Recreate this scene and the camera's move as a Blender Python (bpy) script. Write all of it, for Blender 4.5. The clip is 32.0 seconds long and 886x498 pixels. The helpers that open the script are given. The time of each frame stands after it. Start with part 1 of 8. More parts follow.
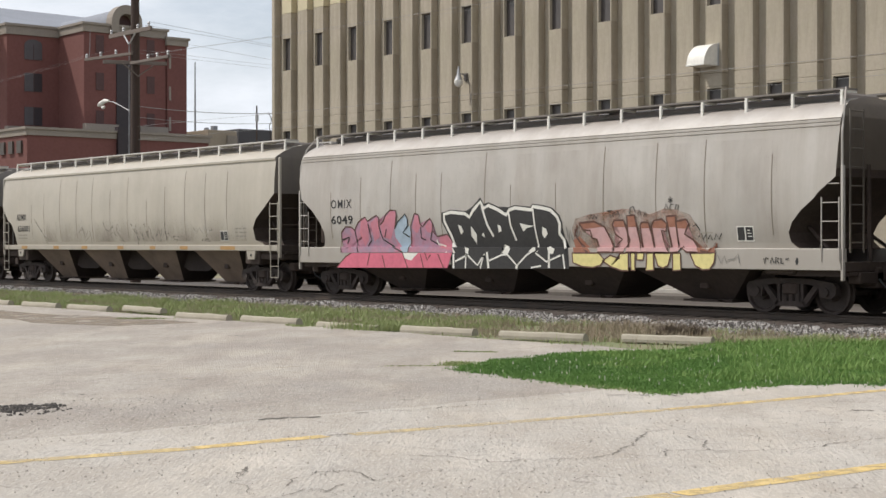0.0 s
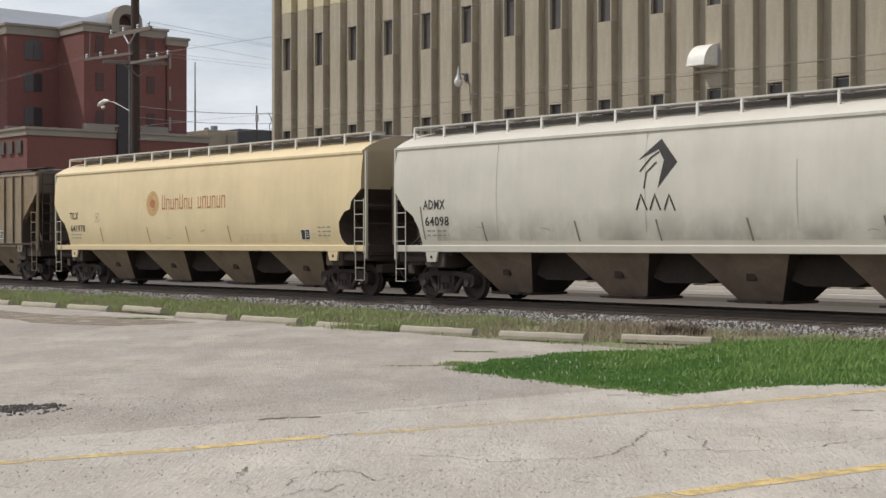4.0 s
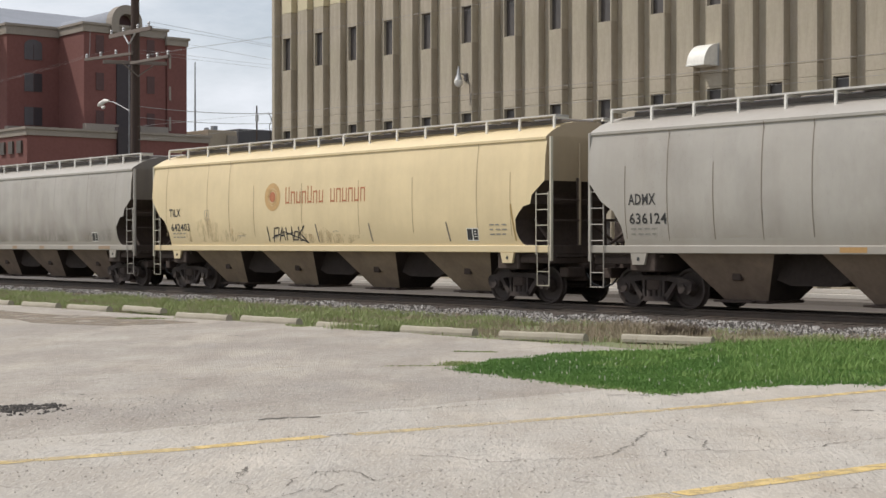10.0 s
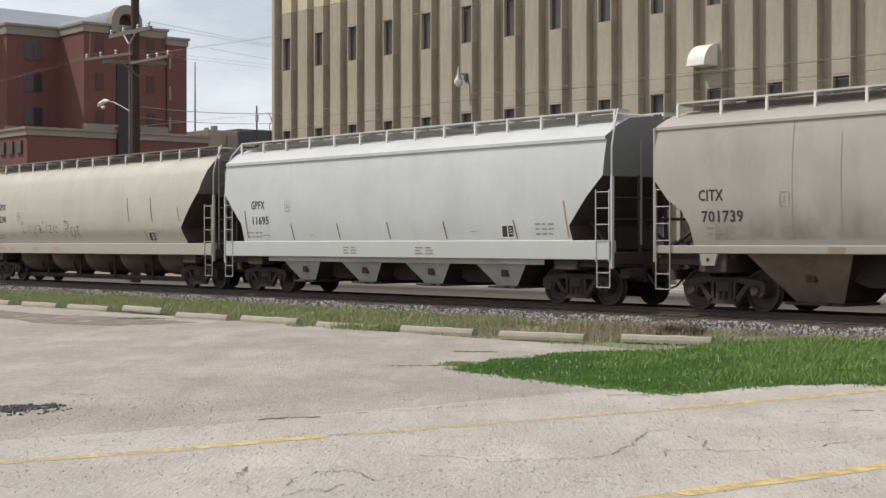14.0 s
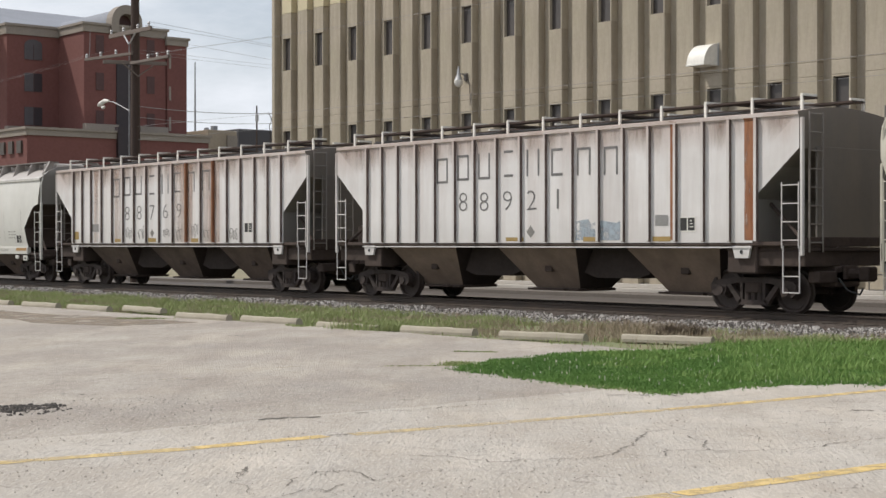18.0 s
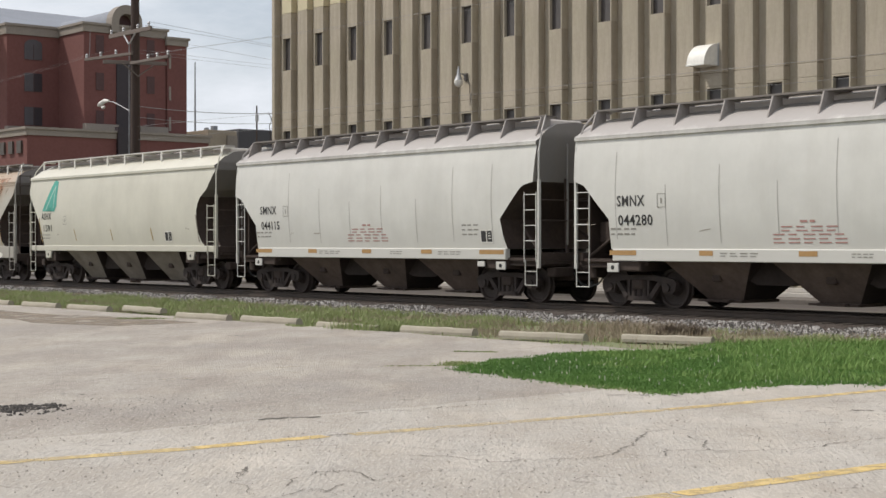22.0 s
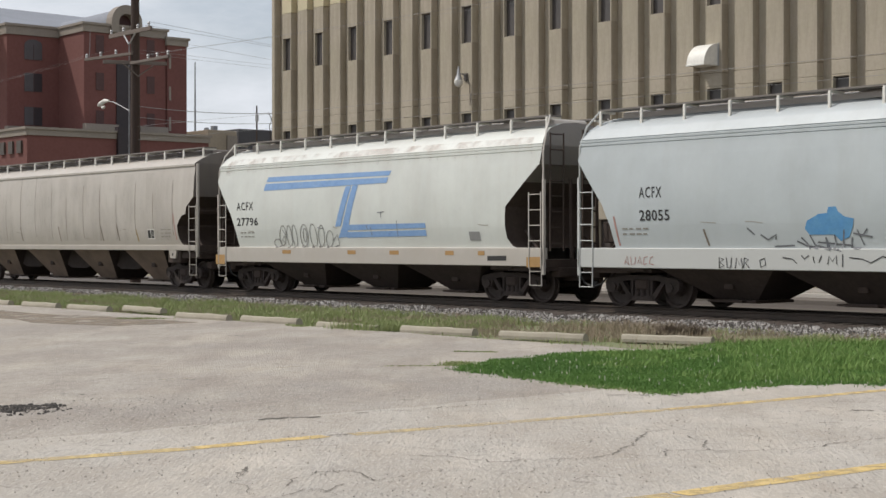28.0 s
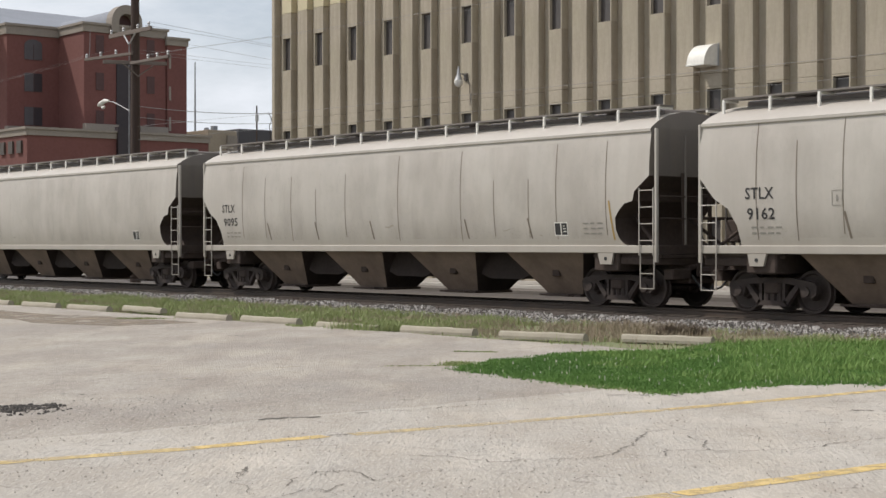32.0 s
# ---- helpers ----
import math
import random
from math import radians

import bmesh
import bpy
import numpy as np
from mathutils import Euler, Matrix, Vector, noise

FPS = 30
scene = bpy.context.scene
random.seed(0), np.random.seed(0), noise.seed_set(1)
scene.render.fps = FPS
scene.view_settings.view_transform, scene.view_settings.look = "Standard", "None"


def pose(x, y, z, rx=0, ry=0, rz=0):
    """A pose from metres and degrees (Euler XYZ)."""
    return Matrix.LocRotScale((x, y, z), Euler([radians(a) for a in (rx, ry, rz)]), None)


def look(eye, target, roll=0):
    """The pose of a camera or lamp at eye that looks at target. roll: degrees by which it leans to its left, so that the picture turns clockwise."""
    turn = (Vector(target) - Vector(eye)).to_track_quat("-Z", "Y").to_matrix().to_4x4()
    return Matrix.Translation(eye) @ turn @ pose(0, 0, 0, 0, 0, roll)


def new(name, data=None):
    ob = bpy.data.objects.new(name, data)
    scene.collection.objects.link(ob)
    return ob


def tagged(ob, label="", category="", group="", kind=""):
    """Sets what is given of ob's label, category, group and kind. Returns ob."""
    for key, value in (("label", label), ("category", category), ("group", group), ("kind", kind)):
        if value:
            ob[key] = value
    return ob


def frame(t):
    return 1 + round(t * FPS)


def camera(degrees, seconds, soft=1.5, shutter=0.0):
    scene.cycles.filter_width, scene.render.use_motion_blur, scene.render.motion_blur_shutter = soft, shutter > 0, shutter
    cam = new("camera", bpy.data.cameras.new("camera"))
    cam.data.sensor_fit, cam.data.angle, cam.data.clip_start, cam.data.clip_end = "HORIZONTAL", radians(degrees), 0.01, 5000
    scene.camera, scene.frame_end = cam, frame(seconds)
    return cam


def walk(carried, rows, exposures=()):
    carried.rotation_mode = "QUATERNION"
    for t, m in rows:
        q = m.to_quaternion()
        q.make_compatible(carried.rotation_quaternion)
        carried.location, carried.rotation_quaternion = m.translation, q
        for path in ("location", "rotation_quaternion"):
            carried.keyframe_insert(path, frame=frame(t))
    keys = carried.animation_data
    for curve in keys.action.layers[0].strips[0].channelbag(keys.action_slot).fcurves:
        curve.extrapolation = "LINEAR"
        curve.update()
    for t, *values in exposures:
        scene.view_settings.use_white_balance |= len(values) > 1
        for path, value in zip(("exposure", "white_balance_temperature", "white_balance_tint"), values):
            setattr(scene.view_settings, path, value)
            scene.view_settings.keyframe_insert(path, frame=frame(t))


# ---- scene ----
# The rail runs along x, the camera stands at the origin of x and y, z is up; the lot is at z = 0.
EYE = (0.0, 0.0, 1.79)
YAW, PITCH = radians(50.404), radians(-0.2085)
AIM = (EYE[0] - math.sin(YAW) * math.cos(PITCH), EYE[1] + math.cos(YAW) * math.cos(PITCH), EYE[2] + math.sin(PITCH))
cam = camera(31.82, 32.0, soft=1.5)
STOPS = [(0.0, 0.02), (1.0, -0.09), (2.0, -0.15), (3.5, -0.18), (6.0, -0.27), (7.0, -0.22), (8.0, 0.05), (10.0, -0.10), (11.0, -0.16), (12.0, -0.17), (14.0, -0.11), (17.0, -0.09), (18.0, -0.08), (19.0, -0.09), (20.0, -0.03), (21.0, 0.01), (22.0, -0.11), (23.0, -0.14), (25.5, -0.12), (28.0, -0.22), (31.0, -0.12), (32.0, -0.10)]
walk(cam, [(0.0, look(EYE, AIM, -0.04)), (32.0, look(EYE, AIM, -0.04))], STOPS)

RAIL = 0.30          # top of rail
TRACK = 27.5         # track centre line
FACADE = 39.0        # front of the office block

# ---- sky and sun ----
SUN = Vector((-0.55, -0.50, 1.0)).normalized()
world = bpy.data.worlds.new("world")
scene.world = world
world.use_nodes = True
wn, wl = world.node_tree.nodes, world.node_tree.links
wn.clear()
sky = wn.new("ShaderNodeTexSky")
sky.sky_type, sky.sun_disc = "NISHITA", False
sky.sun_elevation, sky.sun_rotation = math.asin(SUN.z), math.atan2(SUN.x, SUN.y)
sky.air_density, sky.dust_density, sky.ozone_density = 1.0, 2.0, 1.0
coord = wn.new("ShaderNodeTexCoord")
place = wn.new("ShaderNodeMapping")
place.inputs["Scale"].default_value = (1.0, 1.0, 3.2)
cloud = wn.new("ShaderNodeTexNoise")
cloud.inputs["Scale"].default_value, cloud.inputs["Detail"].default_value, cloud.inputs["Roughness"].default_value = 3.1, 9, 0.62
ramp = wn.new("ShaderNodeValToRGB")
ramp.color_ramp.elements[0].position, ramp.color_ramp.elements[1].position = 0.36, 0.60
ramp.color_ramp.elements[0].color = (0.42, 0.42, 0.42, 1)      # thin veil over the open sky
mix = wn.new("ShaderNodeMix")
mix.data_type = "RGBA"
mix.inputs[7].default_value = (8.5, 8.87, 9.5, 1)
back = wn.new("ShaderNodeBackground")
back.inputs["Strength"].default_value = 0.105
wout = wn.new("ShaderNodeOutputWorld")
wl.new(coord.outputs["Generated"], place.inputs["Vector"])
wl.new(place.outputs["Vector"], cloud.inputs["Vector"])
wl.new(cloud.outputs["Fac"], ramp.inputs["Fac"])
wl.new(ramp.outputs["Color"], mix.inputs[0])
wl.new(sky.outputs["Color"], mix.inputs[6])
wl.new(mix.outputs[2], back.inputs["Color"])
wl.new(back.outputs["Background"], wout.inputs["Surface"])
sun_data = bpy.data.lights.new("sun", "SUN")
sun_data.energy, sun_data.angle, sun_data.color = 3.3, radians(0.8), (1.0, 0.94, 0.86)
sun = new("sun", sun_data)
sun.matrix_world = look(SUN * 100, (0, 0, 0))


# ---- materials ----
def material(name, base, rough=0.7, metal=0.0, second=None, amount=0.5, size=1.5, grain=30.0, bump=0.15, stretch=(1, 1, 1),
             streak=None, streak_amount=0.0, streak_size=2.2, spots=None, spot_level=0.7, spot_size=9.0, lift=(), speckle=0.35, island=None):
    """A worn surface: a base colour varied at two scales, streaks that run down, spots, and a fine relief."""
    m = bpy.data.materials.new(name)
    m.use_nodes = True
    n, l = m.node_tree.nodes, m.node_tree.links
    bsdf = n["Principled BSDF"]
    bsdf.inputs["Roughness"].default_value, bsdf.inputs["Metallic"].default_value = rough, metal
    tc = n.new("ShaderNodeTexCoord")
    mp = n.new("ShaderNodeMapping")
    mp.inputs["Scale"].default_value = stretch
    l.new(tc.outputs["Object"], mp.inputs["Vector"])

    def noise_of(scale, detail=6, rough_=0.6, vec=None):
        t = n.new("ShaderNodeTexNoise")
        t.inputs["Scale"].default_value, t.inputs["Detail"].default_value, t.inputs["Roughness"].default_value = scale, detail, rough_
        l.new(vec or mp.outputs["Vector"], t.inputs["Vector"])
        return t

    def ramped(sock, a, b, top=1.0):
        r = n.new("ShaderNodeMapRange")
        r.inputs["From Min"].default_value, r.inputs["From Max"].default_value, r.inputs["To Max"].default_value = a, b, top
        l.new(sock, r.inputs["Value"])
        return r.outputs["Result"]

    def blend(fac, a, b):
        x = n.new("ShaderNodeMix")
        x.data_type = "RGBA"
        l.new(fac, x.inputs[0])
        for sock, v in ((x.inputs[6], a), (x.inputs[7], b)):
            if isinstance(v, tuple):
                sock.default_value = (*v, 1)
            else:
                l.new(v, sock)
        return x.outputs[2]

    second = second or tuple(c * 0.72 for c in base)
    col = blend(ramped(noise_of(1.0 / size).outputs["Fac"], 0.35, 0.68, amount), tuple(base), tuple(second))
    fine = noise_of(grain, 4)
    col = blend(ramped(fine.outputs["Fac"], 0.42, 0.75, speckle), col, tuple(c * 0.62 for c in base))
    if streak:
        sm = n.new("ShaderNodeMapping")
        sm.inputs["Scale"].default_value = (streak_size, streak_size, streak_size * 0.10)
        l.new(tc.outputs["Object"], sm.inputs["Vector"])
        col = blend(ramped(noise_of(1.0, 7, 0.65, sm.outputs["Vector"]).outputs["Fac"], 0.45, 0.72, streak_amount), col, tuple(streak))
    if spots:
        col = blend(ramped(noise_of(spot_size, 5).outputs["Fac"], spot_level, spot_level + 0.06, 0.9), col, tuple(spots))
    for tone, lo, hi, sway in lift:
        sep = n.new("ShaderNodeSeparateXYZ")
        l.new(tc.outputs["Object"], sep.inputs[0])
        wob = n.new("ShaderNodeMath")
        wob.operation = "MULTIPLY_ADD"
        sm2 = n.new("ShaderNodeMapping")
        sm2.inputs["Scale"].default_value = (1.5, 1.5, 0.35)
        l.new(tc.outputs["Object"], sm2.inputs["Vector"])
        l.new(noise_of(1.0, 7, 0.7, sm2.outputs["Vector"]).outputs["Fac"], wob.inputs[0])
        wob.inputs[1].default_value = sway
        l.new(sep.outputs["Z"], wob.inputs[2])
        col = blend(ramped(wob.outputs[0], lo, hi, 0.8), col, tuple(tone))
    if island:
        geo = n.new("ShaderNodeNewGeometry")
        col = blend(ramped(geo.outputs["Random Per Island"], 0.25, 1.0), col, tuple(island))
    l.new(col, bsdf.inputs["Base Color"])
    rr = n.new("ShaderNodeMapRange")
    rr.inputs["To Min"].default_value, rr.inputs["To Max"].default_value = max(0.05, rough - 0.12), min(1.0, rough + 0.12)
    l.new(fine.outputs["Fac"], rr.inputs["Value"])
    l.new(rr.outputs["Result"], bsdf.inputs["Roughness"])
    if bump:
        b = n.new("ShaderNodeBump")
        b.inputs["Strength"].default_value, b.inputs["Distance"].default_value = bump, 0.02
        l.new(fine.outputs["Fac"], b.inputs["Height"])
        l.new(b.outputs["Normal"], bsdf.inputs["Normal"])
    return m


def paint(name, base, dirt=(0.25, 0.205, 0.15), dirty=0.5, rough=0.5, grime=0.5, lift=(), roof=0.2, **kw):
    """Weathered car paint: soft blotches, washed-down streaks, and road grime thrown up along the lower edge."""
    soil = tuple(b * (1 - grime) + d * grime for b, d in zip(base, (0.20, 0.165, 0.125)))
    top = tuple(b * (1 - roof) + d * roof for b, d in zip(base, (0.19, 0.155, 0.14)))
    return material(name, base, rough, second=tuple(c * 0.84 for c in base), amount=0.8, size=1.6, grain=9, bump=0.02, speckle=0.06,
                    streak=dirt, streak_amount=dirty * 0.45, streak_size=1.1, lift=[(soil, 2.75, 1.85, 1.3), (top, 4.45, 4.85, 0.8)] + list(lift), **kw)


# ---- mesh building ----
class Form:
    """Collects vertices and faces of one mesh."""

    def __init__(self):
        self.v, self.f = [], []

    def add(self, verts, faces):
        o = len(self.v)
        self.v += [tuple(p) for p in verts]
        self.f += [tuple(i + o for i in q) for q in faces]
        return self

    def box(self, x0, x1, y0, y1, z0, z1, c=0.0):
        if not c:
            return self.add([(x, y, z) for z in (z0, z1) for x, y in ((x0, y0), (x1, y0), (x1, y1), (x0, y1))],
                            [(3, 2, 1, 0), (4, 5, 6, 7), (0, 1, 5, 4), (1, 2, 6, 5), (2, 3, 7, 6), (3, 0, 4, 7)])
        rings = []
        for z, k in ((z0, c), (z0 + c, 0), (z1 - c, 0), (z1, c)):
            e = c + k
            rings.append([(x0 + e, y0 + k, z), (x1 - e, y0 + k, z), (x1 - k, y0 + e, z), (x1 - k, y1 - e, z),
                          (x1 - e, y1 - k, z), (x0 + e, y1 - k, z), (x0 + k, y1 - e, z), (x0 + k, y0 + e, z)])
        return self.loft(rings, True, True)

    def loft(self, rings, closed=True, caps=False):
        n = len(rings[0])
        verts = [p for r in rings for p in r]
        faces = []
        for i in range(len(rings) - 1):
            for j in range(n if closed else n - 1):
                k = (j + 1) % n
                faces.append((i * n + j, i * n + k, (i + 1) * n + k, (i + 1) * n + j))
        if caps:
            faces.append(tuple(range(n - 1, -1, -1)))
            faces.append(tuple((len(rings) - 1) * n + j for j in range(n)))
        return self.add(verts, faces)

    def tube(self, path, r, sides=6):
        """A round bar along a path of points; r is a radius or one radius a point."""
        pts = [Vector(p) for p in path]
        rs = r if isinstance(r, (list, tuple)) else [r] * len(pts)
        rings = []
        for i, p in enumerate(pts):
            d = (pts[min(i + 1, len(pts) - 1)] - pts[max(i - 1, 0)]).normalized()
            u = d.cross(Vector((0, 0, 1)) if abs(d.z) < 0.9 else Vector((1, 0, 0))).normalized()
            w = u.cross(d)
            rings.append([tuple(p + (u * math.cos(a) + w * math.sin(a)) * rs[i]) for a in (2 * math.pi * k / sides for k in range(sides))])
        return self.loft(rings, True, True)

    def prism(self, outline, y0, y1):
        """An outline in x and z, given depth along y."""
        n = len(outline)
        return self.add([(x, y0, z) for x, z in outline] + [(x, y1, z) for x, z in outline],
                        [tuple(range(n)), tuple(range(2 * n - 1, n - 1, -1))] +
                        [(i, i + n, (i + 1) % n + n, (i + 1) % n) for i in range(n)])

    def lathe(self, profile, sides=20):
        """A profile of (radius, y) turned about the y axis."""
        return self.loft([[(r * math.cos(a), y, r * math.sin(a)) for a in (2 * math.pi * k / sides for k in range(sides))] for r, y in profile], True, True)

    def mesh(self, name, mat, smooth=False):
        me = bpy.data.meshes.new(name)
        me.from_pydata(self.v, [], self.f)
        bm = bmesh.new()
        bm.from_mesh(me)
        bmesh.ops.recalc_face_normals(bm, faces=bm.faces)
        bm.to_mesh(me)
        bm.free()
        me.materials.append(mat)
        if smooth:
            me.shade_smooth()
            me.set_sharp_from_angle(angle=radians(35))
        return me


def part(name, form, mat, parent=None, label="", smooth=False, at=None):
    """One mesh object under a thing or a part."""
    me = form if isinstance(form, bpy.types.Mesh) else form.mesh(name, mat, smooth)
    ob = new(name, me)
    if parent:
        ob.parent = parent
    if at:
        ob.matrix_basis = at
    if label:
        ob["label"] = label
    return ob
# ---- palette ----
def asphalt(name, base, second, pits):
    """Sun-bleached asphalt: wide worn lanes, hand-sized blotches, exposed stone, dark pits and hair cracks."""
    m = bpy.data.materials.new(name)
    m.use_nodes = True
    n, l = m.node_tree.nodes, m.node_tree.links
    bsdf = n["Principled BSDF"]
    bsdf.inputs["Specular IOR Level"].default_value = 0.25
    tc = n.new("ShaderNodeTexCoord")
    lane = n.new("ShaderNodeMapping")       # wear follows the way cars drive over the lot
    lane.vector_type = "TEXTURE"
    lane.inputs["Rotation"].default_value = (0, 0, radians(48))
    lane.inputs["Scale"].default_value = (1.0, 2.6, 1.0)
    l.new(tc.outputs["Object"], lane.inputs["Vector"])

    def speck(scale, detail, a, b, low, high, vec=None):
        t, r = n.new("ShaderNodeTexNoise"), n.new("ShaderNodeMapRange")
        t.inputs["Scale"].default_value, t.inputs["Detail"].default_value, t.inputs["Roughness"].default_value = scale, detail, 0.62
        r.inputs["From Min"].default_value, r.inputs["From Max"].default_value = a, b
        r.inputs["To Min"].default_value, r.inputs["To Max"].default_value = low, high
        l.new(vec or lane.outputs["Vector"], t.inputs["Vector"])
        l.new(t.outputs["Fac"], r.inputs["Value"])
        return r.outputs["Result"]

    def blend(fac, a, b):
        x = n.new("ShaderNodeMix")
        x.data_type = "RGBA"
        l.new(fac, x.inputs[0])
        for sock, v in ((x.inputs[6], a), (x.inputs[7], b)):
            if isinstance(v, tuple):
                sock.default_value = (*v, 1)
            else:
                l.new(v, sock)
        return x.outputs[2]

    plain = tc.outputs["Object"]
    col = blend(speck(0.28, 6, 0.38, 0.62, 0.0, 1.0, plain), base, second)
    col = blend(speck(1.1, 6, 0.40, 0.66, 0.0, 0.8), col, tuple(c * k for c, k in zip(second, (0.90, 0.86, 0.82))))
    col = blend(speck(0.75, 5, 0.50, 0.66, 0.0, 0.5), col, tuple(c * k for c, k in zip(base, (1.18, 1.15, 1.10))))
    col = blend(speck(9.0, 5, 0.50, 0.70, 0.0, 0.45), col, tuple(c * 0.70 for c in second))
    col = blend(speck(24.0, 3, 0.56, 0.66, 0.0, pits), col, (0.16, 0.15, 0.14))
    col = blend(speck(31.0, 3, 0.57, 0.67, 0.0, 0.38), col, (0.66, 0.63, 0.58))
    warp = n.new("ShaderNodeTexNoise")
    warp.inputs["Scale"].default_value, warp.inputs["Detail"].default_value = 1.3, 7
    add = n.new("ShaderNodeMix")
    add.data_type = "VECTOR"
    add.inputs[0].default_value = 0.5
    cell = n.new("ShaderNodeTexVoronoi")
    cell.feature = "DISTANCE_TO_EDGE"
    cell.inputs["Scale"].default_value = 0.9
    thin = n.new("ShaderNodeMapRange")
    thin.inputs["From Max"].default_value, thin.inputs["To Min"].default_value, thin.inputs["To Max"].default_value = 0.009, 0.7, 0.0
    both = n.new("ShaderNodeMath")
    both.operation = "MULTIPLY"
    l.new(plain, warp.inputs["Vector"])
    l.new(plain, add.inputs[4])
    l.new(warp.outputs["Color"], add.inputs[5])
    l.new(add.outputs[1], cell.inputs["Vector"])
    l.new(cell.outputs["Distance"], thin.inputs["Value"])
    l.new(thin.outputs["Result"], both.inputs[0])
    l.new(speck(1.6, 4, 0.50, 0.62, 0.0, 1.0, plain), both.inputs[1])
    col = blend(both.outputs[0], col, (0.17, 0.155, 0.14))
    l.new(col, bsdf.inputs["Base Color"])
    bsdf.inputs["Roughness"].default_value = 0.93
    b = n.new("ShaderNodeBump")
    b.inputs["Strength"].default_value, b.inputs["Distance"].default_value = 0.6, 0.02
    l.new(speck(24.0, 4, 0.3, 0.7, 0.0, 1.0), b.inputs["Height"])
    l.new(b.outputs["Normal"], bsdf.inputs["Normal"])
    return m


def worn(m, low, high, scale=3.5):
    """Wears a layer of paint or dirt away in flakes and whole stretches."""
    n, l = m.node_tree.nodes, m.node_tree.links
    tc, t, r = n.new("ShaderNodeTexCoord"), n.new("ShaderNodeTexNoise"), n.new("ShaderNodeMapRange")
    t.inputs["Scale"].default_value, t.inputs["Detail"].default_value, t.inputs["Roughness"].default_value = scale, 9, 0.72
    r.inputs["From Min"].default_value, r.inputs["From Max"].default_value = low, high
    l.new(tc.outputs["Object"], t.inputs["Vector"])
    l.new(t.outputs["Fac"], r.inputs["Value"])
    l.new(r.outputs["Result"], n["Principled BSDF"].inputs["Alpha"])
    return m


ASPHALT = asphalt("bleached_asphalt", (0.462, 0.428, 0.385), (0.385, 0.356, 0.318), 0.22)
OLDASPHALT = asphalt("old_dusty_asphalt", (0.395, 0.36, 0.317), (0.305, 0.277, 0.248), 0.3)
FAINT = worn(material("nearly_worn_off_line", (0.50, 0.40, 0.22), 0.9, size=0.6, grain=30, bump=0.3), 0.50, 0.75)
EARTH = material("bare_earth", (0.27, 0.225, 0.155), 0.95, second=(0.12, 0.13, 0.06), amount=0.9, size=2.0, grain=18, bump=0.5)
STONE = material("ballast_stone", (0.07, 0.062, 0.055), 0.9, second=(0.15, 0.135, 0.12), amount=1.0, size=0.12, grain=40, bump=0.3, island=(0.54, 0.51, 0.48))
BED = material("ballast_bed", (0.080, 0.060, 0.049), 0.95, second=(0.042, 0.034, 0.029), amount=0.9, size=0.7, grain=12, bump=0.8)
RAILSTEEL = material("rusty_rail", (0.055, 0.042, 0.034), 0.6, 0.2, second=(0.10, 0.07, 0.05), size=0.6, grain=20, bump=0.1)
TIE = material("creosoted_tie", (0.06, 0.048, 0.038), 0.9, size=0.4, grain=16, bump=0.4)
CONCRETE = material("cast_concrete", (0.37, 0.335, 0.265), 0.9, second=(0.27, 0.24, 0.19), amount=0.8, size=0.6, grain=25, bump=0.3)
YELLOW = worn(material("faded_yellow_line", (0.64, 0.46, 0.17), 0.85, second=(0.58, 0.45, 0.23), amount=0.8, size=0.5, grain=40, bump=0.3), 0.30, 0.58)
YELLOWTHIN = worn(material("half_gone_yellow_line", (0.62, 0.455, 0.18), 0.85, second=(0.56, 0.45, 0.25), amount=0.8, size=0.5, grain=40, bump=0.3), 0.32, 0.62)
YELLOWFAINT = worn(material("almost_gone_yellow_line", (0.60, 0.46, 0.22), 0.85, second=(0.54, 0.45, 0.28), amount=0.8, size=0.5, grain=40, bump=0.3), 0.34, 0.68)
CRUMB = material("dark_asphalt_crumb", (0.17, 0.155, 0.14), 0.95, size=0.3, grain=20, bump=0.4)
TARBLACK = material("black_tar_crumb", (0.045, 0.040, 0.038), 0.9, second=(0.12, 0.105, 0.09), amount=0.9, size=0.1, grain=20, bump=0.4)
TAR = worn(material("crack_fill", (0.155, 0.14, 0.122), 0.95, size=0.3, grain=20, bump=0.4), 0.34, 0.48, 2.2)
DIRT = worn(material("brown_silt", (0.22, 0.175, 0.13), 0.95, second=(0.28, 0.23, 0.17), size=0.6, grain=20, bump=0.2), 0.36, 0.60, 0.9)
GRASS = material("grass", (0.20, 0.27, 0.08), 0.8, second=(0.29, 0.31, 0.14), amount=0.9, size=0.9, grain=9, bump=0.0, island=(0.33, 0.35, 0.17))
LAWN = material("lush_grass", (0.070, 0.168, 0.030), 0.8, second=(0.135, 0.262, 0.045), amount=1.0, size=3.0, grain=5, bump=0.0, island=(0.125, 0.222, 0.050))
STRAW = material("dry_grass", (0.33, 0.26, 0.185), 0.85, second=(0.25, 0.205, 0.14), amount=0.9, size=0.4, grain=9, bump=0.0)
PANEL = material("tan_aggregate_panel", (0.435, 0.378, 0.298), 0.92, second=(0.375, 0.335, 0.245), amount=0.9, size=1.1, grain=9, bump=0.25, speckle=0.25, streak=(0.25, 0.215, 0.165), streak_amount=0.75, streak_size=2.2)
CREAM = material("cream_panel", (0.62, 0.55, 0.37), 0.85, size=2.5, grain=12, bump=0.1)
GLASS = material("dark_window_glass", (0.085, 0.075, 0.07), 0.35, size=2.0, grain=3, bump=0.0)
FRAME = material("dark_window_frame", (0.08, 0.065, 0.055), 0.5, size=1.0, grain=10, bump=0.05)
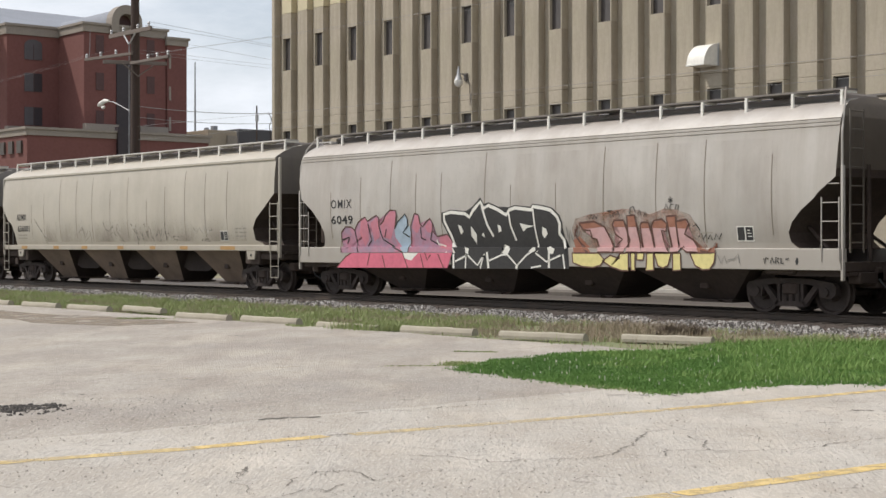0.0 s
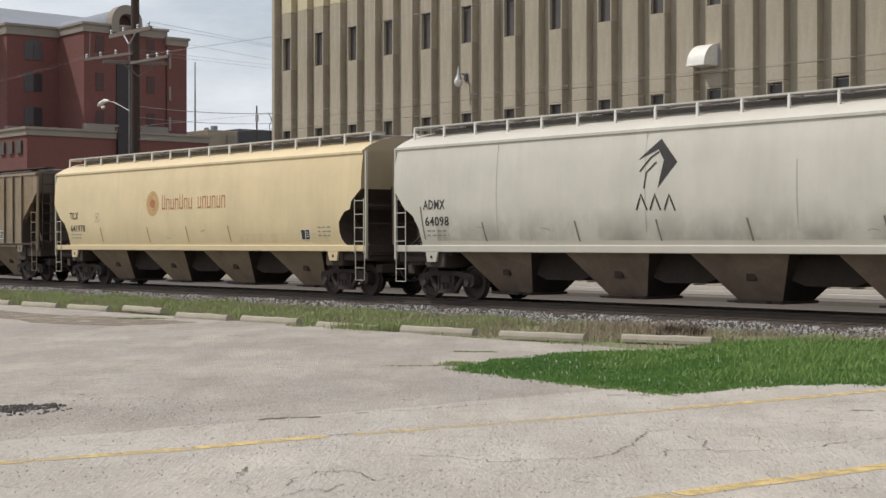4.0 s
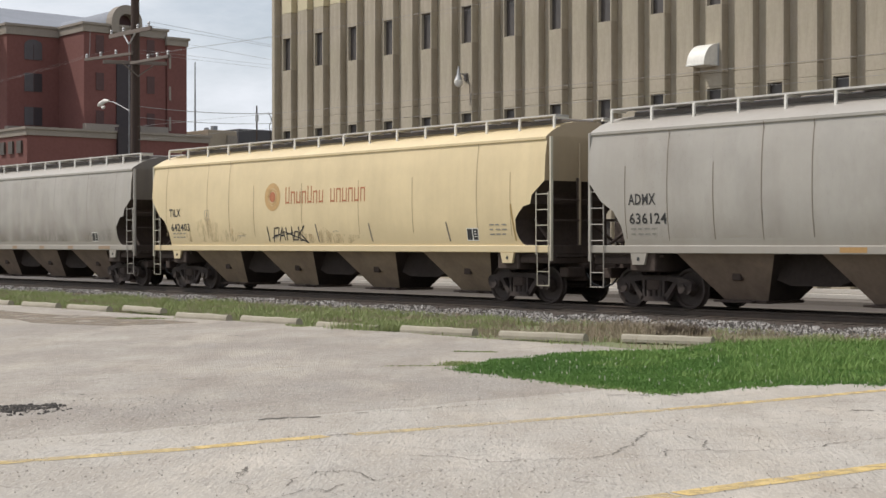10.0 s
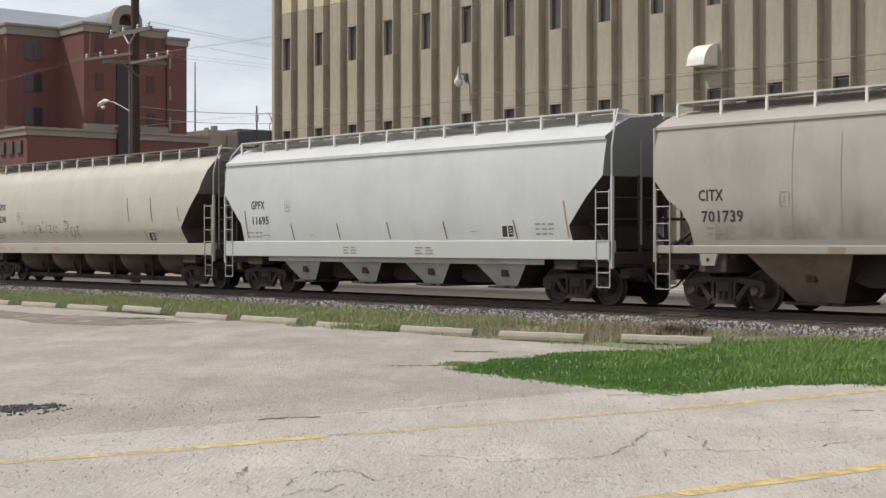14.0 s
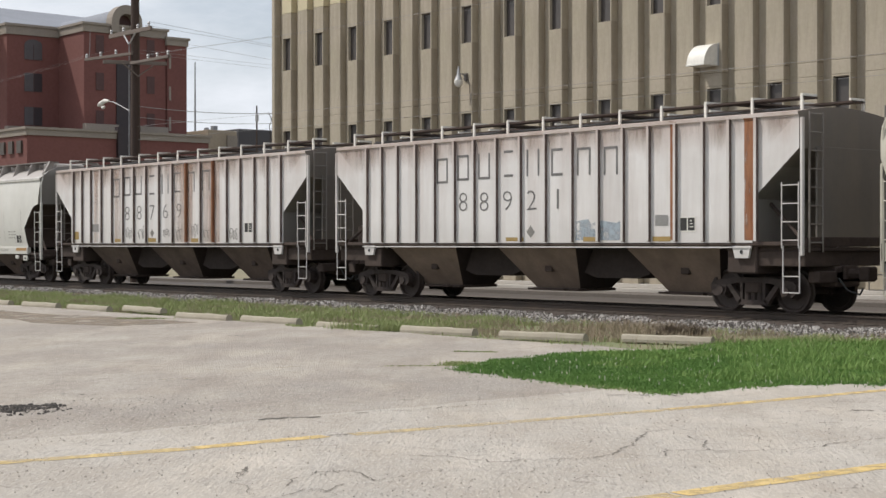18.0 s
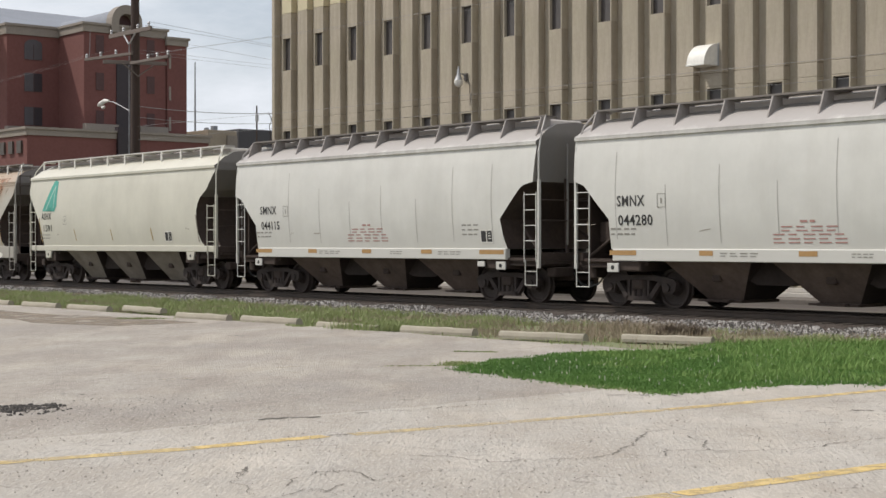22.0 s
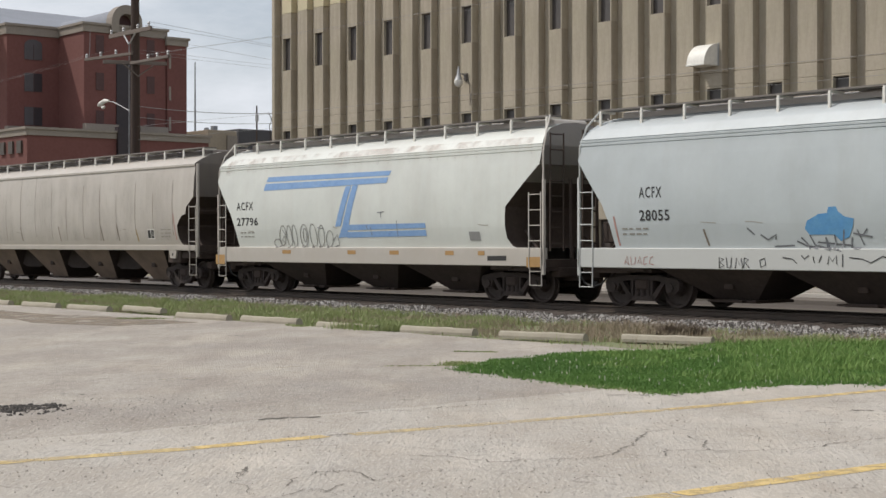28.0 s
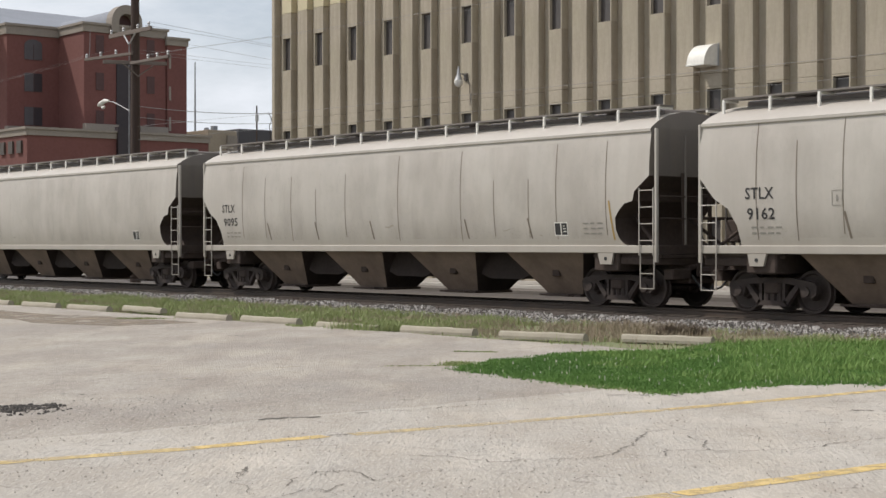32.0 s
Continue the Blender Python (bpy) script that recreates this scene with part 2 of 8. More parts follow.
BRICK = material("red_brick_wall", (0.170, 0.068, 0.058), 0.9, second=(0.135, 0.052, 0.046), amount=0.8, size=4, grain=3, bump=0.15)
LIMESTONE = material("pale_stone_trim", (0.27, 0.235, 0.20), 0.85, size=3, grain=5, bump=0.1)
ROOFMETAL = material("grey_metal_roof", (0.25, 0.265, 0.30), 0.85, 0.0, size=4, grain=5, bump=0.05)
POLEWOOD = material("dark_pole_wood", (0.055, 0.036, 0.028), 0.9, size=0.8, grain=12, bump=0.4, stretch=(3, 3, 0.3))
ARMWOOD = material("grey_crossarm_wood", (0.17, 0.14, 0.12), 0.9, size=0.8, grain=12, bump=0.3)
GALV = material("galvanised_steel", (0.42, 0.42, 0.42), 0.45, 0.6, size=0.6, grain=12, bump=0.05)
WHITE = material("white_paint", (0.78, 0.76, 0.70), 0.5, size=1.0, grain=10, bump=0.03)
WIREGREY = material("weathered_wire", (0.28, 0.275, 0.27), 0.6, size=1.0, grain=10, bump=0.0)
CABLE = material("black_cable", (0.03, 0.03, 0.03), 0.6, size=1.0, grain=10, bump=0.0)
ROAD = material("grey_road", (0.088, 0.075, 0.067), 0.9, size=4, grain=14, bump=0.3)
KERB = material("dull_kerb", (0.15, 0.132, 0.117), 0.9, size=3, grain=14, bump=0.2)
WALK = material("pale_sidewalk", (0.50, 0.47, 0.43), 0.9, size=3, grain=14, bump=0.2)
# Underframe brown; on slope sheets it also carries the shade under the end.
UNDER = material("dusty_shaded_underframe", (0.048, 0.034, 0.028), 0.9, second=(0.070, 0.048, 0.039), amount=0.9, size=0.6, grain=12, bump=0.2)
# Near-black for the gaps between hoppers, their shadow painted into the iron.
RECESS = material("shaded_grimy_recess_iron", (0.030, 0.021, 0.018), 0.95, second=(0.042, 0.030, 0.026), amount=0.9, size=0.5, grain=12, bump=0.2)
TRUCKIRON = material("cast_truck_iron", (0.064, 0.047, 0.041), 0.85, 0.1, second=(0.030, 0.024, 0.021), amount=0.9, size=0.3, grain=14, bump=0.25)
WHEEL = material("brown_wheel_steel", (0.050, 0.038, 0.033), 0.7, 0.2, second=(0.065, 0.048, 0.04), size=0.3, grain=14, bump=0.1)
BLACK = material("black_lettering", (0.035, 0.033, 0.033), 0.7, size=0.5, grain=10, bump=0.0)
SEAMGREY = material("grey_weld_seam", (0.285, 0.26, 0.23), 0.8, size=0.4, grain=8, bump=0.0)
SEAMPALE = material("faint_weld_seam", (0.45, 0.43, 0.40), 0.8, size=0.4, grain=8, bump=0.0)
SEAMYELLOW = material("tan_weld_seam", (0.43, 0.33, 0.20), 0.8, size=0.4, grain=8, bump=0.0)
SEAMDARK = material("dirty_weld_seam", (0.20, 0.165, 0.13), 0.8, size=0.4, grain=8, bump=0.0)


def structure(name, form, mat, smooth=False):
    return tagged(part(name, form, mat, None, "", smooth), kind="structure")


# ---- ground, lot, track ----
structure("ground", Form().add([(-1500, -600, -0.06), (700, -600, -0.06), (700, 1800, -0.06), (-1500, 1800, -0.06)], [(0, 1, 2, 3)]), EARTH)
LOT = 19.25   # far edge of the lot
EDGE = -13.35     # seam between the newer and the older paving


def paving(x0, x1, ragged):
    """A sheet of the lot with a crumbled far edge and, on one side, a ragged seam."""
    f, rows = Form(), []
    ys = [-60, -30, -10] + [0.25 * k for k in range(int(LOT / 0.25))] + [LOT]
    for y in ys:
        xa = x0 + (0.16 * noise.noise((y * 0.9, 0, 5)) + 0.05 * noise.noise((y * 5, 0, 5)) if ragged == 0 else 0)
        xb = x1 + (0.16 * noise.noise((y * 0.9, 0, 5)) + 0.05 * noise.noise((y * 5, 0, 5)) if ragged == 1 else 0)
        rows.append([(xa + (xb - xa) * i / 160, y if y < LOT else LOT + 0.3 * noise.noise((xa + (xb - xa) * i / 160 * 0.8, 1, 2)) + 0.12 * noise.noise(((xb - xa) * i / 160 * 3.1, 4, 2)), 0.0) for i in range(161)])
    return f.loft(rows, False)


structure("pavement_old", paving(-150, EDGE, 1), OLDASPHALT)
structure("pavement_new", paving(EDGE, 40, 0), ASPHALT)
# ballast bed
bed = [(-4.6, -0.10), (-3.0, -0.07), (-2.3, 0.0), (-1.9, 0.10), (-1.3, 0.13), (1.5, 0.13), (2.1, 0.10), (3.4, -0.02), (4.6, -0.05)]
structure("ballast", Form().loft([[(x, TRACK + a, b) for a, b in bed] for x in (-470, 430)], False), BED)
prof = [(-0.07, 0), (-0.07, 0.015), (-0.012, 0.03), (-0.012, 0.12), (-0.036, 0.135), (-0.036, 0.165), (0.036, 0.165), (0.036, 0.135), (0.012, 0.12), (0.012, 0.03), (0.07, 0.015), (0.07, 0)]
for s in (-0.7525, 0.7525):
    tagged(part("rail", Form().loft([[(x, TRACK + s + a, RAIL - 0.165 + b) for a, b in prof] for x in (-470, 430)], True, True), RAILSTEEL),
           "dark rusty steel rail spiked to the ties", "rail", "rails of the track", "structure")
# ---- the office block behind the track ----
BX0, BX1, BTOP = -59.3, 8.0, 17.0
HALF = 1.2395                      # piers and window bays alternate at this spacing
block = tagged(new("office_building"), "tan precast concrete office block with narrow windows", "building")
part("wall", Form().box(BX0, BX1, FACADE + 0.32, FACADE + 24, -0.05, BTOP, 0.03), PANEL, block, "recessed tan wall in the grooves")
part("roof", Form().box(BX0 - 0.1, BX1 + 0.1, FACADE - 0.1, FACADE + 24.1, BTOP, BTOP + 0.5, 0.05), CREAM, block)
JOINTS = (0.4, 2.9, 5.36, 6.88, 7.32, 12.09)


def panel_mesh(z0, z1, mat, x0=-0.37, x1=0.37):
    return Form().box(x0, x1, FACADE, FACADE + 0.32, z0 + 0.004, z1 - 0.004, 0.008).mesh("panel", mat)


W = 0.285
OPEN = (1.2, 5.39, 9.54)
pier_set = [panel_mesh(a, b, PANEL) for a, b in zip(JOINTS[:-1], JOINTS[1:])]
top_mesh = panel_mesh(12.09, BTOP, CREAM)
bay_set = [panel_mesh(a, b, PANEL, -0.345, 0.345) for a, b in ((0.4, 1.2), (2.62, 5.39), (6.81, 6.88), (6.88, 7.32), (7.32, 9.54), (10.96, 12.09))]
jamb_set = [panel_mesh(-0.008, 1.428, PANEL, -0.345, -W), panel_mesh(-0.008, 1.428, PANEL, W, 0.345)]
pane_mesh = Form().box(-0.25, 0.25, FACADE + 0.16, FACADE + 0.18, 0.04, 1.38).mesh("pane", GLASS)
fr = Form()
fr.box(-W, -0.25, FACADE + 0.13, FACADE + 0.22, 0, 1.42, 0.008).box(0.25, W, FACADE + 0.13, FACADE + 0.22, 0, 1.42, 0.008)
fr.box(-0.25, 0.25, FACADE + 0.13, FACADE + 0.22, 0, 0.04, 0.008).box(-0.25, 0.25, FACADE + 0.13, FACADE + 0.22, 1.38, 1.42, 0.008)
frame_mesh = fr.mesh("window_frame", FRAME)
for k in range(28):
    x = -58.13 + 2.479 * k
    if x > BX1 - 1:
        break
    for me in bay_set:
        part("wall_panel", me, None, block, at=pose(x, 0, 0))
    for me in pier_set:
        part("pier_panel", me, None, block, at=pose(x + HALF, 0, 0))
    for dx in (0, HALF):
        part("top_panel", top_mesh, None, block, "cream painted panel", at=pose(x + dx, 0, 0))
    for z in OPEN:
        for me in jamb_set:
            part("jamb", me, None, block, at=pose(x, 0, z))
    for z in (1.2, 5.39, 9.54):
        w = part("window", frame_mesh, None, block, at=pose(x, 0, z))
        part("pane", pane_mesh, None, w)
part("corner_pier", Form().box(BX0, BX0 + 0.22, FACADE - 0.02, FACADE + 0.32, 0.2, BTOP, 0.01), PANEL, block)
part("plinth", Form().box(BX0 - 0.05, BX1, FACADE - 0.06, FACADE + 0.3, 0.262, 0.40, 0.015), WALK, block, "pale concrete base course")
part("plinth", Form().box(BX0 - 0.25, BX1, FACADE - 0.35, FACADE + 0.3, 0.12, 0.26, 0.015), WALK, block, "pale concrete base course")

# exhaust hood and wall lamp on the office block
hood = Form()
HX0, HX1, HZ = -33.88, -33.15, 7.54
arc = [(0.70 * math.sin(a), 0.72 * math.cos(a)) for a in (math.pi / 2 * i / 10 for i in range(11))]
hood.loft([[(x, FACADE - 0.005 - o, HZ + h) for o, h in arc] + [(x, FACADE - 0.005, HZ)] for x in (HX0, HX1)], True, True)
hood_ob = tagged(part("exhaust_hood", hood, WHITE, None, "", True), "white curved sheet metal exhaust hood on the wall", "exhaust hood")
part("rim", Form().box(HX0 - 0.02, HX1 + 0.02, FACADE - 0.73, FACADE - 0.69, HZ - 0.02, HZ + 0.04, 0.008), WHITE, hood_ob)
part("flange", Form().box(HX1, HX1 + 0.05, FACADE - 0.03, FACADE, HZ, HZ + 0.74).box(HX0 - 0.05, HX0, FACADE - 0.03, FACADE, HZ, HZ + 0.74), GALV, hood_ob)
lampw = tagged(new("wall_lamp"), "grey gooseneck lamp with a white globe on the wall", "wall lamp")
LX, LZ, LY = -45.72, 8.02, FACADE - 0.40
part("bracket", Form().box(LX - 0.09, LX + 0.09, FACADE - 0.07, FACADE, LZ + 0.06, LZ + 0.34, 0.01), FRAME, lampw)
part("arm", Form().tube([(LX, FACADE - 0.04, LZ + 0.22), (LX, FACADE - 0.2, LZ + 0.30), (LX, LY, LZ + 0.30)], 0.03), GALV, lampw)
part("cap", Form().tube([(LX, LY, LZ + 0.58), (LX, LY, LZ + 0.40), (LX, LY, LZ + 0.24), (LX, LY, LZ + 0.05)], [0.03, 0.06, 0.08, 0.17], 14), GALV, lampw, smooth=True)
part("globe", Form().tube([(LX, LY, LZ + 0.05), (LX, LY, LZ - 0.06), (LX, LY, LZ - 0.16), (LX, LY, LZ - 0.22)], [0.17, 0.175, 0.13, 0.04], 14), WHITE, lampw, smooth=True)
part("conduit", Form().tube([(LX + 0.08, FACADE - 0.03, LZ + 0.2), (LX + 0.2, FACADE - 0.03, LZ - 0.1), (LX + 0.24, FACADE - 0.03, LZ - 0.5), (LX + 0.24, FACADE - 0.03, LZ - 0.95)], 0.010), FRAME, lampw)

# road and walk between track and office block
structure("road", Form().box(-470, 430, 32.6, 36.4, -0.3, 0.02), ROAD)
structure("kerb", Form().box(-470, 430, 36.4, 36.6, -0.3, 0.16, 0.015), KERB)
structure("sidewalk", Form().box(-470, 430, 36.604, 38.9, -0.3, 0.13), KERB)
structure("kerb_near", Form().box(-470, 430, 32.4, 32.596, -0.3, 0.10, 0.015), KERB)

# ---- red brick building far down the street ----
red = tagged(new("brick_building"), "tall red brick building with pale stone cornices", "building")


def tower(name, x0, x1, y0, y1, z0, z1, cornice=1.0):
    w = part(name, Form().box(x0, x1, y0, y1, z0, z1 - cornice), BRICK, red)
    part("cornice", Form().box(x0 - 0.15, x1 + 0.15, y0 - 0.15, y1 + 0.15, z1 - cornice, z1 - 0.25).box(x0 - 0.3, x1 + 0.3, y0 - 0.3, y1 + 0.3, z1 - 0.25, z1), LIMESTONE, w, "pale stone cornice")
    return w


tower("wing", -190, -155.7, 69.1, 75.0, 12.0, 25.1, 1.15)
tower("tower", -185, -149.8, 75.0, 84.7, 12.0, 25.1, 1.0)
tower("stair_wing", -185, -149.6, 84.8, 87.2, 12.0, 24.3, 0.9)
tower("podium", -190, -146.0, 66.9, 87.8, -0.1, 13.5, 0.85)
part("belt", Form().box(-149.9, -149.2, 74.9, 78.73, 13.45, 14.4).box(-149.9, -149.2, 81.4, 84.7, 13.6, 14.4).box(-155.9, -155.1, 68.9, 75.0, 13.5, 14.2), LIMESTONE, red)
BROWNGLASS = material("brown_shaded_window", (0.075, 0.032, 0.03), 0.6, size=2, grain=3, bump=0)
DARKGLASS = material("blue_grey_glass", (0.026, 0.017, 0.021), 0.5, size=4, grain=2, bump=0)
# Reflection on some panes is put into this paler glass colour.
PALEGLASS = material("pale_blue_grey_glass", (0.075, 0.066, 0.072), 0.4, size=4, grain=2, bump=0)
for z, h in ((21.4, 1.6), (18.0, 1.95), (14.4, 1.95)):
    win = part("window", Form().box(-155.9, -155.64, 71.05, 72.06, z, z + h), PALEGLASS, red, "pale reflecting left half of a window")
    part("sash", Form().box(-155.9, -155.62, 72.1, 73.05, z, z + h), PALEGLASS if z > 20 else DARKGLASS, win)
    part("mullion", Form().box(-155.9, -155.6, 72.06, 72.1, z, z + h), BROWNGLASS, win)
    if z > 20:
        part("arch", Form().add([(-155.63, 72.05 + math.cos(a), z + h + 0.55 * math.sin(a)) for a in (math.pi * i / 10 for i in range(11))], [tuple(range(11))]), PALEGLASS, win)
for y in (76.37, 82.4):
    for z in (14.0, 18.0, 21.95):
        part("window", Form().box(-150.1, -149.72, y, y + 0.9, z, z + 1.85), BROWNGLASS, red)
for z in (14.05, 17.4, 20.85):
    part("window", Form().box(-149.9, -149.5, 84.98, 85.21, z, z + 1.5), LIMESTONE, red)
part("window", Form().box(-150.1, -149.66, 78.74, 80.9, 13.5, 21.3), DARKGLASS, red, "tall dark blue glazed strip")
part("window", Form().box(-146.3, -145.55, 76.75, 78.8, 0.0, 13.9), DARKGLASS, red, "tall dark blue glazed strip")
for i in range(7):
    part("window", Form().box(-148.1 - i * 2.02, -147.05 - i * 2.02, 66.7, 66.95, 10.9, 12.15), FRAME, red)
arch = [(math.cos(math.pi * i / 14), math.sin(math.pi * i / 14)) for i in range(15)]
GY, GZ = 79.8, 25.4
ring = Form()
pts_o = [(GY - 1.8, 24.2)] + [(GY - 1.8 * c, GZ + 1.85 * s) for c, s in arch] + [(GY + 1.8, 24.2)]
pts_i = [(GY - 0.95, 24.2)] + [(GY - 0.95 * c, GZ + 0.9 * s) for c, s in arch] + [(GY + 0.95, 24.2)]
ring.loft([[(-150.6, o[0], o[1]), (-149.3, o[0], o[1]), (-149.3, i[0], i[1]), (-150.6, i[0], i[1])] for o, i in zip(pts_o, pts_i)], True, True)
part("gable_arch", ring, LIMESTONE, red, "pale stone arch over the roofline")
part("gable_back", Form().add([(-150.3, GY + 1.0 * c, GZ + 0.95 * s) for c, s in arch] + [(-150.3, GY - 1.0, 24.2), (-150.3, GY + 1.0, 24.2)], [tuple(range(17))]), BROWNGLASS, red, "dark recess in the arch")
vault = Form().loft([[(x, GY + 1.6 * c, GZ - 0.15 + 1.7 * s) for c, s in arch] for x in (-150.6, -172.0)], False)
part("vault_roof", vault, ROOFMETAL, red, "pale barrel roof behind the arch", True)
part("roof", Form().add([(-157.5, 62.0, 25.0), (-157.5, 84.0, 25.0), (-172, 87.5, 29.05), (-172, 60.0, 29.35), (-186, 60, 25.0), (-186, 87.5, 25.0)], [(0, 1, 2, 3), (3, 2, 5, 4)]), ROOFMETAL, red)
part("roof_vent", Form().tube([(-158, 81.3, 26.6), (-158, 81.3, 27.2), (-158, 81.3, 27.35)], [0.35, 0.35, 0.15], 10), ROOFMETAL, red)

# low buildings, masts and poles beyond
low = tagged(part("low_building", Form().box(-190, -170, 106.7, 112.2, -0.1, 16.49, 0.05), material("dark_cladding", (0.075, 0.072, 0.078), 0.8, size=3, grain=4)), "low dark grey flat roofed building", "building")
tan = tagged(part("warehouse", Form().box(-168, -158.5, 95.3, 99.2, -0.1, 15.2, 0.05), material("tan_block_wall", (0.34, 0.285, 0.215), 0.9, size=3, grain=4)), "low tan block warehouse with a flat roof", "building")
part("door", Form().box(-158.8, -158.35, 97.8, 99.2, 8, 14.6), LIMESTONE, tan, "pale loading door")
part("roof_vent", Form().box(-160, -159.4, 96.5, 97.1, 15.2, 15.75), ROOFMETAL, tan)
part("roof_vent", Form().box(-160, -159.4, 95.6, 95.9, 15.2, 15.5), ROOFMETAL, tan)
MASTGREY = material("dull_mast_steel", (0.20, 0.20, 0.205), 0.7, size=1.0, grain=8, bump=0)
mast = tagged(part("radio_mast", Form().tube([(-200, 118, 0), (-200, 118, 18), (-200, 118, 28.5)], [0.20, 0.16, 0.08], 5), MASTGREY), "thin grey radio mast", "mast")


def utility_pole(name, x, y, h, r):
    thing = tagged(new(name), "dark wooden utility pole with crossarms", "utility pole")
    thing.matrix_basis = pose(x, y, 0)
    part("pole", Form().tube([(0, 0, -0.3), (0, 0, h * 0.5), (0, 0, h)], [r, r * 0.9, r * 0.75], 12), POLEWOOD, thing, smooth=True)
    return thing


PX, PY = -61.95, 33.5
pole = utility_pole("utility_pole", PX, PY, 14.5, 0.235)
part("crossarm", Form().box(-1.92, 1.92, -0.30, -0.20, 11.06, 11.24, 0.01), ARMWOOD, pole)
for s in (-1, 1):
    part("brace", Form().tube([(s * 0.52, -0.27, 11.08), (-0.06, -0.27, 10.62)], 0.04), GALV, pole)
part("crossarm", Form().box(-3.3, 0.15, -0.06, 0.06, 10.14, 10.26, 0.01), ARMWOOD, pole, at=pose(0, -0.26, 0, 0, 0, 9))
part("crossarm", Form().box(0.1, 3.55, -0.36, -0.24, 9.70, 9.82, 0.01), ARMWOOD, pole)
part("crossarm", Form().box(-0.06, 0.06, -1.45, 1.35, 9.72, 9.88, 0.01), ARMWOOD, pole, at=pose(0.2, -0.05, 0, 0, 0, -22))
for s in (-1, 1):
    part("brace", Form().tube([(0.27, s * 0.75, 9.72), (0.27, 0.0, 9.2)], 0.03), ARMWOOD, pole)
ins = Form().lathe([(0.03, 0), (0.07, 0.03), (0.04, 0.09), (0.075, 0.13), (0.04, 0.2)], 8)
ins.v = [(x, z, y) for x, y, z in ins.v]
ins_mesh = ins.mesh("insulator", GALV)
for x, y, z in [(-1.75, -0.25, 11.24), (0.7, -0.25, 11.24), (1.68, -0.25, 11.24), (-0.6, -0.25, 11.24), (-3.15, -0.76, 10.26), (-2.1, -0.6, 10.26), (-1.0, -0.42, 10.26), (1.7, -0.3, 9.82), (2.5, -0.3, 9.82), (3.45, -0.3, 9.82)]:
    part("insulator", ins_mesh, None, pole, at=pose(x, y, z) )
part("conduit", Form().tube([(-0.22, -0.20, 0), (-0.22, -0.18, 10.62)], 0.022), GALV, pole, "pale conduit")
part("jumper", Form().tube([(-2.95, -0.73, 10.3), (-2.93, -0.7, 11.55)], 0.014, 4), WIREGREY, pole)
part("lamp_arm", Form().tube([(-0.2, -0.15, 7.68), (-1.2, -0.15, 8.02), (-1.8, -0.15, 8.2), (-2.3, -0.15, 8.26)], 0.022), GALV, pole)
part("lamp_head", Form().tube([(-2.2, -0.15, 8.28), (-2.6, -0.15, 8.30), (-3.0, -0.15, 8.20), (-3.22, -0.15, 8.13)], [0.05, 0.10, 0.12, 0.05], 10), WHITE, pole, "white street lamp head", smooth=True)
part("lens", Form().tube([(-2.9, -0.15, 8.06), (-2.78, -0.15, 8.0), (-2.6, -0.15, 8.04)], [0.04, 0.075, 0.04], 10), WHITE, pole, smooth=True)
pole2 = utility_pole("utility_pole", -98.5, 63.4, 12.1, 0.075)
part("transformer", Form().lathe([(0.02, 0), (0.13, 0.02), (0.13, 0.5), (0.02, 0.55)], 10), GALV, pole2, at=pose(0.18, -0.1, 10.9, 90))


def wire(a, b, sag, r=0.012):
    pts = [tuple(Vector(a).lerp(Vector(b), i / 14) - Vector((0, 0, sag * 4 * (i / 14) * (1 - i / 14)))) for i in range(15)]
    tagged(part("overhead_wire", Form().tube(pts, r, 4), WIREGREY), "thin black overhead wire between poles", "wire", "overhead wires", "")


for x, z, xe, ze, sag in ((0.7, 11.45, -84.0, 10.6, 0.6), (1.68, 11.45, -90.0, 10.2, 0.6), (-1.75, 11.45, -84.0, 9.0, 0.9)):
    wire((PX + x, PY - 0.25, z), (xe, 150, ze), sag, 0.006)
wire((PX, PY + 0.1, 7.9), (-62.1, 46, 8.6), 0.35, 0.015)
wire((PX, PY + 0.1, 7.42), (-62.1, 46, 8.12), 0.35, 0.012)
for x, z in ((-3.15, 10.45), (-2.1, 10.45), (-1.0, 10.45)):
    wire((PX + x, PY - 0.6, z), (-150, PY - 6 - x, z - x * 0.5), 1.6, 0.0022)
for x, z0, z1 in ((1.7, 10.0, 9.9), (2.5, 10.0, 9.95), (3.45, 10.0, 9.3)):
    wire((PX + x, PY - 0.3, z0), (20, PY - 0.3, z1), 0.5, 0.003)
for x, z in ((-0.2, 10.3), (-0.2, 10.45)):
    wire((PX + x, PY, z), (-64, 120, z + 3.5), 1.5, 0.005)
wire((PX, PY, 7.0), (20, PY, 6.4), 0.15, 0.005)
wire((PX, PY, 6.4), (20, PY + 0.2, 5.95), 0.15, 0.005)
twigs = Form()
rnd = random.Random(44)
for i in range(26):
    b = (-146 + rnd.uniform(-1, 1), 98.0 + rnd.uniform(-1.6, 0.4), 12.5)
    k = rnd.uniform(1.6, 4.2)
    twigs.tube([b, (b[0], b[1] + rnd.uniform(-0.5, 0.5), b[2] + k * 0.6), (b[0], b[1] + rnd.uniform(-1.0, 1.0), b[2] + k)], [0.07, 0.05, 0.02], 4)
twig_tree = tagged(new("bare_tree"), "small bare tree behind the dark low building", "tree")
part("trunk", Form().tube([(-146, 97.6, -0.1), (-146, 97.5, 8), (-146, 97.6, 13.0)], [0.25, 0.18, 0.1], 8), POLEWOOD, twig_tree)
part("twigs", twigs, POLEWOOD, twig_tree)
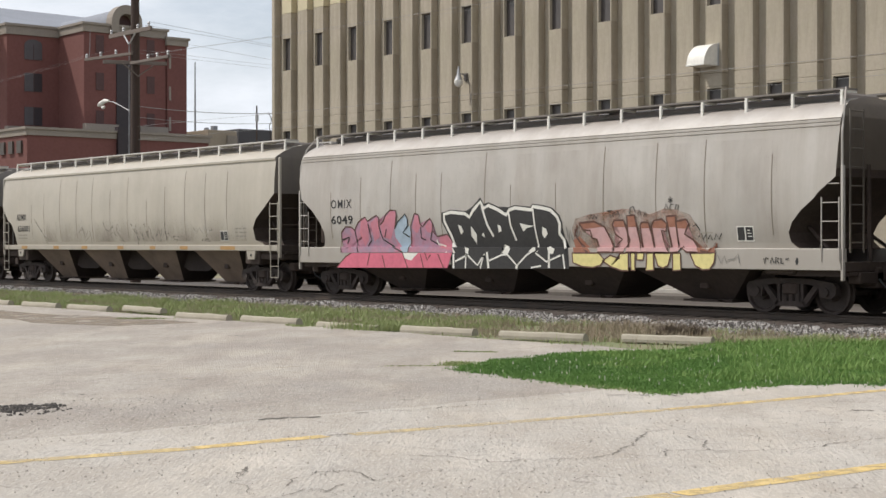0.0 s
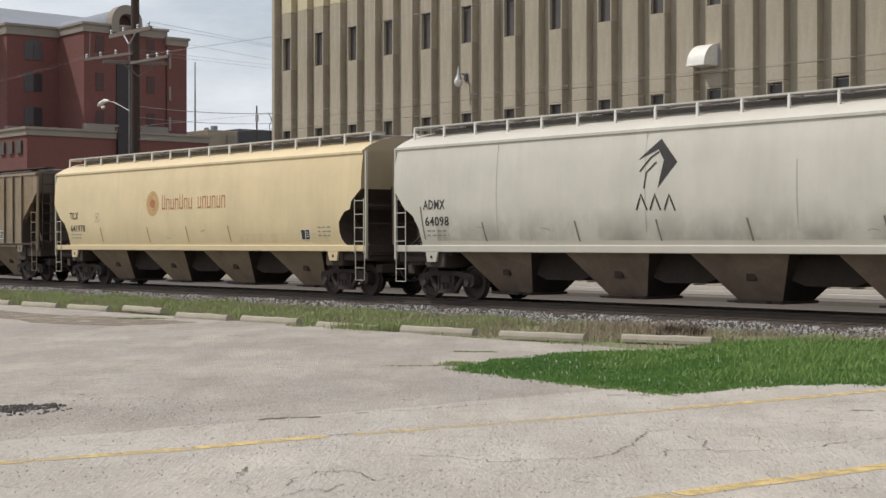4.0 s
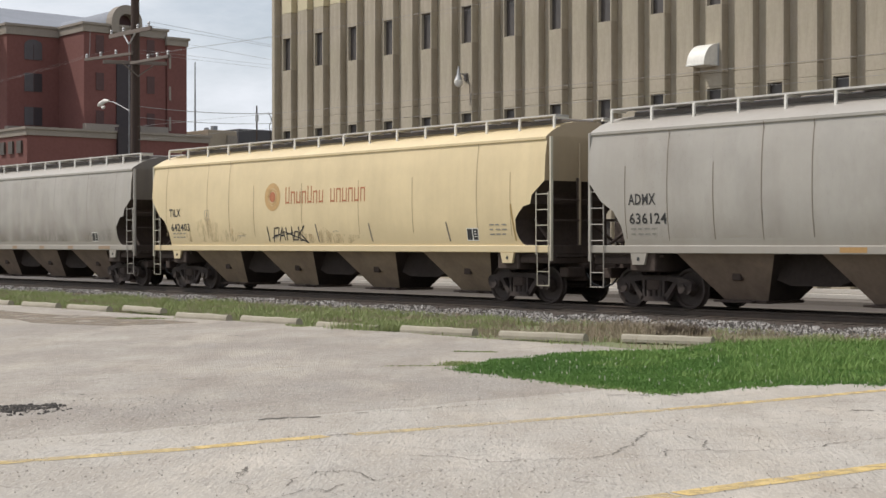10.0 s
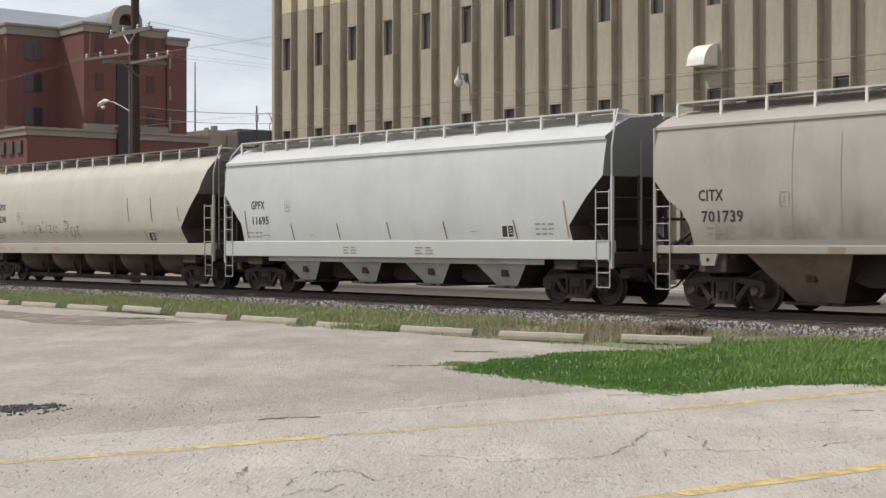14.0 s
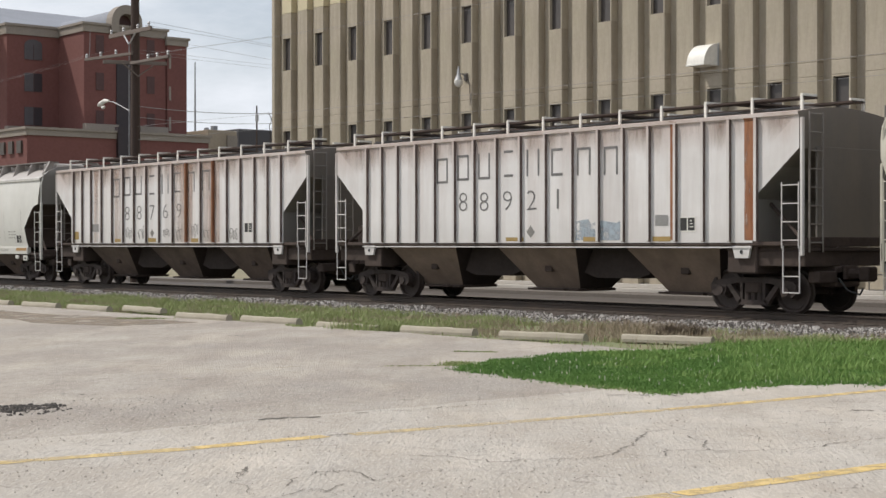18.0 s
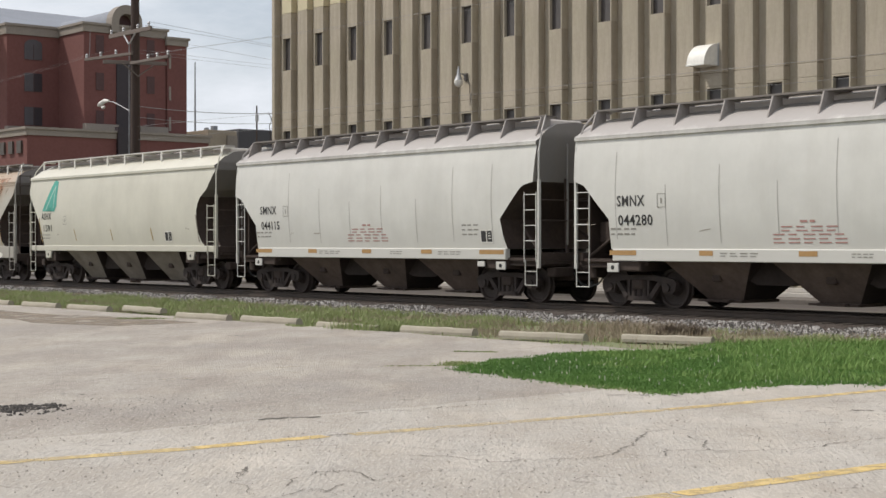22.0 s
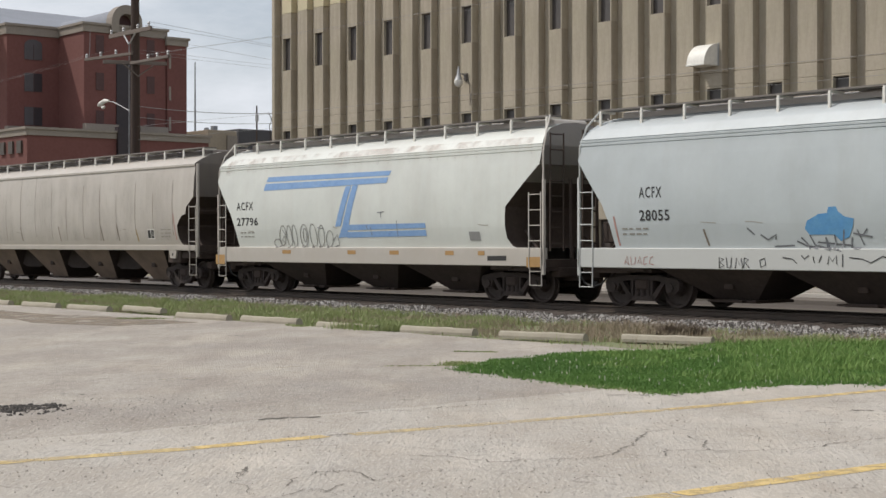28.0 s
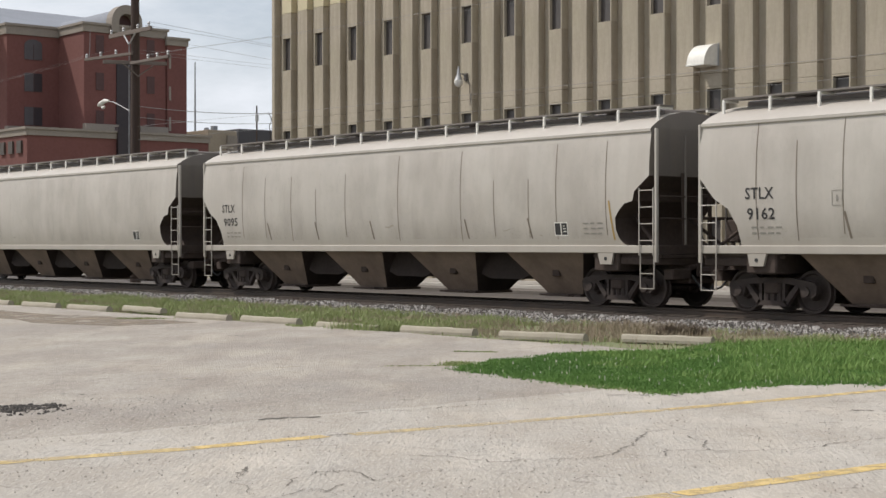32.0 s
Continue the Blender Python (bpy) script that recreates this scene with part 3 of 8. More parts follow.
# ---- hopper cars ----
# How far the train has come, every two seconds.
TRAVEL = [0.0, 23.321, 46.285, 69.037, 91.723, 114.173, 136.25, 157.90, 179.616, 201.141, 222.61, 243.942, 265.058, 285.975, 306.708, 327.277, 347.702]


def travelled(t):
    return float(np.interp(t, [2.0 * i for i in range(17)], TRAVEL))


# Half width by height, bottom to crown; and how far the side sheet's end lies in from the car's end, by height.
SECTIONS = {
    "curved": [(1.43, 1.42), (1.50, 1.75), (1.545, 2.2), (1.56, 2.7), (1.545, 3.2), (1.51, 3.65), (1.455, 4.0), (1.49, 4.03), (1.49, 4.09), (1.42, 4.14), (1.2, 4.27), (0.8, 4.43), (0.4, 4.51), (0.0, 4.53)],
    "short": [(1.45, 1.35), (1.50, 1.75), (1.545, 2.2), (1.56, 2.7), (1.54, 3.2), (1.50, 3.6), (1.45, 3.90), (1.50, 3.92), (1.50, 4.0), (1.40, 4.06), (1.1, 4.28), (0.7, 4.45), (0.0, 4.53)],
    "round": [(1.42, 1.37), (1.52, 1.9), (1.55, 2.5), (1.54, 3), (1.5, 3.45), (1.46, 3.7), (1.46, 3.755), (1.425, 3.77), (1.455, 3.785), (1.455, 3.835), (1.42, 3.85), (1.445, 3.865), (1.445, 3.905), (1.405, 3.92), (1.43, 3.935), (1.4, 3.98), (1.25, 4.16), (0.95, 4.35), (0.5, 4.48), (0, 4.52)],
    "tall": [(1.42, 1.37), (1.52, 1.9), (1.55, 2.5), (1.54, 3), (1.5, 3.45), (1.46, 3.79), (1.46, 3.845), (1.425, 3.86), (1.455, 3.875), (1.455, 3.925), (1.42, 3.94), (1.445, 3.955), (1.445, 3.995), (1.405, 4.01), (1.43, 4.025), (1.4, 4.07), (1.25, 4.223), (0.95, 4.386), (0.5, 4.48), (0, 4.52)],
    "ribbed": [(1.50, 1.50), (1.50, 2.4), (1.50, 3.4), (1.50, 4.12), (1.54, 4.14), (1.54, 4.21), (1.2, 4.26), (0.6, 4.33), (0.0, 4.36)],
    "smooth": [(1.34, 1.50), (1.48, 1.85), (1.555, 2.3), (1.57, 2.7), (1.55, 3.1), (1.49, 3.5), (1.37, 3.88), (1.19, 4.15), (1.05, 4.28), (0.6, 4.46), (0.0, 4.52)],
}
ENDS = {
    "curved_l": [(1.42, 1.15), (1.56, 1.14), (1.87, 1.08), (2.22, 0.86), (2.45, 0.48), (2.92, 0.07), (3.05, 0.04), (4.09, 0.06), (4.5, 0.15)],
    "curved": [(1.42, 0.95), (1.50, 1.10), (1.62, 1.20), (1.80, 1.27), (2.08, 1.27), (2.26, 1.12), (2.40, 0.96), (2.46, 0.70), (2.68, 0.64), (3.02, 0.19), (4.09, 0.20), (4.5, 0.28)],
    "curved_plain": [(1.42, 0.90), (1.50, 1.02), (1.60, 1.39), (1.97, 1.45), (2.23, 1.28), (2.58, 0.79), (3.0, 0.24), (4.09, 0.26), (4.5, 0.3)],
    "short_l": [(1.35, 1.18), (2.05, 1.16), (2.27, 0.94), (2.84, 0.38), (2.96, 0.04), (4.0, 0.0), (4.6, 0.12)],
    "short": [(1.35, 1.20), (1.6, 1.31), (2.10, 1.41), (2.84, 0.67), (2.93, 0.52), (3.0, 0.18), (4.1, 0.12), (4.6, 0.25)],
    "round_l": [(1.37, 1.10), (1.40, 1.19), (1.89, 1.08), (2.39, 0.85), (3.42, 0.03), (3.9, 0.03), (4.15, 0.14), (4.5, 0.3)],
    "round": [(1.37, 1.02), (1.42, 1.20), (1.62, 1.37), (1.93, 1.41), (2.41, 1.36), (3.01, 0.66), (3.43, 0.16), (3.9, 0.10), (4.15, 0.22), (4.5, 0.40)],
    "hump": [(1.35, 0.72), (1.45, 0.82), (1.60, 0.98), (1.85, 1.09), (2.2, 1.15), (2.55, 1.15), (2.8, 1.06), (3.0, 0.90), (3.22, 0.56), (3.55, 0.32), (3.85, 0.10), (4.1, 0.10), (4.5, 0.20)],
    "tall_l": [(1.37, 1.02), (1.42, 1.20), (1.58, 1.28), (1.80, 1.28), (2.10, 1.10), (2.45, 0.72), (2.78, 0.20), (3.3, 0.05), (3.9, 0.05), (4.15, 0.14), (4.5, 0.3)],
    "tall": [(1.37, 1.10), (1.40, 1.18), (1.51, 1.33), (1.71, 1.37), (1.93, 1.26), (2.17, 1.02), (2.40, 0.70), (2.53, 0.58), (2.83, 0.16), (3.22, 0.14), (4.05, 0.10), (4.3, 0.20), (4.6, 0.40)],
    "ribbed": [(1.5, 1.30), (2.42, 1.30), (3.45, 0.09), (4.4, 0.09)],
    "white_l": [(1.42, 1.15), (1.62, 1.16), (2.10, 1.05), (3.06, 0.10), (4.5, 0.10)],
    "white": [(1.42, 1.30), (1.64, 1.36), (1.91, 1.42), (2.59, 0.80), (3.08, 0.27), (4.5, 0.20)],
    "smooth_r": [(1.5, 1.85), (2.0, 2.05), (3.2, 0.86), (4.2, 0.42), (4.5, 0.42)],
    "smooth_l": [(1.26, 1.54), (1.5, 1.45), (1.81, 1.26), (2.12, 0.88), (2.34, 0.52), (2.63, 0.25), (3.14, 0.04), (3.78, -0.03), (4.15, 0.20), (4.5, 0.42)],
}


def half_width(kind, z):
    """Half the body's width at a height, with the side sheet bent smoothly between the section's points."""
    rows = SECTIONS[kind]
    w = max(0.0, min(0.3, z - rows[0][1], 3.4 - z))
    return float(np.mean(np.interp([z + w * k / 4 for k in range(-4, 5)], [b for a, b in rows], [a for a, b in rows])))


def shell_rows(kind, ends):
    rows = SECTIONS[kind]
    zs = sorted({round(b, 3) for a, b in rows} | {z for z, i in ends if rows[0][1] <= z <= rows[-1][1]})
    fine = []
    for a, b in zip(zs[:-1], zs[1:]):
        k = max(1, int((b - a) / 0.16))
        fine += [a + (b - a) * i / k for i in range(k)]
    fine.append(zs[-1])
    return fine


def inset(ends, z):
    return float(np.interp(z, [a for a, b in ends], [b for a, b in ends]))


def body_forms(kind, half, left, right):
    """The shell (sides and roof) and the two end sheets."""
    zs = shell_rows(kind, left + right)
    n = 14
    shell = Form()
    ring = []
    for side in (-1, 1):
        order = zs if side < 0 else zs[::-1][1:]
        for z in order:
            w = half_width(kind, z)
            x0, x1 = -half + inset(left, z), half - inset(right, z)
            ring.append([(x0 + (x1 - x0) * i / n, side * w, z) for i in range(n + 1)])
    shell.loft(ring, False)
    caps = []
    for end, s in ((left, -1), (right, 1)):
        c = Form()
        lower = Form()
        up = [z for z in zs if z >= 2.99]
        dn = [z for z in zs if z <= up[0] + 0.001]
        lower.loft([[(s * (half - inset(end, z)), -half_width(kind, z), z), (s * (half - inset(end, z)), half_width(kind, z), z)] for z in dn], False)
        c.loft([[(s * (half - inset(end, z)), -half_width(kind, z), z), (s * (half - inset(end, z)), half_width(kind, z), z)] for z in up], False)
        caps.append((c, lower))
    return shell, caps


# trucks, shared by all the cars
side_frame = Form()


def frame_piece(bm, pts):
    bm.prism(pts, -0.06, 0.06)


frame_piece(side_frame, [(-1.16, 0.58), (-1.10, 0.66), (-0.95, 0.69), (-0.5, 0.75), (0.5, 0.75), (0.95, 0.69), (1.10, 0.66), (1.16, 0.58), (0.72, 0.58), (0.45, 0.63), (-0.45, 0.63), (-0.72, 0.58)])
for s in (-1, 1):
    frame_piece(side_frame, [(s * 1.16, 0.585), (s * 1.14, 0.42), (s * 1.04, 0.34), (s * 0.76, 0.36), (s * 0.71, 0.585)][::s])
    frame_piece(side_frame, [(s * 0.74, 0.60), (s * 0.60, 0.60), (s * 0.30, 0.26), (s * 0.38, 0.16)][::s])
    frame_piece(side_frame, [(s * 0.34, 0.63), (s * 0.27, 0.63), (s * 0.27, 0.27), (s * 0.34, 0.27)][::s])
    side_frame.tube([(s * 0.89, -0.10, 0.47), (s * 0.89, 0.08, 0.47)], 0.10, 10)
frame_piece(side_frame, [(-0.42, 0.16), (-0.36, 0.27), (0.36, 0.27), (0.42, 0.16)])
for i in range(3):
    side_frame.tube([(-0.17 + 0.17 * i, 0.0, 0.26), (-0.17 + 0.17 * i, 0.0, 0.62)], 0.07, 8)
side_frame_mesh = side_frame.mesh("sideframe", TRUCKIRON)
bolster = Form().box(-0.20, 0.20, -1.10, 1.10, 0.42, 0.66, 0.03).box(-0.3, 0.3, -0.3, 0.3, 0.66, 0.80, 0.03)
bolster.box(-1.0, 1.0, -0.42, -0.34, 0.36, 0.46).box(-1.0, 1.0, 0.34, 0.42, 0.36, 0.46)
bolster_mesh = bolster.mesh("truck", UNDER)
wheelset = Form().tube([(0, -1.02, 0), (0, 1.02, 0)], 0.075, 10)
for s in (-1, 1):
    wheelset.lathe([(0.09, s * 0.66), (0.15, s * 0.66), (0.18, s * 0.71), (0.37, s * 0.735), (0.40, s * 0.70), (0.485, s * 0.685), (0.48, s * 0.71), (0.457, s * 0.72), (0.457, s * 0.825), (0.40, s * 0.83), (0.37, s * 0.775), (0.18, s * 0.75), (0.15, s * 0.86), (0.09, s * 0.86)], 28)
    for i in range(3):   # marks and a bolted journal cap show that it turns
        a = 2.094 * i
        wheelset.tube([(0.055 * math.cos(a), s * 1.02, 0.055 * math.sin(a)), (0.055 * math.cos(a), s * 1.05, 0.055 * math.sin(a))], 0.018, 5)
wheelset_mesh = wheelset.mesh("wheelset", WHEEL, True)
WHEELSETS = []


def add_truck(car, x):
    t = part("truck", bolster_mesh, None, car, "dusty cast iron truck", at=pose(x, 0, 0))
    for s in (-1, 1):
        part("sideframe", side_frame_mesh, None, t, at=pose(0, s * 1.0, 0))
    for s in (-1, 1):
        WHEELSETS.append((part("wheelset", wheelset_mesh, None, t, at=pose(s * 0.889, 0, 0.457)), car, s * 0.889))
    return t


def ladder(bm, x0, x1, y, z0, z1, rungs, r=0.015, tilt=0.0):
    for x in (x0, x1):
        bm.tube([(x, y, z0), (x, y + tilt, z1)], r, 5)
    for z in rungs:
        bm.tube([(x0, y + tilt * (z - z0) / (z1 - z0), z), (x1, y + tilt * (z - z0) / (z1 - z0), z)], r * 0.8, 5)
    return bm


CARS = []


def hopper_car(kind, right_end, left_end, mats, label, bays, sill=(1.26, 1.44), ends=None, sill_full=True, board=4.66, cover=(0.55, 0.9), low=0.24, ribs=(), jack=True, top=0.375, bracket=None, climb=None, saddle=0.58, foot=0.20, hatch=None, spacing=None):
    """A covered hopper car on two trucks. right_end and left_end: where its ends stood when the clip began."""
    half = (right_end - left_end) / 2
    car = tagged(new("hopper_car"), label, "freight car", "cars of the freight train")
    left, right = ends or (ENDS[kind + "_l" if kind + "_l" in ENDS else kind], ENDS[kind])
    body_mat, trim, hop_mat = mats
    # End paint: a darker copy of the body paint that includes the gap's shade.
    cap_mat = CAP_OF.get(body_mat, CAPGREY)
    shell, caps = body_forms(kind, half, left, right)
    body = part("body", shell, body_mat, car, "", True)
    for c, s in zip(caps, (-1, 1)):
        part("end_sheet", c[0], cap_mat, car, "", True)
        # The overhung slope sheet's shade is put into its dark colour.
        part("slope_sheet", c[1], CAPPALE if body_mat is WHITECAR else UNDER, car, "grimy slope sheet, grey deepened for shade" if body_mat is WHITECAR else "grimy slope sheet, darkened for shade", True)
    # sills along both sides
    x_in = half - (0.02 if sill_full else 1.24)
    for s in (-1, 1):
        y = s * (1.49 if sill[1] - sill[0] < 0.35 else 1.51)
        part("side_sill", Form().box(-x_in, x_in, min(y, y - s * 0.16), max(y, y - s * 0.16), sill[0], sill[1], 0.015), UNDER if kind == "ribbed" else trim, car)
        if kind == "ribbed":
            part("sill_angle", Form().box(-x_in + 1.3, x_in - 1.3, min(y, y + s * 0.03), max(y, y + s * 0.03), sill[0] - 0.045, sill[0] - 0.015), trim, car)
    # hopper bays, each with its outlet gate
    if kind == "curved":
        spacing, top, foot = 3.95, 0.371, 0.155
    reach = spacing * bays / 2 if spacing else half - 2.35
    brim = sill[0] + 0.03 if sill[1] - sill[0] > 0.3 else sill[1] - 0.04
    pitch = 2 * reach / bays
    for i in range(bays):
        xc = -reach + pitch * (i + 0.5)
        t, b = pitch * top, pitch * foot
        if kind == "smooth":
            bowl = Form()
            rings = []
            for k in range(8):
                f = math.sin(math.pi / 2 * k / 7)
                q = math.cos(math.pi / 2 * k / 7) ** 0.75
                rings.append([(xc + (0.42 + (t - 0.42) * q) * math.cos(a), -(0.34 + 0.96 * q) * math.sin(a), brim + (low + 0.08 - brim) * f) for a in (2 * math.pi * j / 20 for j in range(20))])
            bowl.loft(rings, True, True)
            hop = part("hopper", bowl, HOPDARK, car, "rounded dark funnel", True)
            neck = Form().tube([(xc, 0, low + 0.12), (xc, 0, low - 0.12)], [0.36, 0.28], 14)
            neck.tube([(xc + 0.35, -0.5, low + 0.02), (xc + 0.85, -0.9, low + 0.45)], 0.03, 6)
            part("outlet", neck, UNDER, hop)
            part("post", Form().box(xc + pitch * 0.5 - 0.035, xc + pitch * 0.5 + 0.035, -0.9, -0.83, low - 0.1, brim, 0.008), UNDER, hop)
            continue
        h = Form()
        rings = []
        for f in (0, 0.35, 0.7, 1.0):
            z = brim + (low - brim) * f
            hx = t + (b - t) * f
            hy = 1.40 + (cover[0] - 1.40) * f
            rings.append([(xc - hx, -hy, z), (xc + hx, -hy, z), (xc + hx, hy, z), (xc - hx, hy, z)])
        h.loft([[r[0], r[1]] for r in rings], False)
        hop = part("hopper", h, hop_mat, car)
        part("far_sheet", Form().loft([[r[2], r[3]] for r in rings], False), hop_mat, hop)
        for j in (1, 3):
            # End sheets turned from the sun: their shade is in the colour.
            part("hopper_end", Form().loft([[r[j], r[(j + 1) % 4]] for r in rings], False), RECESS, hop, "grimy sloping end sheet, darkened for shade")
        ym = 1.40 + (cover[0] - 1.40) * 0.55
        zm = brim + (low - brim) * 0.55
        part("vibrator_pad", Form().box(xc - 0.05, xc + 0.2, -ym - 0.05, -ym + 0.06, zm - 0.09, zm + 0.09, 0.02), UNDER, hop)
        gate = Form().box(xc - b - 0.05, xc + b + 0.05, -cover[0] - 0.10, cover[0] + 0.10, low - 0.07, low, 0.015)
        gate.box(xc - b - 0.2, xc + b + 0.05, -cover[0] - 0.14, -cover[0] - 0.09, low - 0.06, low - 0.01)
        gate.tube([(xc + b * 0.6, -cover[0] - 0.3, low - 0.03), (xc + b * 0.6, cover[0] + 0.3, low - 0.03)], 0.03, 6)
        part("outlet_gate", gate, UNDER, hop)
    for i in range(bays + 1):
        xr = -reach + pitch * i
        # Saddles share the recess colour, which stands for shadow under the sill.
        sd = Form().prism([(xr - pitch * 0.16, sill[1] - 0.02), (xr + pitch * 0.16, sill[1] - 0.02), (xr + pitch * 0.24, (saddle or 1.0) + 0.12), (xr + pitch * 0.15, saddle or 1.0), (xr - pitch * 0.15, saddle or 1.0), (xr - pitch * 0.24, (saddle or 1.0) + 0.12)], -0.78, 0.78)
        if saddle and 0 < i < bays:
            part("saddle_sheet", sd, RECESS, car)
    if body_mat is PALEBLUE and kind == "short":
        part("hopper_skirt", Form().box(-reach - 0.2, reach + 0.2, -1.405, -1.37, brim - 0.17, brim + 0.02, 0.01), hop_mat, car)
    part("centre_sill", Form().box(-half - 0.1, half + 0.1, -0.2, 0.2, 0.72, 1.02, 0.02), UNDER, car)
    if kind == "smooth":
        part("unloading_pipe", Form().tube([(-reach, -0.62, low - 0.05), (reach, -0.62, low - 0.05)], 0.085, 10), UNDER, car, "long dark discharge pipe", True)
    # roof walk on its brackets
    rb = Form()
    y0, y1 = 0.60, 1.06
    for s in (-1, 1):
        rb.box(-half + 0.3, half - 0.3, min(s * y0, s * y1), max(s * y0, s * y1), board - 0.04, board)
    for i in range(int(2 * half / 4)):
        xx = -half + 2.2 + i * (2 * half - 4.4) / max(1, int(2 * half / 4) - 1)
        rb.box(xx - 0.3, xx + 0.3, -0.72, 0.72, board - 0.045, board - 0.005)
    part("running_board", rb, UNDER if kind == "ribbed" else (ENDGREY if bracket == "gusset" or body_mat is PINKGREY or kind in ("round", "tall", "smooth") else BOARDPALE), car)
    count = int(2 * half / 1.28)
    for s in (-1, 1) if bracket != "none" else ():
        for i in range(count + 1):
            xx = -half + 0.35 + (2 * half - 0.7) * i / count
            part("board_bracket", BRACKET[bracket or kind], None, car, at=pose(xx, 0, 0, 0, 0, 0 if s < 0 else 180))
    part("roof_hatch", Form().box(-half + 0.6, half - 0.6, -0.60, 0.60, 4.20, board - 0.05 if kind != "ribbed" else 4.40, 0.04), hatch or (ENDGREY if kind == "ribbed" else HATCH), car, "long trough hatch cover")
    # ends
    for s in (-1, 1):
        x = s * half
        e = Form().box(min(x, x - s * 0.22), max(x, x - s * 0.22), -1.42, 1.42, sill[0] - 0.02, sill[0] + 0.18, 0.01)
        e.box(min(x - s * 0.02, x - s * 1.3), max(x - s * 0.02, x - s * 1.3), -1.40, -1.2, sill[0] - 0.02, sill[0] + 0.05).box(min(x - s * 0.02, x - s * 1.3), max(x - s * 0.02, x - s * 1.3), 1.2, 1.40, sill[0] - 0.02, sill[0] + 0.05)
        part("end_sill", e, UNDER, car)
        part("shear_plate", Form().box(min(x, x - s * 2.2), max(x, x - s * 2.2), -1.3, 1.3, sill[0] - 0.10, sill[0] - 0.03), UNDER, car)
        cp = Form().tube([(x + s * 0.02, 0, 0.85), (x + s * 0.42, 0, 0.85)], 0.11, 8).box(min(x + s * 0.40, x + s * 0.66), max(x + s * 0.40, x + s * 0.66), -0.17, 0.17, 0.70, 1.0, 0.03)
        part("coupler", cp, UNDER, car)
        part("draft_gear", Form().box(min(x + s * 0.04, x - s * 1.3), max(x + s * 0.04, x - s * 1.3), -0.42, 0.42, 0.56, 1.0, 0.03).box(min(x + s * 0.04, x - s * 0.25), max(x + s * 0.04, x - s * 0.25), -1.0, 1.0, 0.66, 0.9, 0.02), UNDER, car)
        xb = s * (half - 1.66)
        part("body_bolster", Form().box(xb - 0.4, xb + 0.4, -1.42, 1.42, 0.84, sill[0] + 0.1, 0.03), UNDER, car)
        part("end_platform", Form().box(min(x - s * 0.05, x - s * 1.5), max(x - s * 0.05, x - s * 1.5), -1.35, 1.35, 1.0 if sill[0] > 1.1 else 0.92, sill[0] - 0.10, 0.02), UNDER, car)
        hose = Form().tube([(x + s * 0.05, -0.35, 0.75), (x + s * 0.3, -0.38, 0.5), (x + s * 0.58, -0.36, 0.42), (x + s * 0.62, -0.30, 0.55)], 0.025, 6)
        part("brake_hose", hose, CABLE, car)
        for ys in (-1, 1):
            post = Form().box(min(x, x - s * 0.065), max(x, x - s * 0.065), ys * 1.47 - 0.04, ys * 1.47 + 0.04, sill[0] - 0.2, 3.05 if kind not in ("ribbed", "curved") else 4.08, 0.008)
            if kind not in ("ribbed", "curved"):
                post.tube([(x - s * 0.05, ys * 1.47, 3.05), (x - s * 0.05, ys * 1.47, 3.75), (x - s * 0.12, ys * 1.30, 4.25), (x - s * 0.3, ys * 1.0, board)], 0.025, 6)
            part("corner_post", post, climb or trim, car)
            lad = ladder(Form(), x - s * 0.09, x - s * 0.52, ys * 1.52, sill[0] + (0.2 if kind == "tall" else -0.05), 2.75 if kind != "tall" else 2.42, [1.55 + 0.38 * i for i in range(4)])
            part("ladder", lad, climb or trim, car)
            if kind == "tall":
                continue
            st = Form()
            ladder(st, x - s * 0.08, x - s * 0.50, ys * 1.50, 0.45, sill[0], [0.46, 0.80], 0.015)
            part("step", st, climb or trim, car)
        el = Form()
        if kind in ("curved", "short"):
            el.tube([(x + s * 0.02, -0.55, 1.45), (x + s * 0.02, -0.55, 3.95)], 0.03, 6)
        else:
            for yy in (-1.30, -0.85):
                el.tube([(x + s * 0.02, yy, 1.3), (x + s * 0.02, yy, 4.2)], 0.022, 5)
            for i in range(8):
                el.tube([(x + s * 0.02, -1.30, 1.5 + 0.38 * i), (x + s * 0.02, -0.85, 1.5 + 0.38 * i)], 0.018, 5)
        # The end ladder takes the same shade-darkened end colours.
        part("end_ladder", el, HATCH if body_mat is WHITECAR else UNDER if kind in ("round", "ribbed") else cap_mat, car)
        brace = Form()
        for ys in (-1, 1):
            brace.tube([(x - s * 0.1, ys * 0.45, sill[0]), (x - s * 0.15, ys * 0.45, 3.1)], 0.05, 6)
            brace.tube([(x - s * 0.15, ys * 1.2, sill[0] + 0.05), (x - s * 1.3, ys * 0.9, sill[0] + 0.9)], 0.04, 6)
        if kind in ("curved", "short"):
            for z in (2.05, 2.55):
                brace.tube([(x + s * 0.02, -1.42, z), (x + s * 0.02, 1.42, z)], 0.02, 5)
        part("end_brace", brace, UNDER, car)
        if kind == "ribbed" and s > 0:
            part("end_bulkhead", Form().box(x - 0.10, x - 0.05, -0.95, 1.38, sill[0] + 0.12, 3.5, 0.01), cap_mat, car, "grimy end wall, darkened for shade")
        if jack:
            for ys in (-1, 1):
                part("jacking_pad", Form().prism([(x - s * 1.42, sill[0] - 0.26), (x - s * 1.78, sill[0] - 0.26), (x - s * 1.86, sill[0]), (x - s * 1.36, sill[0])][::-s], ys * 1.47 - 0.03, ys * 1.47 + 0.03), trim, car)
                part("pad_hole", Form().tube([(x - s * 1.6, ys * 1.495, sill[0] - 0.13), (x - s * 1.6, ys * 1.51, sill[0] - 0.13)], 0.045, 8), CABLE, car)
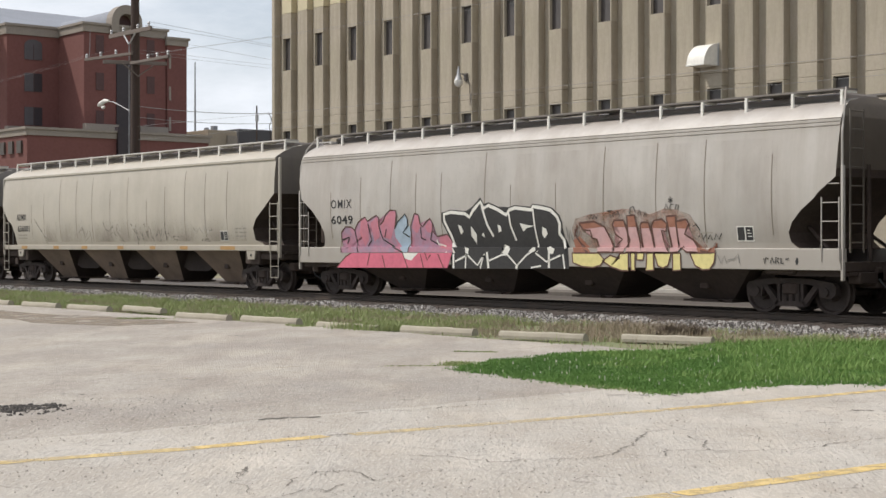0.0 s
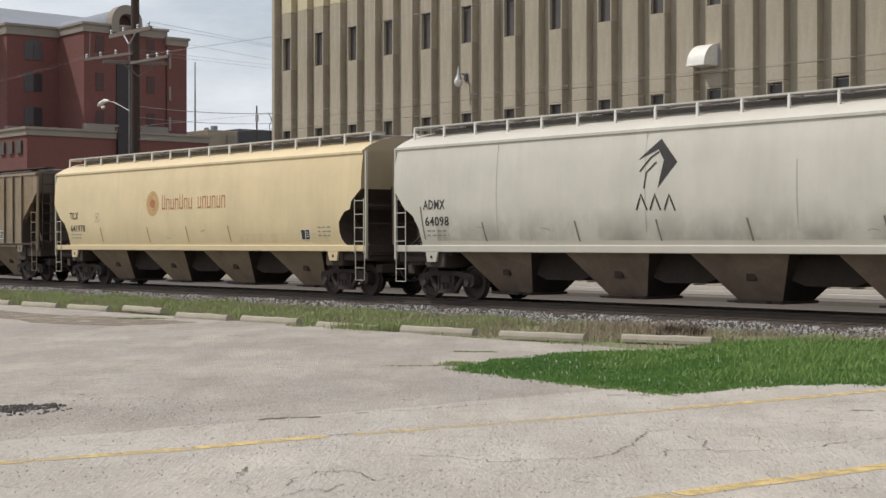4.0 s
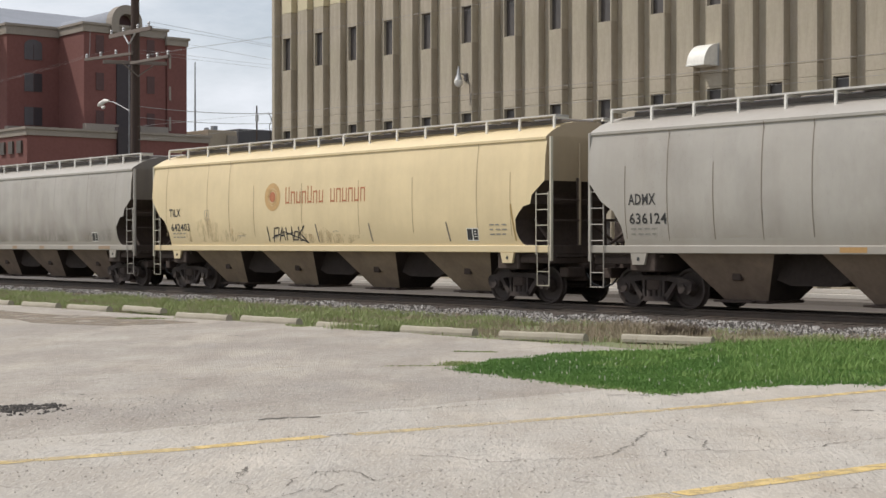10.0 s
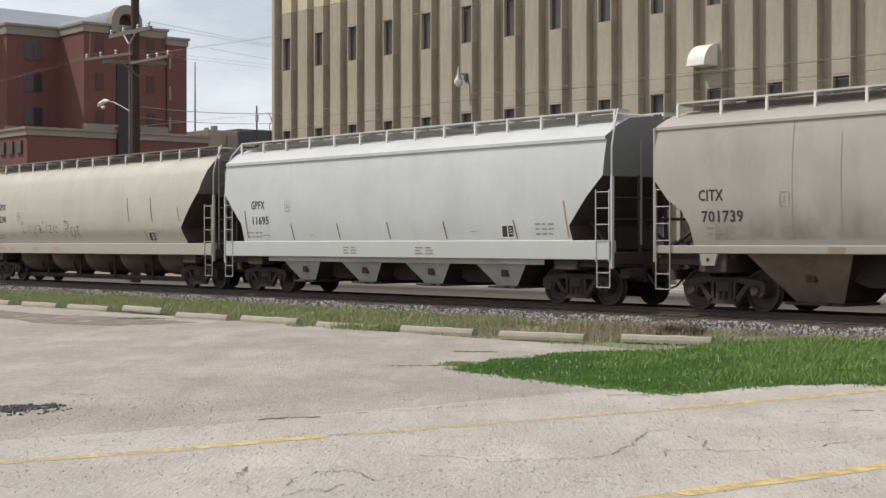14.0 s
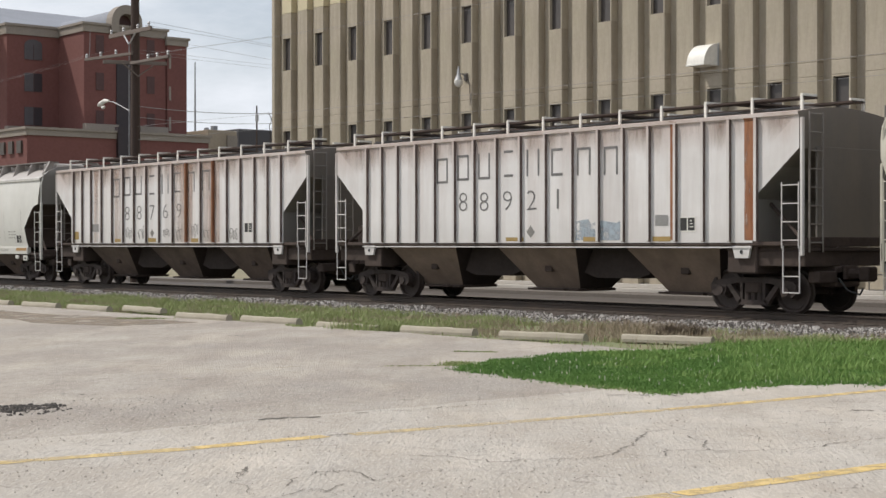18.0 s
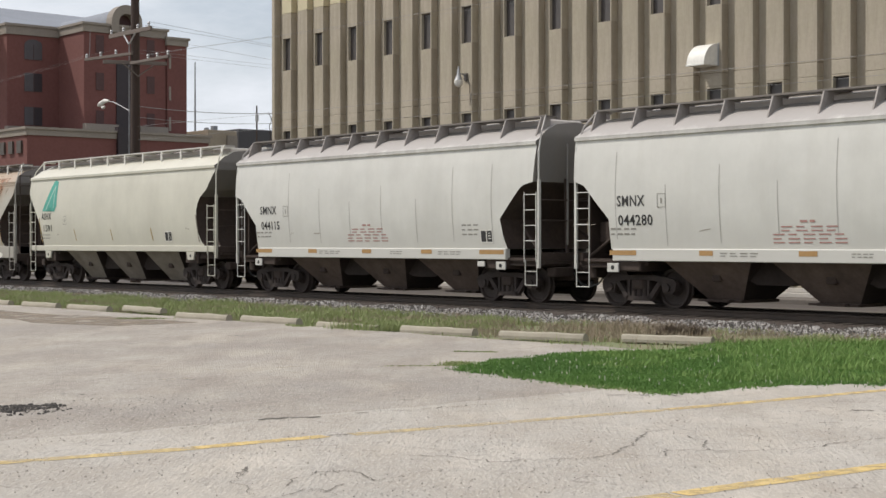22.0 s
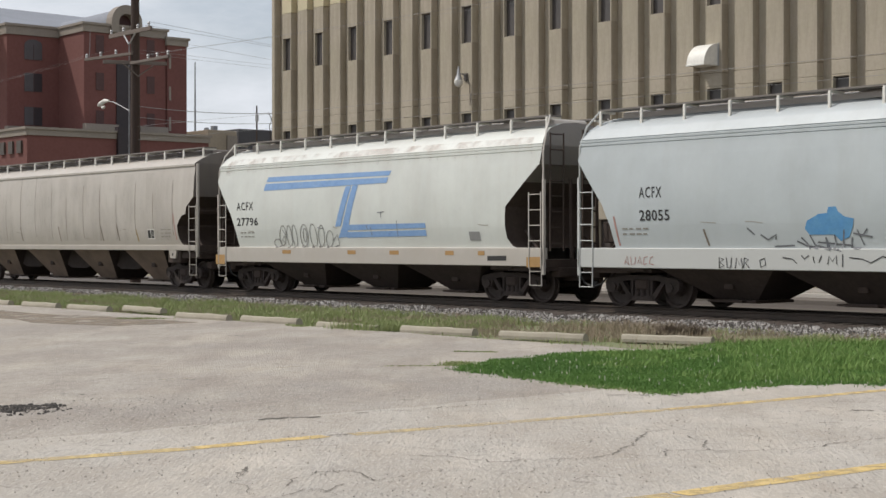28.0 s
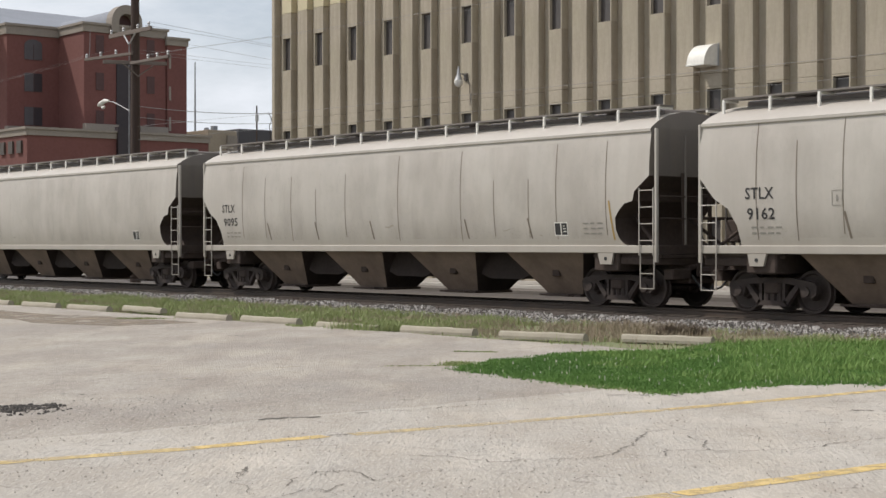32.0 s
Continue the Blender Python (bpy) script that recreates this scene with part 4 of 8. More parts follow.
        add_truck(car, s * (half - 1.66))
    bk = Form().box(-half + 0.25, -half + 0.75, -0.9, -0.4, 1.5, 2.0, 0.03)
    bk.tube([(-half + 0.9, -0.75, 1.35), (-half + 0.9, -0.75, 2.2)], 0.2, 12)
    part("brake_gear", bk, UNDER, car)
    if kind == "short":
        part("brake_valve_rack", Form().box(-half + 0.12, -half + 0.20, -1.15, 0.75, sill[0] + 0.05, 2.62, 0.02).box(-half + 0.2, -half + 0.62, -0.5, 0.4, 1.6, 2.3, 0.04), UNDER, car)
    if ribs:
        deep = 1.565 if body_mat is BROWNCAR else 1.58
        # Web colours hold the shadow side of each rib; caps keep the body paint.
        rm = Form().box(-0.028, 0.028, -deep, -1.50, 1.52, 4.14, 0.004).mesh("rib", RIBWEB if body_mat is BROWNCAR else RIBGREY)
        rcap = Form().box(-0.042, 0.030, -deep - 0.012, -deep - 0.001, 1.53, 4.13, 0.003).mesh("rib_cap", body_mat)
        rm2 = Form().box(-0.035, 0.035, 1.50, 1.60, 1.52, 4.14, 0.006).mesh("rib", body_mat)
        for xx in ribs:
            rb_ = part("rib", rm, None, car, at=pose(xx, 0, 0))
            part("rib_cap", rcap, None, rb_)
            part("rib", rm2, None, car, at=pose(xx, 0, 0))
    CARS.append((car, (right_end + left_end) / 2, half))
    car.matrix_basis = pose((right_end + left_end) / 2, TRACK, RAIL)
    return car


BRACKET = {}


def half_crown(kind, w):
    """Height of the roof at a half width."""
    rows = [r for r in SECTIONS[kind] if r[1] > 3.7][::-1]
    return float(np.interp(w, [a for a, b in rows], [b for a, b in rows]))


for kind_ in ("curved", "short", "round", "tall", "ribbed", "smooth"):
    f_ = Form().box(-0.03, 0.03, -1.08, -0.60, 4.57, 4.62)
    f_.box(-0.03, 0.03, -1.09, -1.045, half_crown(kind_, 1.07) - 0.03, 4.58)
    BRACKET[kind_] = f_.mesh("board_bracket", WHITE)

gus = Form().box(-0.02, 0.02, -1.12, -0.60, 4.58, 4.62)
gus.add([(-0.02, -1.30, 4.13), (0.02, -1.30, 4.13), (0.02, -1.12, 4.6), (-0.02, -1.12, 4.6), (-0.02, -0.8, 4.6), (0.02, -0.8, 4.6), (0.02, -0.8, 4.36), (-0.02, -0.8, 4.36)],
        [(0, 3, 4, 7), (1, 6, 5, 2), (0, 1, 2, 3), (3, 2, 5, 4), (4, 5, 6, 7), (7, 6, 1, 0)])
BRACKET["dark"] = BRACKET["ribbed"].copy()
BRACKET["dark"].materials[0] = UNDER
GUSSET = material("dirty_pale_gusset", (0.33, 0.30, 0.28), 0.7, size=0.5, grain=10, bump=0.05)
BRACKET["gusset"] = gus.mesh("board_bracket", GUSSET)

HOPDARK = material("dark_brown_hopper_sheet", (0.150, 0.110, 0.090), 0.85, second=(0.070, 0.051, 0.042), amount=0.9, size=0.8, grain=10, bump=0.1)
# Rib web colours: grime, plus the rib's own shade put into the tone.
RIBWEB = material("shaded_grimy_rib_web", (0.10, 0.075, 0.055), 0.9, second=(0.20, 0.15, 0.12), amount=0.9, size=0.4, grain=10, bump=0.05)
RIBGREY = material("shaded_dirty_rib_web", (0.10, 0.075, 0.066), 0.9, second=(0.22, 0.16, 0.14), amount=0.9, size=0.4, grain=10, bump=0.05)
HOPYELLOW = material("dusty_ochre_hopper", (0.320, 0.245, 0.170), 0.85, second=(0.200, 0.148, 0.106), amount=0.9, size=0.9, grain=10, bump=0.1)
HOPBLACK = material("blackish_hopper_sheet", (0.065, 0.047, 0.040), 0.85, second=(0.038, 0.028, 0.024), amount=0.9, size=0.8, grain=10, bump=0.1)
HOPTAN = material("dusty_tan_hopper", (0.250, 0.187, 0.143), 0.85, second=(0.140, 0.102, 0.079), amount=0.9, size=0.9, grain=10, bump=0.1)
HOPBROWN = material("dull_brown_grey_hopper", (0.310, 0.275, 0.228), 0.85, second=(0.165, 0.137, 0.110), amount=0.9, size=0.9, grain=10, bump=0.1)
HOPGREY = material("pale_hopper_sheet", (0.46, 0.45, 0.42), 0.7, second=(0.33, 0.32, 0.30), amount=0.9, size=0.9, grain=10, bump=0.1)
GREYPAINT = paint("grey_car_paint", (0.40, 0.375, 0.34), dirty=0.5)
STREAKGREY = paint("brown_streaked_grey_paint", (0.47, 0.44, 0.405), dirt=(0.24, 0.185, 0.14), dirty=0.9, roof=0.6)
PINKGREY = paint("pinkish_grey_car_paint", (0.49, 0.455, 0.41), dirt=(0.25, 0.195, 0.165), dirty=0.5)
GREYWARM = paint("warm_grey_car_paint", (0.47, 0.43, 0.365), dirty=0.55)
LIGHTGREY = paint("light_grey_car_paint", (0.60, 0.57, 0.50), dirty=0.35, grime=0.35)
YELLOWCAR = paint("pale_yellow_car_paint", (0.72, 0.585, 0.355), dirt=(0.40, 0.30, 0.17), dirty=0.45, grime=0.25)
BROWNCAR = paint("brown_ribbed_paint", (0.262, 0.205, 0.135), dirt=(0.28, 0.165, 0.075), dirty=0.7)
# Hatch grey is deepened for the shade under the roof walk.
HATCH = paint("dull_grey_hatch_paint", (0.19, 0.172, 0.162), dirty=0.6, roof=0.2)
HATCHPALE = paint("pale_pinkish_hatch_paint", (0.56, 0.52, 0.49), dirty=0.5, roof=0.1)
WHITECAR = paint("weathered_white_paint", (0.73, 0.71, 0.70), dirt=(0.33, 0.245, 0.21), dirty=0.95, grime=0.35, lift=[((0.34, 0.23, 0.18), 4.2, 5.2, 1.5)])
BLUECAR = paint("dull_blue_grey_paint", (0.49, 0.53, 0.545), dirty=0.25, grime=0.2)
PALEBLUE = paint("pale_blue_grey_paint", (0.56, 0.575, 0.565), dirty=0.25, grime=0.25)
# Lower grime on the cream car also paints in the curved side's dimming.
CREAMCAR = paint("cream_car_paint", (0.51, 0.482, 0.405), dirty=0.35, grime=0.5, roof=0.6, lift=[((0.38, 0.355, 0.30), 2.06, 1.98, 0.1)])
PALECREAM = paint("pale_greenish_cream_paint", (0.60, 0.58, 0.495), dirty=0.25, grime=0.25)
STRIPESILL = paint("rust_stained_white_sill", (0.62, 0.585, 0.54), dirt=(0.40, 0.26, 0.18), dirty=0.95)
STRIPEWHITE = paint("grubby_white_car_paint", (0.66, 0.68, 0.645), dirt=(0.36, 0.27, 0.22), dirty=0.35, grime=0.22)
OFFWHITE = paint("off_white_car_paint", (0.63, 0.62, 0.58), dirty=0.25, grime=0.22, lift=[((0.33, 0.30, 0.285), 4.16, 4.36, 0.6)])
RUSTCAR = paint("grey_paint_with_rust", (0.44, 0.415, 0.36), dirty=0.6, lift=[((0.37, 0.27, 0.19), 4.1, 4.9, 2.2)])
RUSTSILL = paint("dirty_grey_sill_paint", (0.45, 0.43, 0.39), dirty=0.6)
PALETRIM = paint("pale_grubby_trim", (0.58, 0.54, 0.44), dirty=0.5)
BOARDPALE = material("pale_galvanised_walkway", (0.55, 0.53, 0.50), 0.6, 0.1, size=0.6, grain=12, bump=0.05)
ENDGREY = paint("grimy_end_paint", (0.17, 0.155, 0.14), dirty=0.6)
# Grimy end paints, with the shade between cars put into their darker tones.
CAPGREY = paint("shaded_grimy_grey_end_paint", (0.150, 0.135, 0.122), dirty=0.7)
CAPYELLOW = paint("shaded_grimy_yellow_end_paint", (0.40, 0.315, 0.205), dirty=0.7)
CAPPALE = paint("shaded_grimy_pale_end_paint", (0.20, 0.188, 0.175), dirty=0.7)
CAPBLUE = paint("shaded_grimy_blue_grey_end_paint", (0.20, 0.21, 0.21), dirty=0.6)
CAPBROWN = paint("shaded_grimy_brown_end_paint", (0.095, 0.08, 0.068), dirty=0.6)
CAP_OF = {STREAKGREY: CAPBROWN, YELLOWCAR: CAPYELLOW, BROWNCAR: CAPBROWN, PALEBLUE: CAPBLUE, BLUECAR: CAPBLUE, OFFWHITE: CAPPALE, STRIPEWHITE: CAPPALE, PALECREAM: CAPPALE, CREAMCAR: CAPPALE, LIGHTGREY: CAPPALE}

RIBS = (-6.65, -5.97, -5.27, -4.47, -3.68, -2.86, -2.08, -1.22, -0.33, 0.57, 1.49, 2.37, 3.17, 3.97, 4.77, 5.57, 6.3, 7.03)
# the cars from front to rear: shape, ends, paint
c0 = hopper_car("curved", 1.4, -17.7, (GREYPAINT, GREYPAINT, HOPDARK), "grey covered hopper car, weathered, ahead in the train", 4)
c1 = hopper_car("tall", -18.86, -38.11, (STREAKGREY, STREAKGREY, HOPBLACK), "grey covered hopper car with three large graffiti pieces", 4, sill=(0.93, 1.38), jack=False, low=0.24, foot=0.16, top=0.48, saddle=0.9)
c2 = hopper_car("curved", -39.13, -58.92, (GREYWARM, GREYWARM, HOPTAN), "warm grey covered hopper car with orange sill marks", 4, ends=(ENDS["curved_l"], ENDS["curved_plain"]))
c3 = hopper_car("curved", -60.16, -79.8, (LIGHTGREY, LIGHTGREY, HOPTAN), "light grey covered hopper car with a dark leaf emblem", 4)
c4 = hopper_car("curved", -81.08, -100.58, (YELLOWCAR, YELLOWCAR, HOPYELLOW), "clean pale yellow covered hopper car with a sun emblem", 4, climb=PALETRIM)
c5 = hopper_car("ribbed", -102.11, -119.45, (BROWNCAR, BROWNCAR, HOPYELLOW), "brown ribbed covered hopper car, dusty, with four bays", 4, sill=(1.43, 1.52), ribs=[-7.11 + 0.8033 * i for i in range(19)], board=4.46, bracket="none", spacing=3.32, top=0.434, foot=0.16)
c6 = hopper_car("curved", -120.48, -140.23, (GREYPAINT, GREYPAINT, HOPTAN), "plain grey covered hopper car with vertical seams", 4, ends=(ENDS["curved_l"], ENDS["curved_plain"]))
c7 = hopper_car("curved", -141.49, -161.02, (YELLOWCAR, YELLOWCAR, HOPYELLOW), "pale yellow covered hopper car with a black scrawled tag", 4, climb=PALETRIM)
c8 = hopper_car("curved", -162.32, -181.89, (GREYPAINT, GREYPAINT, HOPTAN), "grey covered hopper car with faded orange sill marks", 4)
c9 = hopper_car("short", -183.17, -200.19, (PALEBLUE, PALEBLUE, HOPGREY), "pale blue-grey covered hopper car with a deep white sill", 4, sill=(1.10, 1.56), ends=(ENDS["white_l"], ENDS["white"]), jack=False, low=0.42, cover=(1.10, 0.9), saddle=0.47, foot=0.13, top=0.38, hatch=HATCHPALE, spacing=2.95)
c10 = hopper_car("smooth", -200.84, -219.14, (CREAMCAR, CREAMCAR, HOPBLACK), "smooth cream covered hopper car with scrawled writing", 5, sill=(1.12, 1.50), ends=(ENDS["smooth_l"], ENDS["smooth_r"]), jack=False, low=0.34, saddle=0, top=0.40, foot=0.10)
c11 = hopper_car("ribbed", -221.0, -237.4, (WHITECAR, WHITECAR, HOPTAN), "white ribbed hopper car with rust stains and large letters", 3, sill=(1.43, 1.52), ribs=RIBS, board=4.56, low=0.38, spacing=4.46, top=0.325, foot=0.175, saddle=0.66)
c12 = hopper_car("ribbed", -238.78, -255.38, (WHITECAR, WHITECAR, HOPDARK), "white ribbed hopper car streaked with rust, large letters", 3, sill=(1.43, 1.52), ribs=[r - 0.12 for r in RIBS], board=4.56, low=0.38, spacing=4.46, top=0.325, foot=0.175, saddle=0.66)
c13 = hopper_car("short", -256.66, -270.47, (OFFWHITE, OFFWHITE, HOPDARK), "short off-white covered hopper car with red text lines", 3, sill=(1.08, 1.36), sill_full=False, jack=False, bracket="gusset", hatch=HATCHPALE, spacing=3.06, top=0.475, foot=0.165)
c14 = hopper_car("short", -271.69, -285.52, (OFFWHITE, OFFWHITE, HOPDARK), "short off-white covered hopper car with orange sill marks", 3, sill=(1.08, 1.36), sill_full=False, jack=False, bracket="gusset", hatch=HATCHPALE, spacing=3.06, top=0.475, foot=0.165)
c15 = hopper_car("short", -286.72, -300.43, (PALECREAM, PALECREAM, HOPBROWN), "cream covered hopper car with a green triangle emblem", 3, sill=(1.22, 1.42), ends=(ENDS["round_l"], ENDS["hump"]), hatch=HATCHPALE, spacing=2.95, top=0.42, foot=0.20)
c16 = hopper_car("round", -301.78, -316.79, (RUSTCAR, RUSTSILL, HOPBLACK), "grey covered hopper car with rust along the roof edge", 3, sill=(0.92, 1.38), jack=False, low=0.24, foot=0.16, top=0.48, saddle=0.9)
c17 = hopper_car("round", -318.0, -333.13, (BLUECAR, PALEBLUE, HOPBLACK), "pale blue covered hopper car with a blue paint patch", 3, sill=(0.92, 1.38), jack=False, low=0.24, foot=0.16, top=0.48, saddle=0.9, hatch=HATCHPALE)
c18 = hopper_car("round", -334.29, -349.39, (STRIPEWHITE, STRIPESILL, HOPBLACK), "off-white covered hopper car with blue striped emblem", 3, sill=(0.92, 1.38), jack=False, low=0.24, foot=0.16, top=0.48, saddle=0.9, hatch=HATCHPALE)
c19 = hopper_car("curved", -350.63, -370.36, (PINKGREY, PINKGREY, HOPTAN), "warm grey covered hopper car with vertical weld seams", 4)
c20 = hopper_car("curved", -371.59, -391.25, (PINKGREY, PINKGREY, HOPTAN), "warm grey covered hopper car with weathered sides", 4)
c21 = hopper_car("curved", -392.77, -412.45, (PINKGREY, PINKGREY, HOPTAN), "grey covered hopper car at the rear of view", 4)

# ---- markings on the car sides ----
ORANGE = material("faded_orange_mark", (0.42, 0.25, 0.10), 0.8, size=0.4, grain=12, bump=0)
FADEDMARK = material("faded_brown_mark", (0.33, 0.235, 0.155), 0.8, size=0.3, grain=12, bump=0)
AMBER = material("amber_rust_mark", (0.37, 0.255, 0.095), 0.8, size=0.3, grain=12, bump=0)
REDMARK = material("faded_red_mark", (0.44, 0.25, 0.22), 0.8, size=0.3, grain=12, bump=0)
LOGORED = material("brick_red_lettering", (0.46, 0.17, 0.08), 0.7, size=0.5, grain=12, bump=0)
GOLD = material("gold_emblem", (0.56, 0.36, 0.16), 0.7, size=0.5, grain=12, bump=0)
GREENMARK = material("sea_green_emblem", (0.09, 0.38, 0.31), 0.7, size=0.5, grain=12, bump=0)
PALEGREEN = material("pale_green_emblem_line", (0.38, 0.55, 0.48), 0.7, size=0.5, grain=12, bump=0)
BLUEMARK = worn(material("faded_blue_stripe", (0.20, 0.34, 0.60), 0.7, second=(0.26, 0.40, 0.62), amount=0.8, size=0.5, grain=12, bump=0), 0.10, 0.38, 2.0)
BLUEPATCH = material("spray_blue", (0.09, 0.27, 0.52), 0.7, second=(0.14, 0.33, 0.5), size=0.3, grain=12, bump=0)
BLUEGREY = worn(material("blue_grey_smear", (0.36, 0.42, 0.48), 0.8, size=0.3, grain=8, bump=0), 0.40, 0.58, 2.5)
GREYLETTER = material("faded_grey_lettering", (0.12, 0.115, 0.115), 0.8, second=(0.24, 0.23, 0.225), amount=0.8, size=0.25, grain=12, bump=0)
BROWNLETTER = material("faded_brown_lettering", (0.12, 0.09, 0.055), 0.8, second=(0.18, 0.14, 0.09), amount=0.9, size=0.2, grain=12, bump=0)
SCRAWL = material("faint_spray_line", (0.23, 0.22, 0.205), 0.8, size=0.3, grain=12, bump=0)
SPRAY = material("black_spray_line", (0.085, 0.08, 0.078), 0.8, size=0.3, grain=12, bump=0)
PALETEXT = material("pale_small_print", (0.28, 0.265, 0.235), 0.8, size=0.3, grain=12, bump=0)
BLOT = material("grey_overpaint", (0.27, 0.265, 0.26), 0.8, size=0.3, grain=8, bump=0)
RUST = material("rust_streak", (0.24, 0.085, 0.035), 0.9, second=(0.33, 0.16, 0.085), amount=1.0, size=0.5, grain=8, bump=0.1, stretch=(2, 2, 0.4))
n_, l_ = RUST.node_tree.nodes, RUST.node_tree.links
fade_, map_, tex_, rng_ = n_.new("ShaderNodeTexCoord"), n_.new("ShaderNodeMapping"), n_.new("ShaderNodeTexNoise"), n_.new("ShaderNodeMapRange")
map_.inputs["Scale"].default_value = (5.0, 5.0, 0.7)
tex_.inputs["Scale"].default_value, tex_.inputs["Detail"].default_value, tex_.inputs["Roughness"].default_value = 1.0, 6, 0.65
rng_.inputs["From Min"].default_value, rng_.inputs["From Max"].default_value = 0.26, 0.50
l_.new(fade_.outputs["Object"], map_.inputs["Vector"])
l_.new(map_.outputs["Vector"], tex_.inputs["Vector"])
l_.new(tex_.outputs["Fac"], rng_.inputs["Value"])
l_.new(rng_.outputs["Result"], n_["Principled BSDF"].inputs["Alpha"])
PINK = material("pink_spray", (0.66, 0.16, 0.23), 0.7, size=0.4, grain=8, bump=0)
ROSE = material("rose_spray", (0.58, 0.20, 0.25), 0.7, second=(0.4, 0.22, 0.3), size=0.4, grain=8, bump=0)
MAUVE = material("mauve_spray", (0.50, 0.22, 0.29), 0.7, second=(0.30, 0.25, 0.33), amount=1.0, size=0.4, grain=8, bump=0)
SKYBLUE = material("pale_blue_spray", (0.38, 0.47, 0.56), 0.7, size=0.4, grain=8, bump=0)
BROWN = material("dark_brown_spray", (0.13, 0.065, 0.05), 0.8, size=0.4, grain=8, bump=0)
ORANGEPINK = material("salmon_spray", (0.60, 0.38, 0.38), 0.7, second=(0.55, 0.31, 0.29), amount=0.6, size=0.35, grain=8, bump=0)
BROWNRED = material("rust_brown_spray", (0.30, 0.125, 0.08), 0.8, second=(0.40, 0.20, 0.14), amount=0.7, size=0.3, grain=8, bump=0)
LEMON = material("lemon_spray", (0.72, 0.63, 0.27), 0.7, size=0.4, grain=8, bump=0)
SPLAT = material("dark_spray_splatter", (0.10, 0.10, 0.11), 0.8, second=(0.22, 0.23, 0.24), amount=0.9, size=0.15, grain=12, bump=0)
HAZE = worn(material("brown_overspray", (0.36, 0.17, 0.11), 0.9, size=0.4, grain=8, bump=0), 0.36, 0.85, 2.0)
FORM_OF = {}


def side_y(car, z):
    kind, sill = FORM_OF[car]
    if z < sill[1] + 0.01:
        return -(1.49 if sill[1] - sill[0] < 0.35 else 1.51)
    return -half_width(kind, z)


def laid(car, form, lift):
    """Lays a drawing in x and z on the car's near side."""
    form.v = [(x, side_y(car, z) - lift, z) for x, y, z in form.v]
    return form


def lettering(car, words, x0, x1, z, mat=None, h=0.25):
    cu = bpy.data.curves.new("letters", "FONT")
    cu.body, cu.resolution_u = words, 2
    cu.space_character, cu.offset = (1.18, 0.004) if words in ("ACFX", "OMIX") else (1.07, 0.016)
    if mat is SPRAY:
        cu.offset = -0.028
    if mat is GREYLETTER:
        cu.offset = -0.02
    ob = new("letters", cu)
    me = bpy.data.meshes.new_from_object(ob.evaluated_get(bpy.context.evaluated_depsgraph_get()))
    bpy.data.objects.remove(ob)
    bpy.data.curves.remove(cu)
    if words == "1":      # a narrow figure
        x0, x1 = x0 + 0.40 * (x1 - x0), x1 - 0.40 * (x1 - x0)
    xs, ys = [v.co.x for v in me.vertices], [v.co.y for v in me.vertices]
    f = Form()
    f.v = [(x0 + (x - min(xs)) / (max(xs) - min(xs)) * (x1 - x0), 0, z + ((y - min(ys)) / (max(ys) - min(ys)) - 0.5) * h) for x, y in zip(xs, ys)]
    f.f = [tuple(p.vertices) for p in me.polygons]
    bpy.data.meshes.remove(me)
    part("lettering", laid(car, f, 0.008), mat or BLACK, car)


def patch(car, name, corners, mat, lift=0.007):
    me = bpy.data.meshes.new("patch")
    bm = bmesh.new()
    vs = [bm.verts.new((x, 0, z)) for x, z in corners]
    bm.faces.new(vs)
    bmesh.ops.triangulate(bm, faces=bm.faces[:])
    zs = [z for x, z in corners]
    z = math.floor(min(zs) / 0.12) * 0.12 + 0.12
    while z < max(zs):
        bmesh.ops.bisect_plane(bm, geom=bm.verts[:] + bm.edges[:] + bm.faces[:], plane_co=(0, 0, z), plane_no=(0, 0, 1))
        z += 0.12
    sill_top = FORM_OF[car][1][1] + 0.01
    if min(zs) < sill_top < max(zs):
        for dz in (-0.002, 0.002):
            bmesh.ops.bisect_plane(bm, geom=bm.verts[:] + bm.edges[:] + bm.faces[:], plane_co=(0, 0, sill_top + dz), plane_no=(0, 0, 1))
    bm.verts.index_update()
    f = Form()
    f.v = [tuple(v.co) for v in bm.verts]
    f.f = [tuple(v.index for v in q.verts) for q in bm.faces]
    bm.free()
    bpy.data.meshes.remove(me)
    part(name, laid(car, f, lift), mat, car)


def stroke(car, name, path, width, mat, lift=0.009):
    """A sprayed or painted line through the points."""
    f = Form()
    dense = []
    for (xa, za), (xb, zb) in zip(path[:-1], path[1:]):
        k = max(1, int(math.hypot(xb - xa, zb - za) / 0.12))
        dense += [(xa + (xb - xa) * i / k, za + (zb - za) * i / k) for i in range(k)]
    dense.append(path[-1])
    rows = []
    for i, (x, z) in enumerate(dense):
        xa, za = dense[max(i - 1, 0)]
        xb, zb = dense[min(i + 1, len(dense) - 1)]
        n = math.hypot(xb - xa, zb - za) or 1
        ox, oz = -(zb - za) / n * width / 2, (xb - xa) / n * width / 2
        rows.append([(x - ox, 0, z - oz), (x + ox, 0, z + oz)])
    f.loft(rows, False)
    part(name, laid(car, f, lift), mat, car)


